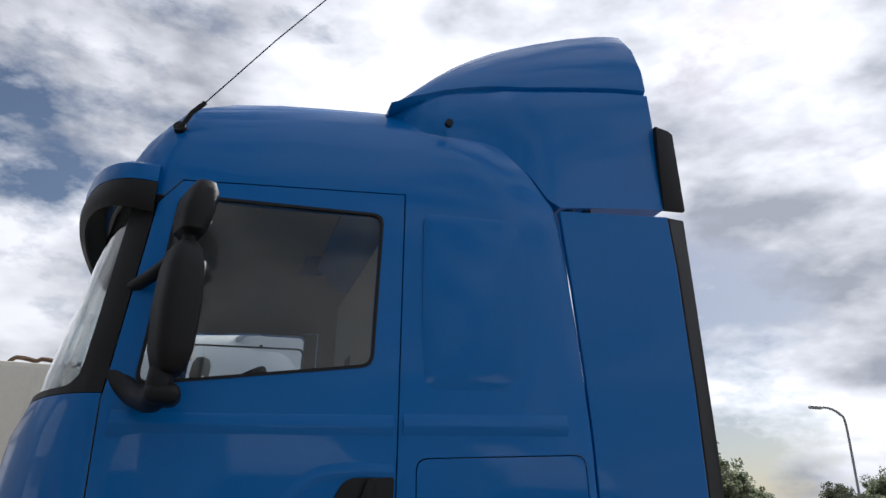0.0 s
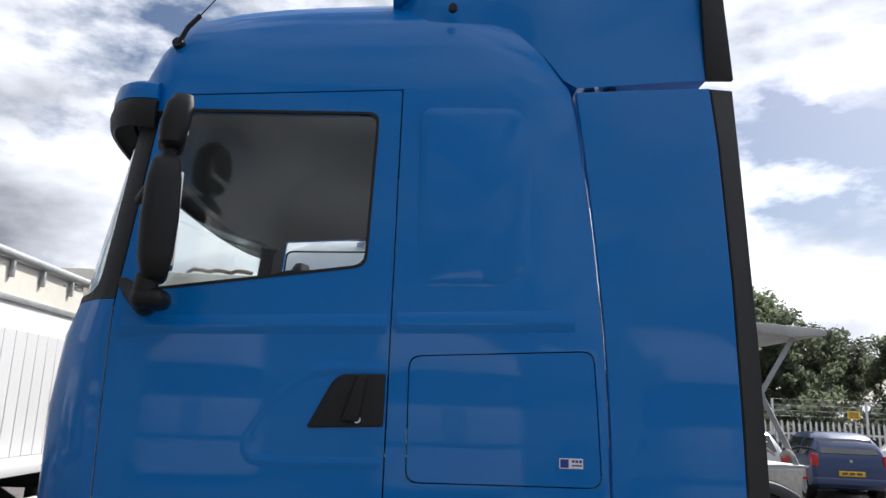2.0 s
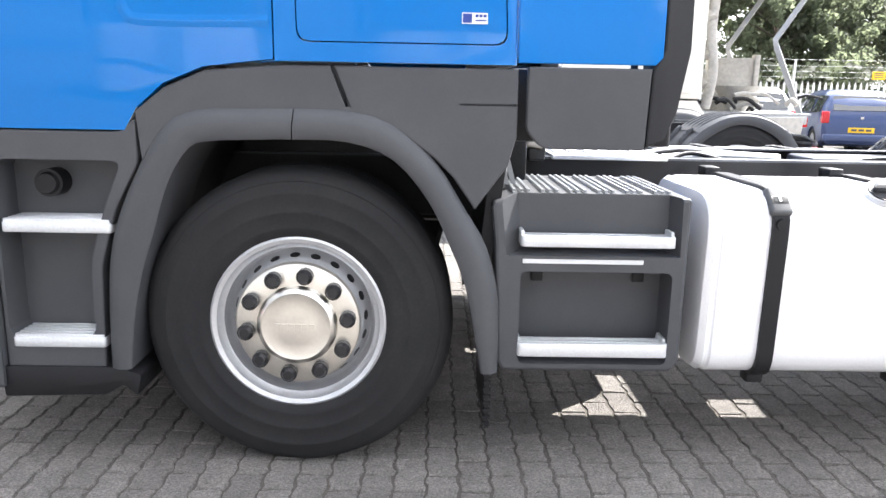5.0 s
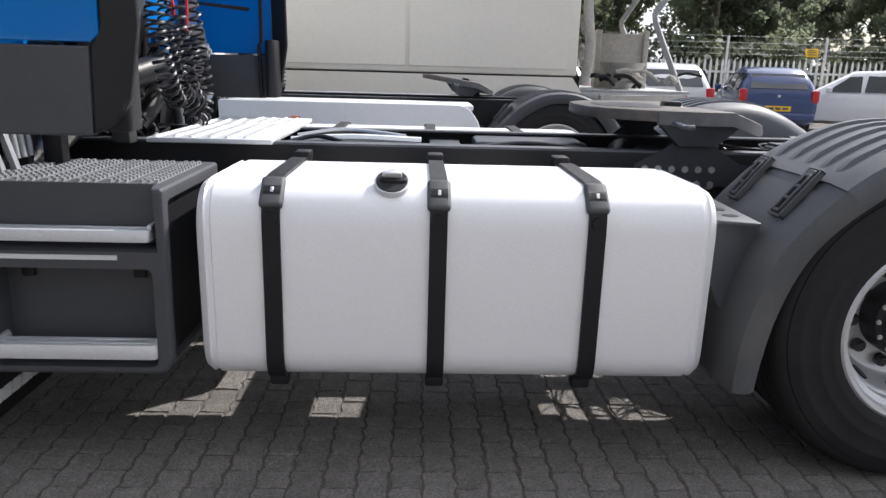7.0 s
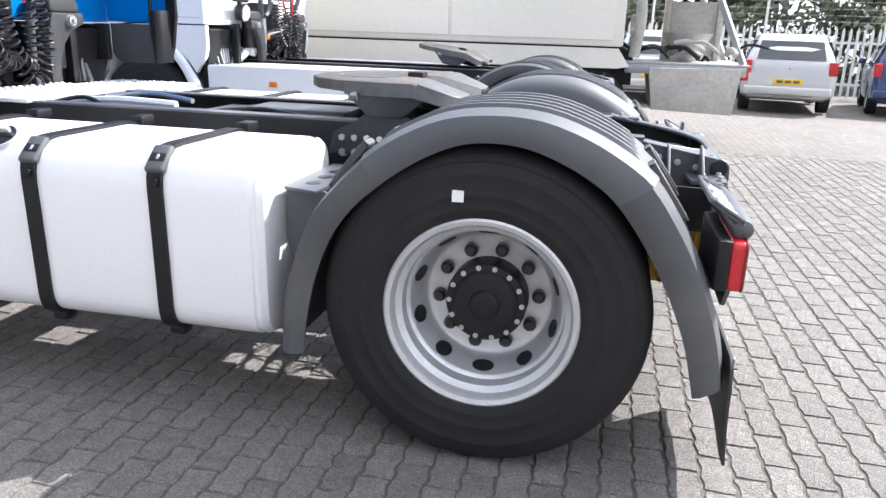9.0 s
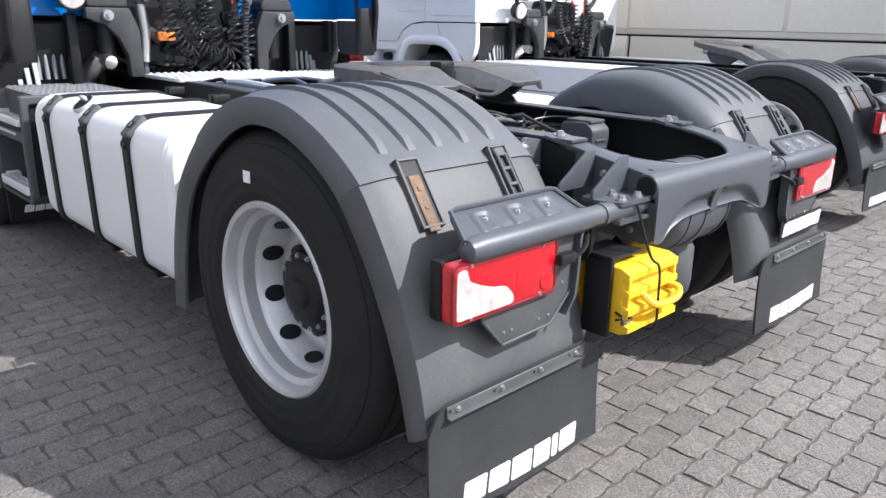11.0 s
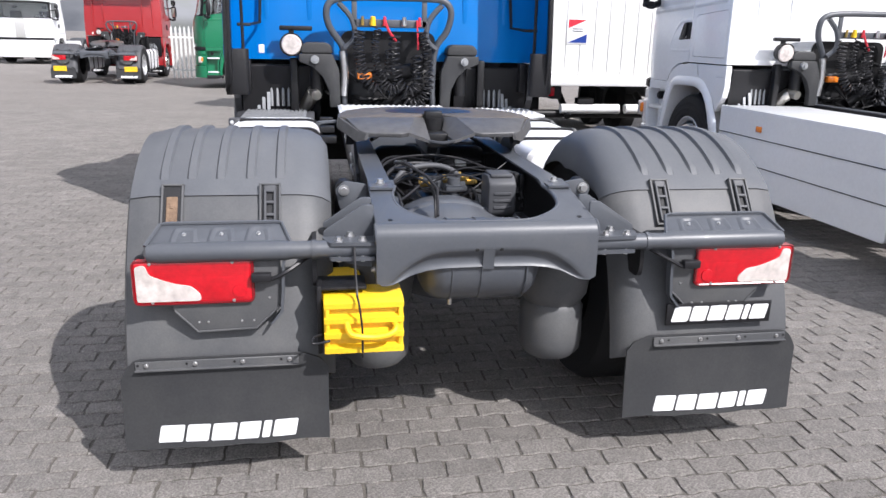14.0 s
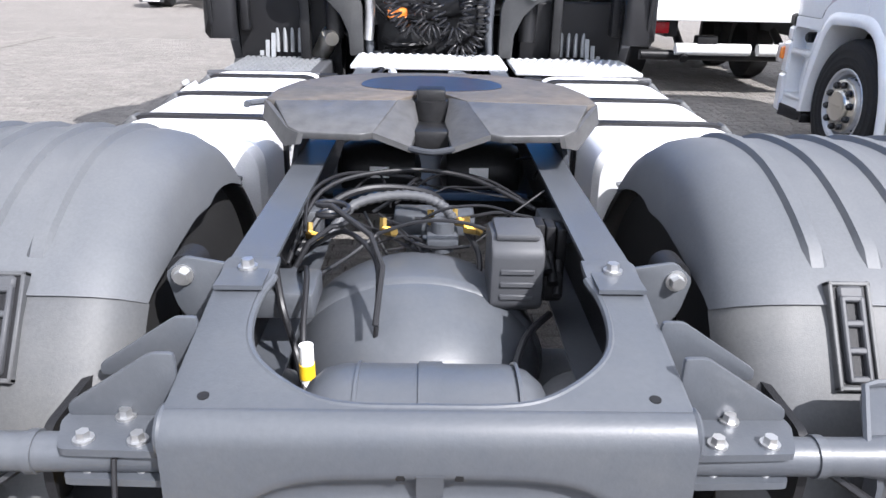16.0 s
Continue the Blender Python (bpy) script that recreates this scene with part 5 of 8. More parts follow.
def front_end(th, plastic):
    """Bumper, corner blocks, entry steps and lamps ahead of the front wheels."""
    F = new("bumper")
    F.parent = th
    def belt(name, z0, z1, grow, mat, n=2.6, xs=-0.92):
        bm = bmesh.new()
        rings = []
        for z, g in ((z0, grow - 0.03), (z0 + 0.02, grow), (z1 - 0.02, grow), (z1, grow - 0.02)):
            w, xf = 1.228 + g, -1.33 - g
            half = [(xs, -w)]
            for k in range(13):
                th_ = radians(90 * k / 13)
                half.append((xs - (xs - xf) * math.sin(th_) ** (2 / n), -w * math.cos(th_) ** (2 / n)))
            ring = half + [(xf, 0)] + [(x, -y) for x, y in half[::-1]]
            rings.append([(x, y, z) for x, y in ring])
        loft(bm, rings)
        return part(name, bm, mat, F)
    belt("corner_block", 1.03, 1.135, 0.004, M_BLACK)
    belt("upper_bumper", 0.90, 1.028, 0.0, plastic)
    belt("lamp_band", 0.62, 0.898, 0.012, plastic)
    belt("lower_bumper", 0.28, 0.618, 0.02, plastic)
    for s in (-1, 1):
        sy = lambda a, b: (min(s * a, s * b), max(s * a, s * b))
        bm = bmesh.new()
        box(bm, -1.13, -1.02, *sy(1.18, 1.252), 0.70, 0.87, 0.02, 3)
        part("headlamp", bm, M_CLEAR, F, "clear headlamp corner")
        bm = bmesh.new()
        box(bm, -1.06, -1.0, *sy(1.2, 1.256), 0.74, 0.85, 0.015, 3)
        part("indicator", bm, M_ORANGE, F, "orange side indicator")
        # entry well under the door
        bm = bmesh.new()
        prism(bm, rounded([(-0.915, 0.30), (-0.915, 1.125), (-0.50, 1.125), (-0.45, 1.17), (-0.45, 1.03), (-0.53, 0.88), (-0.585, 0.70), (-0.60, 0.30)], 0.02), s * 0.70, s * 1.222, bevel=0.01)
        hole = bmesh.new()
        prism(hole, rounded([(-0.90, 0.46), (-0.90, 1.035), (-0.50, 1.035), (-0.57, 0.87), (-0.62, 0.70), (-0.62, 0.46)], 0.04), s * 1.10, s * 1.4)
        part("entry_well", cut(bm, hole), plastic, F, "", 15)
        for z, x1 in ((0.845, -0.545), (0.465, -0.59)):
            bm = bmesh.new()
            prism(bm, rounded([(-0.89, s * 1.23), (x1, s * 1.23), (x1, s * 1.08), (-0.89, s * 1.08)], 0.015), z - 0.04, z - 0.006, "z", 0.005)
            for k in range(5):
                y = 1.216 - k * 0.026
                box(bm, -0.885, x1 - 0.006, s * y - 0.007, s * y + 0.007, z - 0.008, z + 0.004, 0.002, 1)
            part("entry_tread", bm, M_TREAD, F, "ribbed aluminium entry step")
        bm = bmesh.new()
        cyl(bm, (-0.76, s * 1.10, 0.955), (-0.76, s * 1.165, 0.955), 0.045)
        cyl(bm, (-0.76, s * 1.165, 0.955), (-0.76, s * 1.18, 0.955), 0.036, 0.03)
        part("washer_cap", bm, M_BLACK, F, "round black filler cap")
        bm = bmesh.new()
        prism(bm, rounded([(-0.93, 0.255), (-0.93, 0.36), (-0.55, 0.36), (-0.48, 0.335), (-0.495, 0.26), (-0.54, 0.30), (-0.60, 0.265)], 0.01), s * 1.0, s * 1.235, bevel=0.008)
        part("sill", bm, M_BLACK, F)


def coil(path, r, turns, wire, steps=10):
    """A coiled air line along points."""
    pts, ps = [], [Vector(p) for p in path]
    n = turns * steps
    L = [0.0]
    fine = []
    for i in range(len(ps) - 1):
        p0, p1, p2, p3 = ps[max(i - 1, 0)], ps[i], ps[i + 1], ps[min(i + 2, len(ps) - 1)]
        for k in range(16):
            t = k / 16
            fine.append(0.5 * ((2 * p1) + (p2 - p0) * t + (2 * p0 - 5 * p1 + 4 * p2 - p3) * t * t + (3 * p1 - p0 - 3 * p2 + p3) * t ** 3))
    fine.append(ps[-1])
    for a, b in zip(fine, fine[1:]):
        L.append(L[-1] + (b - a).length)
    for k in range(n + 1):
        d = L[-1] * k / n
        i = min(int(np.searchsorted(L, d, "right")) - 1, len(fine) - 2)
        u = (d - L[i]) / max(1e-6, L[i + 1] - L[i])
        c, w = fine[i].lerp(fine[i + 1], u), (fine[i + 1] - fine[i]).normalized()
        a = w.cross(Vector((1, 0.2, 0.1))).normalized()
        b = w.cross(a)
        f = 2 * math.pi * k / steps
        pts.append(c + r * (math.cos(f) * a + math.sin(f) * b))
    bm = bmesh.new()
    tube(bm, pts, wire, 5)
    return bm


def cab_back(th, paint, lamp=True):
    """Air-line rack, coiled lines, work lamp, suspension brackets, engine mass behind the cab."""
    R = new("air_line_rack")
    R.parent = th
    bm = bmesh.new()
    tube(bm, [(0.86, -0.36, 0.99), (0.86, -0.37, 1.18), (0.87, -0.36, 1.42), (0.92, -0.47, 1.60), (0.94, -0.49, 1.72), (0.94, -0.44, 1.79), (0.94, -0.30, 1.815), (0.94, 0.0, 1.82), (0.94, 0.30, 1.82), (0.94, 0.42, 1.80), (0.94, 0.47, 1.72),
              (0.92, 0.44, 1.58), (0.88, 0.36, 1.45), (0.86, 0.34, 1.2), (0.86, 0.35, 0.99)], 0.026, 10, 4)
    tube(bm, [(0.93, -0.40, 1.775), (0.93, -0.30, 1.66), (0.93, -0.28, 1.52), (0.92, -0.36, 1.44)], 0.022, 8, 3)
    tube(bm, [(0.93, 0.40, 1.775), (0.93, 0.30, 1.66), (0.93, 0.28, 1.52), (0.92, 0.36, 1.44)], 0.022, 8, 3)
    part("tube_frame", bm, M_FRAME, R)
    bm = bmesh.new()
    box(bm, 0.925, 0.945, -0.30, 0.30, 1.60, 1.66, 0.008)
    box(bm, 0.925, 0.945, -0.30, -0.26, 1.60, 1.80, 0.006)
    box(bm, 0.925, 0.945, 0.24, 0.28, 1.60, 1.80, 0.006)
    part("socket_plate", bm, M_FRAME, R)
    for y, mat, r in ((-0.22, M_BRASS, 0.02), (-0.14, M_YELLOW, 0.035), (-0.05, M_REDHOSE, 0.022), (0.10, M_BRIGHT, 0.03), (0.22, M_REDHOSE, 0.02)):
        bm = bmesh.new()
        cyl(bm, (0.955, y, 1.615), (0.965, y, 1.68), r * 0.7, r * 0.5, 12)
        part("coupling", bm, mat, R)
    for path, r, n, w in (([(0.97, -0.24, 1.58), (0.98, -0.25, 1.40), (1.0, -0.20, 1.22), (1.0, -0.11, 1.13), (0.98, -0.08, 1.20)], 0.038, 17, 0.0066),
                          ([(0.97, -0.10, 1.60), (0.98, -0.13, 1.42), (1.0, -0.08, 1.25), (1.0, -0.03, 1.26), (0.97, -0.02, 1.44)], 0.026, 20, 0.005),
                          ([(0.97, 0.03, 1.56), (0.99, 0.02, 1.38), (1.01, 0.05, 1.20), (1.01, 0.13, 1.12), (1.0, 0.20, 1.18), (0.97, 0.20, 1.40)], 0.040, 19, 0.0066),
                          ([(0.97, 0.24, 1.58), (0.99, 0.28, 1.40), (1.01, 0.29, 1.18), (1.01, 0.24, 1.06), (1.0, 0.15, 1.03), (0.99, 0.10, 1.10)], 0.036, 18, 0.0064),
                          ([(1.0, -0.08, 1.20), (1.02, -0.02, 1.14), (1.01, 0.04, 1.15)], 0.042, 6, 0.0062)):
        part("coiled_line", coil(path, r, n, w), M_COIL, R, "coiled black air line")
    bm = bmesh.new()
    tube(bm, [(0.96, -0.05, 1.66), (0.97, -0.02, 1.58), (0.96, 0.04, 1.50)], 0.010, 6, 4)
    part("red_line", bm, M_REDHOSE, R, "red air line")
    bm = bmesh.new()
    tube(bm, [(0.96, 0.20, 1.66), (0.97, 0.205, 1.55), (0.96, 0.21, 1.44)], 0.008, 6, 4)
    part("red_line", bm, M_REDHOSE, R, "red air line")
    bm = bmesh.new()
    tube(bm, [(0.89, -0.37, 1.42), (0.89, -0.355, 1.25), (0.885, -0.37, 1.08)], 0.03, 10, 4)
    part("silver_sleeve", bm, M_BRIGHT, R, "silver wrapped pipe")
    for s in (-1, 1):
        bm = bmesh.new()
        box(bm, 0.745, 0.815, s * 0.75 - 0.03, s * 0.75 + 0.03, 0.94, 1.36, 0.012)
        part("cab_post", bm, M_DARK, th)
        # pressed vertical beads and grab rails on the rear wall
        bm = bmesh.new()
        for y in (0.62, 0.95):
            box(bm, 0.70, 0.712, s * y - 0.02, s * y + 0.02, 1.40, 2.6, 0.008)
        part("rear_bead", bm, paint, th)
        # cab suspension: spring housing and bracket
        S = new("cab_suspension")
        S.parent = th
        bm = bmesh.new()
        prism(bm, rounded([(s * 0.452, 1.395), (s * 0.690, 1.395), (s * 0.695, 1.445), (s * 0.655, 1.482), (s * 0.49, 1.482), (s * 0.452, 1.45)], 0.02, 3), 0.74, 0.915, "x", 0.014, 3)
        part("spring_cap", bm, M_FLAP, S)
        bm = bmesh.new()
        cyl(bm, (0.82, s * 0.57, 1.08), (0.82, s * 0.57, 1.40), 0.05, 0.062, 20)
        part("damper", bm, M_DARK, S)
        bm = bmesh.new()
        prism(bm, rounded([(s * 0.395, 0.99), (s * 0.475, 0.99), (s * 0.482, 1.12), (s * 0.53, 1.225), (s * 0.60, 1.295), (s * 0.705, 1.335), (s * 0.705, 1.395), (s * 0.45, 1.395), (s * 0.40, 1.27)], 0.012, 3), 0.86, 0.93, "x", 0.008)
        part("bracket", bm, M_FLAP, S)
        bm = bmesh.new()
        cyl(bm, (0.92, s * 0.585, 1.352), (0.955, s * 0.585, 1.352), 0.034, 0.030, 20)
        cyl(bm, (0.95, s * 0.585, 1.352), (0.968, s * 0.585, 1.352), 0.014, 0.014, 6)
        part("rubber_bush", bm, M_FLUTE, S)
        # dark wing of the wheel housing under the cab
        bm = bmesh.new()
        prism(bm, rounded([(0.66, 0.70), (0.735, 1.30), (0.68, 1.31), (0.62, 0.72)], 0.015), s * 0.55, s * 1.16)
        part("wheel_housing", bm, M_BLACK, th)
        for k in range(4):
            bm = bmesh.new()
            cyl(bm, (0.715, s * (0.80 + 0.045 * k), 0.98), (0.70, s * (0.80 + 0.045 * k), 1.13), 0.013, 0.013, 10)
            part("fluting", bm, M_FLUTE, th, "dull silver guard flute")
    bm = bmesh.new()
    box(bm, 0.70, 0.722, -1.02, -0.975, 1.39, 1.455, 0.006)
    part("wall_socket", bm, M_MARK, th, "small white socket cover")
    if lamp:
        W = new("work_lamp")
        W.parent = th
        bm = bmesh.new()
        cyl(bm, (0.82, -0.76, 1.47), (0.90, -0.76, 1.46), 0.075, 0.09, 24)
        box(bm, 0.80, 0.86, -0.85, -0.60, 1.565, 1.60, 0.01)
        box(bm, 0.82, 0.85, -0.78, -0.74, 1.53, 1.58, 0.005)
        part("lamp_body", bm, M_BLACK, W)
        bm = bmesh.new()
        cyl(bm, (0.897, -0.76, 1.46), (0.912, -0.76, 1.458), 0.08, 0.07, 24)
        part("lamp_glass", bm, M_CLEAR, W, "ribbed round lamp glass")
    # flat dark sheet on the rear wall, painting the shaded engine tunnel opening
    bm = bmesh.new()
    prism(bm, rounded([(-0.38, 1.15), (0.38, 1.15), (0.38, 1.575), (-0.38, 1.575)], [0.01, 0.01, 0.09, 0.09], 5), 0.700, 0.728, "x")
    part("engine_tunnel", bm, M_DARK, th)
    # engine and gearbox mass
    bm = bmesh.new()
    box(bm, -0.9, 0.75, -0.34, 0.34, 0.70, 1.30, 0.06)
    box(bm, 0.70, 1.62, -0.27, 0.27, 0.45, 0.92, 0.08)
    cyl(bm, (0.72, -0.15, 1.20), (0.85, 0.18, 1.28), 0.06)
    cyl(bm, (0.76, 0.05, 1.0), (0.80, 0.25, 1.16), 0.05)
    rng = random.Random(4)
    for k in range(14):
        y, z = rng.uniform(-0.3, 0.3), rng.uniform(0.95, 1.35)
        tube(bm, [(0.76, y, z), (0.80 + rng.random() * 0.05, y + rng.uniform(-0.15, 0.15), z + rng.uniform(-0.1, 0.1)), (0.78, y + rng.uniform(-0.3, 0.3), z + rng.uniform(-0.2, 0.1))], rng.uniform(0.008, 0.02), 6, 4)
    part("engine", bm, M_DARK, th, "oily dark engine behind the cab")
    bm = bmesh.new()
    box(bm, 0.80, 0.86, -0.26, -0.14, 1.20, 1.26, 0.015)
    part("orange_canister", bm, M_ORANGE, th)
    bm = bmesh.new()
    cyl(bm, (0.62, -0.72, 0.90), (0.80, -0.60, 1.10), 0.055)
    cyl(bm, (0.80, -0.60, 1.10), (0.90, -0.58, 1.08), 0.04)
    part("exhaust_elbow", bm, M_CHROME, th, "bright exhaust elbow")


def catwalk(th, x0, x1, y0, y1, z):
    bm = bmesh.new()
    box(bm, x0, x1, y0, y1, z - 0.02, z, 0.004)
    C = part("catwalk_plate", bm, M_TREAD, th, "bright aluminium catwalk plate")
    bm = bmesh.new()
    n = int((y1 - y0) / 0.045)
    for k in range(n):
        for q in range(int((x1 - x0) / 0.07)):
            x, y = x0 + 0.03 + q * 0.07, y0 + 0.03 + k * 0.045 + (0.02 if q % 2 else 0)
            if y < y1 - 0.02:
                cyl(bm, (x, y, z), (x, y, z + 0.007), 0.016, 0.009, 8)
    tagged(part("grip_studs", bm, M_TREAD, C), "raised round grip studs", "", "", "stuff")


def chassis(th, full=True, end=4.48):
    """Two rails that draw in and drop to the end member."""
    for s in (-1, 1):
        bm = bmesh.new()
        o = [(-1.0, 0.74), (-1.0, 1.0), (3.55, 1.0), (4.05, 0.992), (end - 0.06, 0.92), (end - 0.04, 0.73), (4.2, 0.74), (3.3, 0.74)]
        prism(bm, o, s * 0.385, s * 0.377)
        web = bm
        bm = bmesh.new()
        prism(bm, [(-1.0, s * 0.3855), (end - 0.3, s * 0.3855), (end - 0.3, s * 0.30), (-1.0, s * 0.30)], 0.992, 1.0005, "z")
        prism(bm, [(-1.0, s * 0.385), (4.1, s * 0.385), (4.1, s * 0.30), (-1.0, s * 0.30)], 0.74, 0.748, "z")
        rail = part("rail", bm, M_FRAME, th)
        # same paint as the flanges; black puts the web's shade into its colour
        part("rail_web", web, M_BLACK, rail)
        if full:
            for k in range(6):
                for q in range(2):
                    put("bolt", BOLT_MESH, rail, (2.96 + k * 0.055, s * 0.387, 0.93 - q * 0.06), (0, s, 0), 1.6)
            bm = bmesh.new()
            prism(bm, [(2.90, 0.86), (2.92, 0.95), (3.02, 1.0), (3.075, 1.04), (3.09, 1.09), (3.21, 1.09), (3.225, 1.04), (3.275, 1.0), (3.36, 0.95), (3.50, 0.93), (3.50, 0.86)], s * 0.388, s * 0.402)
            part("saddle_plate", bm, M_SADDLE, rail)
    bm = bmesh.new()
    box(bm, 2.09, 2.24, -0.377, 0.377, 0.76, 0.96, 0.01)
    part("cross_member", bm, M_FRAME, th)
    # end member: a sloping top with a round cut-out, rolled over a broad nose into a pressed face
    slope = lambda x: 1.008 - 0.18 * (x - 4.06)
    bm = bmesh.new()
    prism(bm, rounded([(4.466, -0.387), (4.466, 0.387), (4.06, 0.390), (4.06, -0.390)], [0.004, 0.004, 0.02, 0.02]), -0.012, 0.0, "z", 0.003)
    edge = finer([(4.03, 0.289), (4.12, 0.290), (4.17, 0.302), (4.232, 0.306), (4.30, 0.298), (4.355, 0.272), (4.405, 0.222), (4.44, 0.165), (4.452, 0.10), (4.453, 0.0)], 3)
    gap = bmesh.new()
    prism(gap, [(3.9, 0.289)] + edge + [(x, -y) for x, y in edge[-2::-1]] + [(3.9, -0.289)], -1, 1, "z")
    bm = cut(bm, gap)
    for v in bm.verts:
        v.co.z += slope(v.co.x)
    E = part("end_member", bm, M_FRAME, th, "", 30)
    # rolled rim round the cut-out
    bm = bmesh.new()
    run = [(x, y) for x, y in edge[3:]] + [(x, -y) for x, y in edge[-2:2:-1]]
    tube(bm, [(x, y, slope(x) - 0.006) for x, y in run], 0.008, 8)
    part("rim", bm, M_FRAME, E)
    for s in (-1, 1):
        # dark disc on the uncut plate; the hole's shade is only its colour
        bm = bmesh.new()
        cyl(bm, (4.437, s * 0.335, slope(4.437) - 0.002), (4.4374, s * 0.335, slope(4.437) + 0.001), 0.009)
        part("hole", bm, M_DARK, E)
        put("bolt", BOLT_MESH, E, (4.10, s * 0.342, slope(4.10)), (0, 0, 1), 1.3)
        # dark disc that paints the shade inside the rolled nose's open end
        bm = bmesh.new()
        cyl(bm, (4.462, s * 0.372, 0.897), (4.462, s * 0.3885, 0.897), 0.034, n=20)
        part("nose_end", bm, M_DARK, E)
        bm = bmesh.new()
        ring = [(4.462 + 0.036 * math.cos(a), s * 0.388, 0.897 + 0.036 * math.sin(a)) for a in np.linspace(-0.9, 2.4, 14)]
        tube(bm, ring, 0.005, 6)
        part("nose_rim", bm, M_FRAME, E)
        bm = bmesh.new()
        prism(bm, rounded([(4.20, 0.73), (4.20, 0.975), (4.44, 0.935), (4.455, 0.85), (4.496, 0.85), (4.496, 0.727)], 0.012, 3), s * 0.378, s * 0.387)
        wing = part("side_wing", bm, M_FRAME, E)
        for x, z in ((4.24, 0.93), (4.31, 0.915), (4.38, 0.90), (4.42, 0.82), (4.42, 0.76)):
            put("bolt", BOLT_MESH, wing, (x, s * 0.387, z), (0, s, 0), 0.9)
    bm = bmesh.new()
    rings = []
    for y in np.linspace(-0.387, 0.387, 41):
        a = abs(y)
        low = float(np.interp(a, (0, 0.15, 0.21, 0.26, 0.30, 0.33, 0.36, 0.377, 0.387), (0.782, 0.780, 0.774, 0.760, 0.742, 0.730, 0.725, 0.728, 0.740)))
        line = float(np.interp(a, (0, 0.15, 0.20, 0.24, 0.29, 0.325, 0.35, 0.387), (0.850, 0.846, 0.838, 0.822, 0.785, 0.752, 0.735, 0.745)))
        press = max(0.0, min(1.0, (0.34 - a) / 0.06))
        out = [(4.462, slope(4.462))]
        for q in (72, 55, 38, 20, 4):
            out.append((4.458 + 0.045 * math.cos(radians(q)), slope(4.458) - 0.046 + 0.046 * math.sin(radians(q))))
        for f in (0.4, 0.8, 1.0):
            out.append((4.504, 0.888 + (line - 0.888) * f))
        for f, d in ((0.12, 0.004), (0.3, 0.017), (0.5, 0.024), (0.85, 0.022), (1.0, 0.014)):      # pressed arch, set back under its line
            out.append((4.504 - press * d, line + (low - line) * f))
        back = [(x - 0.010, z - (0.006 if k == 0 else 0.0)) for k, (x, z) in enumerate(out)]
        rings.append([(x, y, z) for x, z in out + back[::-1]])
    loft(bm, rings)
    face = part("end_face", bm, M_FRAME, E, "", 50)
    for y in (-0.043, 0.043):
        # dark square on the uncut face, painting the shade in a strap slot
        bm = bmesh.new()
        box(bm, 4.494, 4.5045, y - 0.007, y + 0.007, 0.840, 0.853, 0.002, 1)
        part("strap_slot", bm, M_DARK, face)
    bm = bmesh.new()
    prism(bm, [(4.499, 0.850), (4.505, 0.850), (4.494, 0.815), (4.489, 0.772), (4.482, 0.772), (4.488, 0.815)], -0.020, 0.020)
    part("tank_strap", bm, M_FRAME, face)


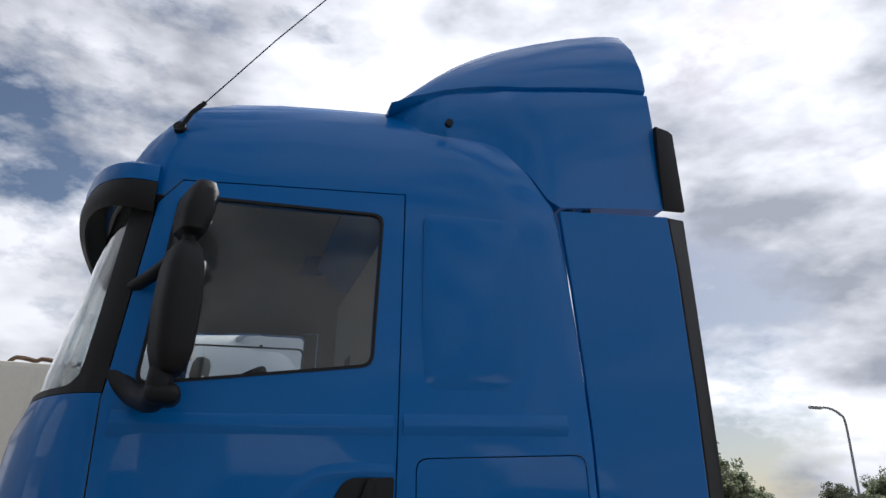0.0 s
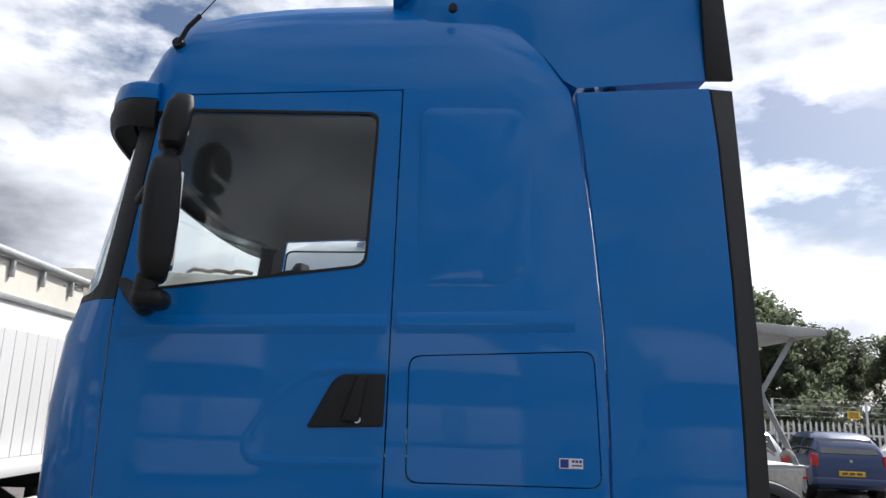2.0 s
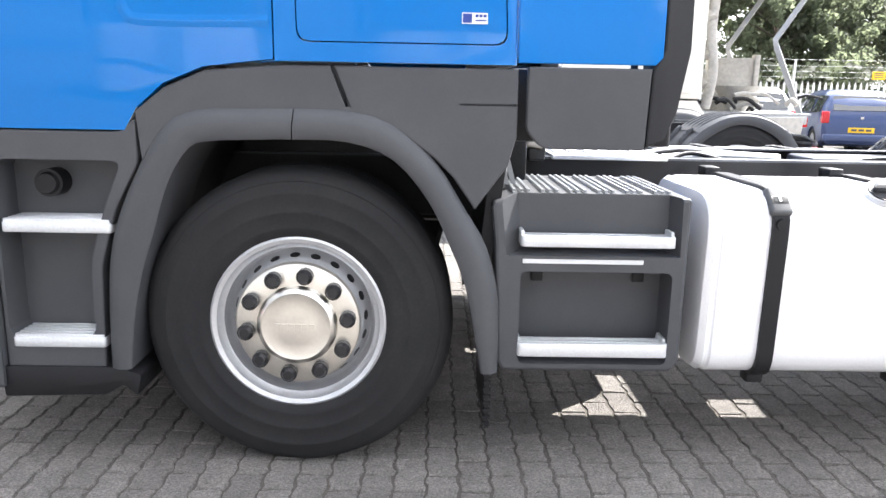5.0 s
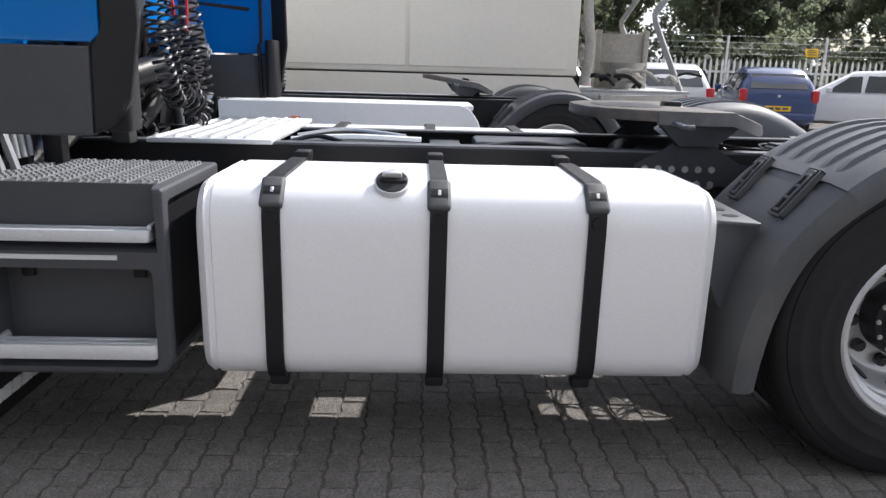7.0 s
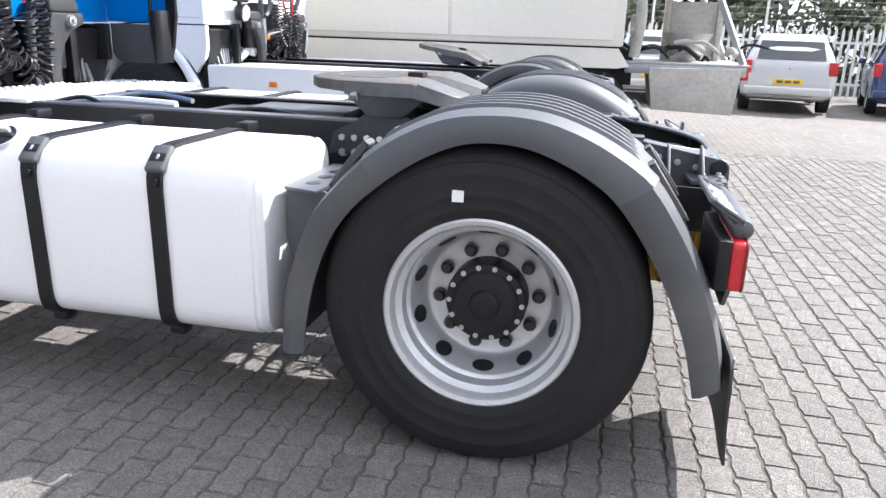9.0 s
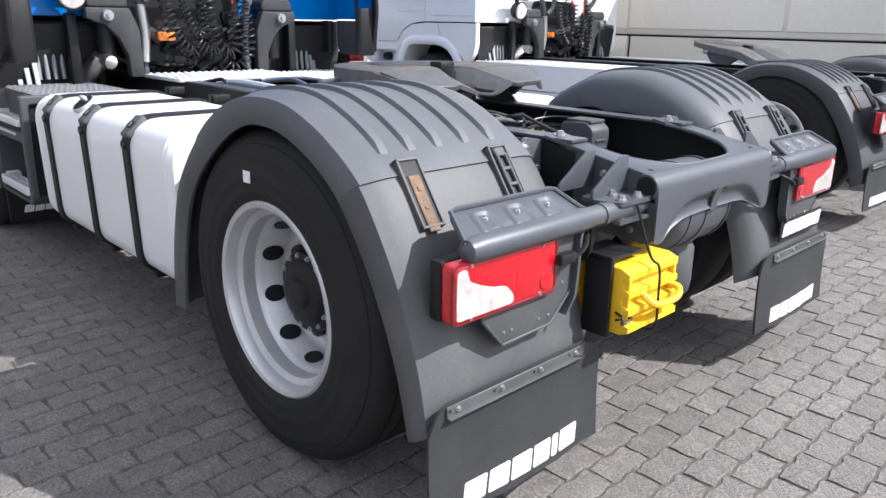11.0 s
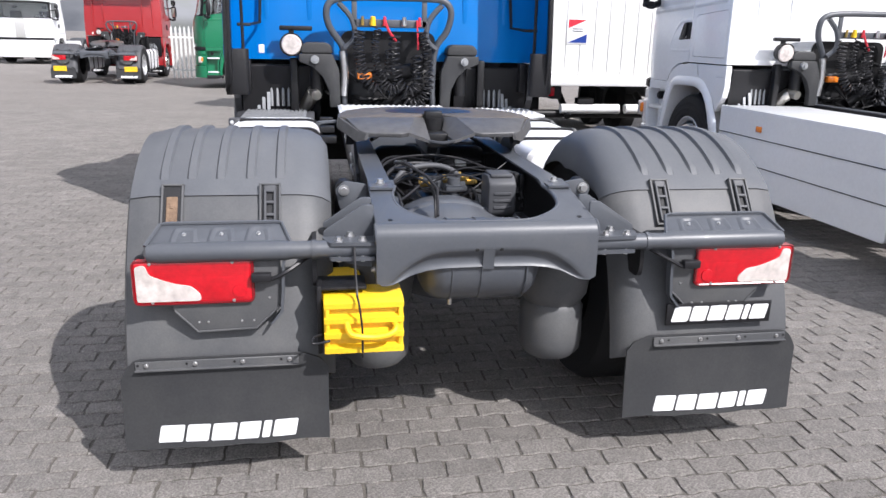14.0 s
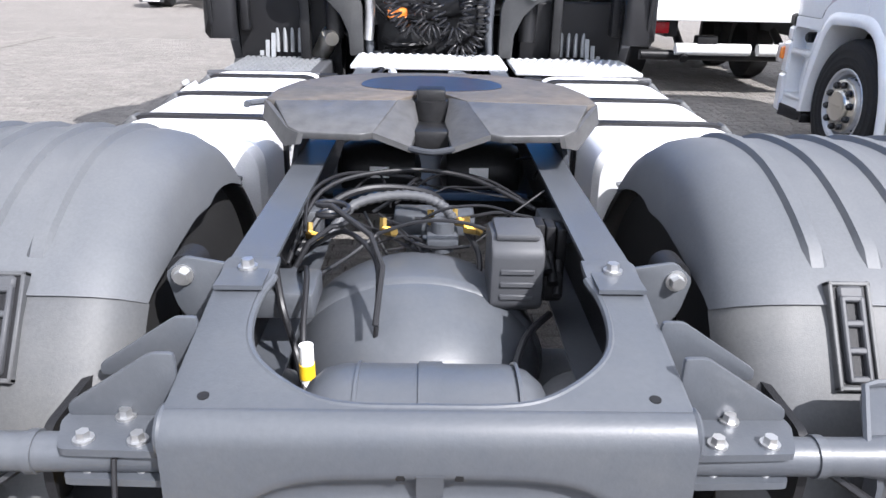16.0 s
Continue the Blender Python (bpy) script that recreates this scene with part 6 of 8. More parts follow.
def rear_gear(th):
    """Axle, air springs, tanks, valves, cables and chocks inside and under the rear frame."""
    G = new("rear_axle")
    G.parent = th
    bm = bmesh.new()
    cyl(bm, (3.70, -0.85, 0.525), (3.70, 0.85, 0.525), 0.075, 0.075, 20)
    bmesh.ops.create_uvsphere(bm, u_segments=32, v_segments=18, radius=0.295, matrix=Matrix.Translation((3.80, -0.03, 0.66)) @ Matrix.Diagonal((1.12, 1.0, 0.74, 1)))
    cyl(bm, (3.78, -0.02, 0.55), (3.40, -0.02, 0.66), 0.20, 0.11, 24)
    cyl(bm, (3.40, -0.02, 0.66), (2.0, 0.0, 0.72), 0.06, 0.06, 14)
    part("axle_housing", bm, M_FRAME, G)
    bm = bmesh.new()
    rings = []
    for x, r in ((3.846, 0.292), (3.852, 0.298), (3.872, 0.294), (3.878, 0.286)):
        rings.append([(x, -0.03 + r * math.cos(a), 0.66 + 0.74 * r * math.sin(a)) for a in np.linspace(0, 2 * math.pi, 49)[:-1]])
    loft(bm, rings, False)
    part("casing_rim", bm, M_FRAME, G)
    for s in (-1, 1):
        bm = bmesh.new()
        prof = [(0.05, 0.285), (0.10, 0.29), (0.125, 0.32), (0.13, 0.36), (0.128, 0.50), (0.115, 0.52), (0.14, 0.56), (0.15, 0.64), (0.14, 0.72), (0.10, 0.745)]
        rings = [[(4.12 + r * math.cos(a), s * 0.36 + r * math.sin(a), z) for a in np.linspace(0, 2 * math.pi, 25)[:-1]] for r, z in prof]
        loft(bm, rings)
        part("air_spring", bm, M_GUARD, G, "dusty grey rubber air spring")
        bm = bmesh.new()
        prism(bm, rounded([(s * 0.388, 0.99), (s * 0.475, 1.005), (s * 0.512, 0.97), (s * 0.495, 0.90), (s * 0.43, 0.80), (s * 0.388, 0.79)], 0.012, 3), 4.050, 4.062, "x", 0.002)
        br = part("damper_bracket", bm, M_FRAME, G)
        put("bolt", BOLT_MESH, br, (4.062, s * 0.478, 0.968), (1, 0, 0), 1.5)
        put("bolt", BOLT_MESH, br, (4.062, s * 0.41, 0.90), (1, 0, 0), 1.0)
        put("bolt", BOLT_MESH, br, (4.062, s * 0.41, 0.84), (1, 0, 0), 1.0)
        bm = bmesh.new()
        cyl(bm, (3.985, s * 0.478, 0.968), (4.05, s * 0.478, 0.968), 0.034, 0.034, 20)
        cyl(bm, (4.01, s * 0.478, 0.95), (3.92, s * 0.50, 0.60), 0.03, 0.036, 16)
        d = part("damper", bm, M_BLACK, G)
    bm = bmesh.new()
    c = (4.33, 0.012, 0.766)
    prof = [(0.03, -0.222), (0.08, -0.214), (0.115, -0.196), (0.136, -0.172), (0.145, -0.14), (0.146, -0.12), (0.146, 0.12), (0.145, 0.14), (0.136, 0.172), (0.115, 0.196), (0.08, 0.214), (0.03, 0.222)]
    rings = lathe(bm, [(r, y - 0.02) for r, y in prof], c, 40)
    disc(bm, rings[0][::-1]); disc(bm, rings[-1])
    t = part("air_tank", bm, M_FRAME, th, "grey steel air tank")
    for y0, y1 in ((-0.032, 0.008), (-0.135, -0.129), (0.129, 0.135)):
        bm = bmesh.new()
        lathe(bm, [(0.145, y0), (0.1495, y0), (0.1495, y1), (0.145, y1)], c, 40)
        part("tank_band", bm, M_FRAME, t)
    bm = bmesh.new()
    cyl(bm, (4.36, -0.11, 0.600), (4.36, -0.11, 0.63), 0.008)
    part("drain_valve", bm, M_BRIGHT, t)
    # electronic valve block and dark tanks under the coupling
    bm = bmesh.new()
    prism(bm, rounded([(3.74, 0.80), (3.74, 0.975), (3.86, 0.985), (3.90, 0.955), (3.90, 0.825), (3.86, 0.80)], 0.016), 0.130, 0.250, bevel=0.012)
    v = part("valve_block", bm, M_GREY, th, "grey electronic valve block")
    for z in (0.845, 0.875, 0.905):
        bm = bmesh.new()
        box(bm, 3.895, 3.905, 0.152, 0.227, z, z + 0.012, 0.002, 1)
        part("cover_rib", bm, M_GREY, v)
    bm = bmesh.new()
    box(bm, 3.76, 3.88, 0.142, 0.237, 0.975, 0.990, 0.005)
    part("cover_cap", bm, M_GREY, v)
    bm = bmesh.new()
    for k in range(3):
        box(bm, 3.74, 3.80, 0.238 + k * 0.026, 0.260 + k * 0.026, 0.89, 0.985 - k * 0.006, 0.004)
        cyl(bm, (3.80, 0.248 + k * 0.024, 0.935 - k * 0.02), (3.87, 0.262 + k * 0.012, 0.90 - k * 0.03), 0.013, 0.011, 10)
    box(bm, 3.72, 3.86, 0.238, 0.30, 0.82, 0.885, 0.01)
    part("connector", bm, M_BLACK, v)
    bm = bmesh.new()
    for y0, y1 in ((-0.30, -0.03), (0.03, 0.30)):
        rings = lathe(bm, [(0.02, y0), (0.08, y0 + 0.02), (0.095, y0 + 0.05), (0.095, y1 - 0.05), (0.08, y1 - 0.02), (0.02, y1)], (3.05, 0, 0.90), 24)
    box(bm, 3.12, 3.15, -0.37, 0.37, 0.78, 0.84, 0.006)
    part("front_air_tank", bm, M_DARK, th, "black air tanks with white labels")
    for y in (-0.16, 0.15):
        bm = bmesh.new()
        box(bm, 3.145, 3.148, y - 0.03, y + 0.03, 0.90, 0.935)
        part("tank_label", bm, M_MARK, th)
    bm = bmesh.new()
    box(bm, 3.16, 3.20, -0.30, 0.30, 0.845, 0.87, 0.004)
    part("blue_cross_tie", bm, material("blue_grey_paint", (0.03, 0.06, 0.12), 0.4, 0, 0.1, 60), th)
    for b in ((3.40, 3.50, -0.10, 0.12, 0.84, 0.90), (3.52, 3.60, -0.37, -0.28, 0.86, 0.94), (3.50, 3.60, 0.28, 0.37, 0.86, 0.93), (3.86, 4.0, -0.37, -0.24, 0.84, 0.90)):
        bm = bmesh.new()
        box(bm, *b, 0.01)
        part("valve", bm, M_FRAME, th)
    bm = bmesh.new()
    cyl(bm, (3.62, 0.03, 0.85), (3.62, 0.03, 0.93), 0.03)
    box(bm, 3.58, 3.66, -0.01, 0.07, 0.87, 0.90, 0.006)
    part("valve", bm, M_FRAME, th)
    bm = bmesh.new()
    for x, y, z in ((3.62, -0.12, 0.90), (3.60, 0.06, 0.92), (3.63, 0.09, 0.91), (3.66, -0.30, 0.90), (3.55, 0.0, 0.90)):
        cyl(bm, (x, y, z), (x + 0.04, y + 0.03, z + 0.01), 0.012, 0.012, 6)
        cyl(bm, (x, y, z), (x - 0.01, y, z + 0.03), 0.010, 0.010, 6)
    part("fitting", bm, M_BRASS, th, "brass pipe fittings")
    for pts, r in (([(3.70, -0.33, 0.86), (3.58, -0.26, 0.95), (3.50, -0.15, 0.975), (3.50, 0.0, 0.96), (3.60, 0.06, 0.92)], 0.016),
                   ([(3.75, -0.34, 0.86), (3.55, -0.28, 0.98), (3.42, -0.10, 1.0), (3.40, 0.10, 0.98), (3.50, 0.28, 0.92)], 0.010),
                   ([(3.80, -0.30, 0.90), (3.82, -0.20, 0.97), (3.92, -0.12, 0.95), (4.0, -0.11, 0.86), (4.02, -0.12, 0.75)], 0.009),
                   ([(3.72, -0.30, 0.93), (3.60, -0.30, 0.99), (3.45, -0.22, 1.0), (3.38, -0.05, 0.97)], 0.008),
                   ([(3.40, -0.10, 0.90), (3.35, 0.02, 0.97), (3.36, 0.16, 0.96), (3.45, 0.30, 0.90)], 0.007),
                   ([(3.88, 0.27, 0.80), (4.0, 0.20, 0.80), (4.1, 0.16, 0.74), (4.18, 0.10, 0.66)], 0.014),
                   ([(3.85, -0.30, 0.88), (3.95, -0.26, 0.93), (4.08, -0.25, 0.86), (4.16, -0.24, 0.76)], 0.010),
                   ([(3.84, -0.33, 0.90), (3.92, -0.33, 0.95), (4.02, -0.30, 0.88), (4.05, -0.27, 0.78), (4.20, -0.22, 0.70)], 0.012),
                   ([(3.62, 0.09, 0.90), (3.70, 0.12, 0.86), (3.80, 0.11, 0.76)], 0.012),
                   ([(3.30, 0.30, 0.95), (3.20, 0.33, 0.98), (3.10, 0.25, 0.95), (3.12, 0.10, 0.93)], 0.008),
                   ([(3.62, -0.12, 0.90), (3.70, -0.20, 0.86), (3.80, -0.28, 0.84)], 0.010)):
        bm = bmesh.new()
        tube(bm, pts, r * 0.62, 8, 6)
        part("cable", bm, M_COIL, th, "black rubber cable")
    bm = bmesh.new()
    path = finer([(3.66, -0.25, 0.90), (3.60, -0.20, 0.955), (3.575, -0.12, 0.975), (3.57, -0.03, 0.975), (3.585, 0.03, 0.955), (3.61, 0.06, 0.925)], 8)
    rings = []
    for k, p in enumerate(path):
        r = 0.0145 if k % 2 else 0.0115
        d = (Vector(path[min(k + 1, len(path) - 1)]) - Vector(path[max(k - 1, 0)])).normalized()
        a = d.cross(Vector((0, 0, 1))).normalized()
        b = d.cross(a)
        rings.append([Vector(p) + r * (math.cos(f) * a + math.sin(f) * b) for f in np.linspace(0, 2 * math.pi, 11)[:-1]])
    loft(bm, rings)
    part("corrugated_hose", bm, M_GREY, th, "grey corrugated hose")
    bm = bmesh.new()
    ring = [(3.80 + 0.03 * math.cos(a), -0.22 + 0.035 * math.sin(a), 0.985 + 0.004 * a) for a in np.linspace(0, 4 * math.pi, 34)]
    tube(bm, [(3.86, -0.30, 0.90), (3.84, -0.27, 0.95)] + ring + [(3.88, -0.13, 0.985), (3.97, -0.10, 0.95), (4.06, -0.11, 0.86)], 0.0065, 8)
    part("cable_loop", bm, M_COIL, th, "looped black cable")
    rng = random.Random(21)
    for k in range(16):
        p = Vector((rng.uniform(3.30, 3.72), rng.uniform(-0.33, 0.05), rng.uniform(0.84, 0.95)))
        pts = [p]
        way = Vector((rng.uniform(-0.4, 0.4), rng.uniform(0.3, 1.0), rng.uniform(-0.2, 0.3)))
        for q in range(4):
            way = (way + Vector((rng.uniform(-0.6, 0.6), rng.uniform(-0.4, 0.4), rng.uniform(-0.5, 0.4)))).normalized()
            p = p + way * rng.uniform(0.06, 0.13)
            p = Vector((min(max(p.x, 3.25), 3.85), min(max(p.y, -0.35), 0.35), min(max(p.z, 0.80), 0.985)))
            pts.append(p)
        bm = bmesh.new()
        tube(bm, pts, rng.uniform(0.0025, 0.005), 6, 5)
        part("cable", bm, M_COIL, th, "thin black cable")
    bm = bmesh.new()
    cyl(bm, (4.14, -0.235, 0.72), (4.14, -0.235, 0.86), 0.014)
    part("sensor", bm, M_MARK, th)
    bm = bmesh.new()
    cyl(bm, (4.14, -0.235, 0.79), (4.14, -0.235, 0.82), 0.0155)
    part("yellow_band", bm, M_YELLOW, th)


def chock(th, x0):
    """Yellow wheel chocks in a dark carrier, tied by a cord: stepped shelves in front, round cells at the side."""
    C = new("wheel_chock")
    C.parent = th
    y0, y1, z0, z1 = -0.566, -0.298, 0.497, 0.697
    bm = bmesh.new()
    o = [(x0 - 0.14, z0), (x0 - 0.006, z0)]
    for k in range(4):
        z = z0 + 0.012 + k * 0.052
        o += [(x0 + 0.022 - 0.003 * k, z), (x0 + 0.022 - 0.003 * k, z + 0.018), (x0 - 0.004, z + 0.026), (x0 - 0.006, z + 0.044)]
    o = o[:-1] + [(x0 - 0.02, z1), (x0 - 0.14, z1)]
    prism(bm, o, y0, y1, "y", 0.004, 2)
    block = part("block", bm, M_YELLOW, C, "bright yellow plastic chock")
    for y in (y0 + 0.012, y1 - 0.012):
        bm = bmesh.new()
        box(bm, x0 - 0.02, x0 + 0.012, y - 0.007, y + 0.007, z0 + 0.01, z1 - 0.02, 0.004, 2)
        part("web", bm, M_YELLOW, block)
    bm = bmesh.new()
    tube(bm, [(x0 + 0.005, -0.49, 0.615), (x0 + 0.045, -0.475, 0.585), (x0 + 0.05, -0.40, 0.575), (x0 + 0.05, -0.345, 0.585), (x0 + 0.035, -0.325, 0.60), (x0 + 0.005, -0.33, 0.605)], 0.011, 8, 4)
    part("grip", bm, M_YELLOW, block)
    bm = bmesh.new()
    box(bm, x0 - 0.335, x0 - 0.160, -0.565, -0.43, 0.485, 0.705, 0.01, 2)
    spare = part("spare_block", bm, M_YELLOW, C)
    for k in range(5):
        for q in range(3):
            bm = bmesh.new()
            x, z = x0 - 0.305 + q * 0.056, 0.512 + k * 0.042
            rings = lathe(bm, [(0.021, -0.004), (0.021, 0.022), (0.016, 0.022), (0.016, 0.002), (0.004, 0.0)], (0, 0, 0), 14)
            for v in bm.verts:
                v.co = Vector((x + v.co.x, -0.565 - v.co.y, z + v.co.z))
            part("cell", bm, M_YELLOW, spare)
    for pts, r in (([(x0 - 0.05, -0.46, 0.86), (x0 + 0.005, -0.455, 0.72), (x0 + 0.035, -0.45, 0.69), (x0 + 0.036, -0.44, 0.60), (x0 + 0.034, -0.44, 0.50), (x0 - 0.02, -0.44, 0.485)], 0.0042),
                   ([(x0 - 0.02, -0.57, 0.565), (x0 + 0.02, -0.60, 0.57), (x0 + 0.025, -0.602, 0.55), (x0 + 0.02, -0.55, 0.555), (x0 - 0.02, -0.57, 0.54)], 0.004)):
        bm = bmesh.new()
        tube(bm, pts, r, 6, 5)
        part("cord", bm, M_COIL, C)
    bm = bmesh.new()
    box(bm, x0 - 0.125, x0 - 0.035, -0.588, -0.571, 0.485, 0.73, 0.004)
    carrier = part("carrier", bm, M_BLACK, C)
    bm = bmesh.new()
    box(bm, x0 - 0.17, x0 - 0.04, -0.588, -0.42, 0.712, 0.724, 0.004)
    part("carrier_shelf", bm, M_BLACK, carrier)


FX, FZ, FR = 0.03, 0.508, 0.512      # front axle, its height, tyre radius
RX, RZ, RR = 3.70, 0.525, 0.526      # rear axle
truck = thing("tractor_unit", "blue two-axle tractor unit with grey wheel arches, parked on the pavers", "truck")
cab(truck, M_BLUE)
cab_trim(truck, M_BLUE)
cab_inside(truck)
front_end(truck, M_GREY)
chassis(truck)
for s in (-1, 1):
    front_arch(truck, s)
    w, rim = wheel(truck, FX, s * 1.185, FZ, FR, s, True)
    dress_wheel(w, rim, s, True, FR)
    w, rim = wheel(truck, RX, s * 1.20, RZ, RR, s, False, 0.298)
    dress_wheel(w, rim, s, False, RR)
    mudguard(truck, s, RX, RZ, M_GUARD)
    tail(truck, s, 4.44, M_FRAME)
    step_box(truck, s)
    bm = bmesh.new()
    o = rounded([(3.0, s * 0.62), (3.0, s * 1.08), (3.13, s * 1.12), (3.15, s * 0.62)], 0.015, 3)
    prism(bm, o, 0.845, 0.858, "z", 0.004)
    arm = part("guard_bracket", bm, M_FRAME, truck, "grey pressed mudguard bracket")
    for k in range(3):
        # dark disc laid on the bracket, with the hole's shade as its colour
        bm = bmesh.new()
        cyl(bm, (3.075, s * (0.78 + 0.11 * k), 0.8575), (3.075, s * (0.78 + 0.11 * k), 0.8595), 0.026, n=16)
        part("hole", bm, M_DARK, arm)
    bm = bmesh.new()
    prism(bm, rounded([(3.0, 0.845), (3.0, 0.66), (3.05, 0.55), (3.09, 0.56), (3.15, 0.72), (3.15, 0.845)], 0.02, 3), s * 1.045, s * 1.06)
    part("bracket_web", bm, M_FRAME, arm)
bm = bmesh.new()
box(bm, RX - 0.095, RX - 0.06, -1.226, -1.222, 0.885, 0.92)
part("tyre_label", bm, M_MARK, truck, "small paper tyre label")
fuel_tank(truck, 1.365, 2.975, -1, (1.60, 2.105, 2.59), 1.96)
fuel_tank(truck, 1.365, 2.975, 1, (1.60, 2.105, 2.59))
fifth_wheel(truck, 3.185, 1.165)
catwalk(truck, 0.97, 1.46, -0.42, 0.40, 1.012)
catwalk(truck, 0.87, 1.40, 0.45, 1.13, 0.985)
for pts, r, mat in (([(1.50, -0.20, 0.985), (1.75, -0.18, 1.0), (2.05, -0.16, 0.99)], 0.022, M_TREAD), ([(1.48, 0.10, 0.98), (1.70, 0.16, 1.005), (1.98, 0.10, 0.985)], 0.014, M_BRIGHT),
                    ([(1.50, -0.30, 0.99), (1.62, -0.24, 1.015), (1.78, -0.30, 0.98)], 0.010, M_COIL), ([(2.28, -0.28, 0.985), (2.5, -0.2, 1.0), (2.75, -0.28, 0.985)], 0.012, M_COIL)):
    bm = bmesh.new()
    tube(bm, pts, r, 8, 5)
    part("pipe", bm, mat, truck)
bm = bmesh.new()
box(bm, 2.30, 2.82, 0.02, 0.30, 0.90, 0.985, 0.02)
part("gearbox_cover", bm, M_FRAME, truck)
cab_back(truck, M_BLUE)
rear_gear(truck)
chock(truck, 4.53)
bm = bmesh.new()
box(bm, 4.446, 4.453, 0.70, 1.125, 0.515, 0.60, 0.002)
pl = part("name_plate", bm, M_BLACK, truck, "black plate with white lettering")
bm = bmesh.new()
mark(bm, 0.715, 1.105, 0.530, 0.588, 4.453)
part("lettering", bm, M_MARK, pl)

# ---- other trucks ----
def plain_tractor(label, paint):
    """A parked two-axle tractor unit like the first, plainer."""
    th = thing("tractor_unit", label, "truck", "parked tractor units")
    cab(th, paint)
    cab_trim(th, paint, False)
    cab_inside(th)
    front_end(th, paint)
    chassis(th, False)
    for s in (-1, 1):
        front_arch(th, s, True, paint)
        w, rim = wheel(th, FX, s * 1.185, FZ, FR, s, True)
        dress_wheel(w, rim, s, True, FR)
        w, rim = wheel(th, RX, s * 1.20, RZ, RR, s, False, 0.298)
        dress_wheel(w, rim, s, False, RR)
        mudguard(th, s, RX, RZ - 0.05, M_GREY)
        tail(th, s, 4.44, M_FRAME)
    fifth_wheel(th, 2.95, 1.17, 8)
    cab_back(th, paint)
    return th


def skirts(th, paint):
    for s in (-1, 1):
        bm = bmesh.new()
        prism(bm, rounded([(0.74, 0.24), (0.72, 0.98), (2.90, 0.98), (3.02, 0.80), (3.02, 0.24)], [0.04, 0.03, 0.1, 0.08, 0.04]), s * 1.20, s * 1.235, bevel=0.008)
        sk = part("side_skirt", bm, paint, th, "", 15)
        for z in (0.50, 0.74):
            # thin raised grey strip that paints a groove's shade on the flat skirt
            bm = bmesh.new()
            box(bm, 0.74, 3.0, min(s * 1.234, s * 1.239), max(s * 1.234, s * 1.239), z - 0.004, z + 0.004)
            part("groove", bm, M_GREY, sk)
        bm = bmesh.new()
        box(bm, 1.35, 1.43, min(s * 1.234, s * 1.245), max(s * 1.234, s * 1.245), 0.80, 0.85, 0.004)
        part("side_marker", bm, M_ORANGE, sk)
        bm = bmesh.new()
        box(bm, 0.75, 2.95, min(s * 0.45, s * 1.20), max(s * 0.45, s * 1.20), 0.93, 0.975, 0.01)
        part("deck_plate", bm, M_TREAD, th)


def repainted(base, label, old, paint):
    """The same tractor unit in another paint, with bare tanks."""
    th = tagged(copy_thing(base, Matrix()), label, "truck", "parked tractor units")
    done = {}
    for ob in th.children_recursive:
        if ob.type == "MESH" and old in list(ob.data.materials):
            if ob.data.name not in done:
                me = ob.data.copy()
                for k in range(len(me.materials)):
                    if me.materials[k] == old:
                        me.materials[k] = paint
                done[ob.data.name] = me
            ob.data = done[ob.data.name]
    for s in (-1, 1):
        fuel_tank(th, 1.365, 2.975, s, (1.60, 2.105, 2.59), 1.96)
    return th


M_GREEN = material("green_paint", (0.005, 0.16, 0.07), 0.32, 0, 0.05, 200, 0.1, 1.3, coat=0.5)
M_REDP = material("red_paint", (0.30, 0.012, 0.014), 0.32, 0, 0.05, 200, 0.1, 1.3, coat=0.5)
neighbour = plain_tractor("white tractor unit with full side skirts parked alongside", M_WHITE)
green = repainted(neighbour, "green tractor unit standing across the yard", M_WHITE, M_GREEN)
green.matrix_world = pose(-16.6, -2.75, 0, 0, 0, 90)
red = repainted(neighbour, "red tractor unit with white tanks seen from behind", M_WHITE, M_REDP)
red.matrix_world = pose(-21.2, -7.0, 0, 0, 0, 0)
for k in range(2):
    b = bmesh.new()
    box(b, 4.47, 4.475, 0.80 if k else -1.16, 1.16 if k else -0.80, 0.36, 0.50)
    part("number_board", b, M_YELLOW, red, "yellow reflective board")
skirts(neighbour, M_WHITE)
neighbour.matrix_world = pose(-0.43, 4.44, 0)
ahead = copy_thing(neighbour, pose(-8.95, 0.10, 0))
tagged(ahead, "white tractor unit parked ahead in the next row")
for x, y, r in ((-31, -13.5, 180), (-32, -17.2, 180), (-31, -21, 180)):
    tagged(copy_thing(neighbour, pose(x, y, 0, 0, 0, r)), "white tractor unit parked far across the yard")
for x, y in ((-3.6, -11.5), (0.6, -11.8), (5.5, -12.5)):
    tagged(copy_thing(neighbour, pose(x, y, 0, 0, 0, 262)), "white tractor unit in the opposite row")

# ---- box trailer ahead on the far side ----
M_BOXW = material("white_panel", (0.74, 0.74, 0.73), 0.5, 0, 0.03, 30, 0.2, 0.9, 0.02, 60, stain_color=(0.62, 0.62, 0.60))
M_BEIGE = material("cream_panel", (0.79, 0.755, 0.67), 0.5, 0, 0.03, 20, 0.2, 0.8, 0.02, 50, stain_color=(0.72, 0.685, 0.60))
M_GALV = material("galvanised", (0.42, 0.43, 0.43), 0.5, 0.6, 0.12, 30, 0.3, 3)
M_CONC = material("cement_dust", (0.47, 0.45, 0.41), 0.85, 0, 0.15, 20, 0.4, 4, 0.2, 60)
box_trailer = thing("box_trailer", "white box trailer with tail lift and red rear lamps", "trailer")
BX, BY0, BY1 = -3.75, 2.45, 5.0
bm = bmesh.new()
box(bm, BX - 8.0, BX, BY0, BY1, 1.0, 2.55, 0.02)
part("body", bm, M_BOXW, box_trailer)
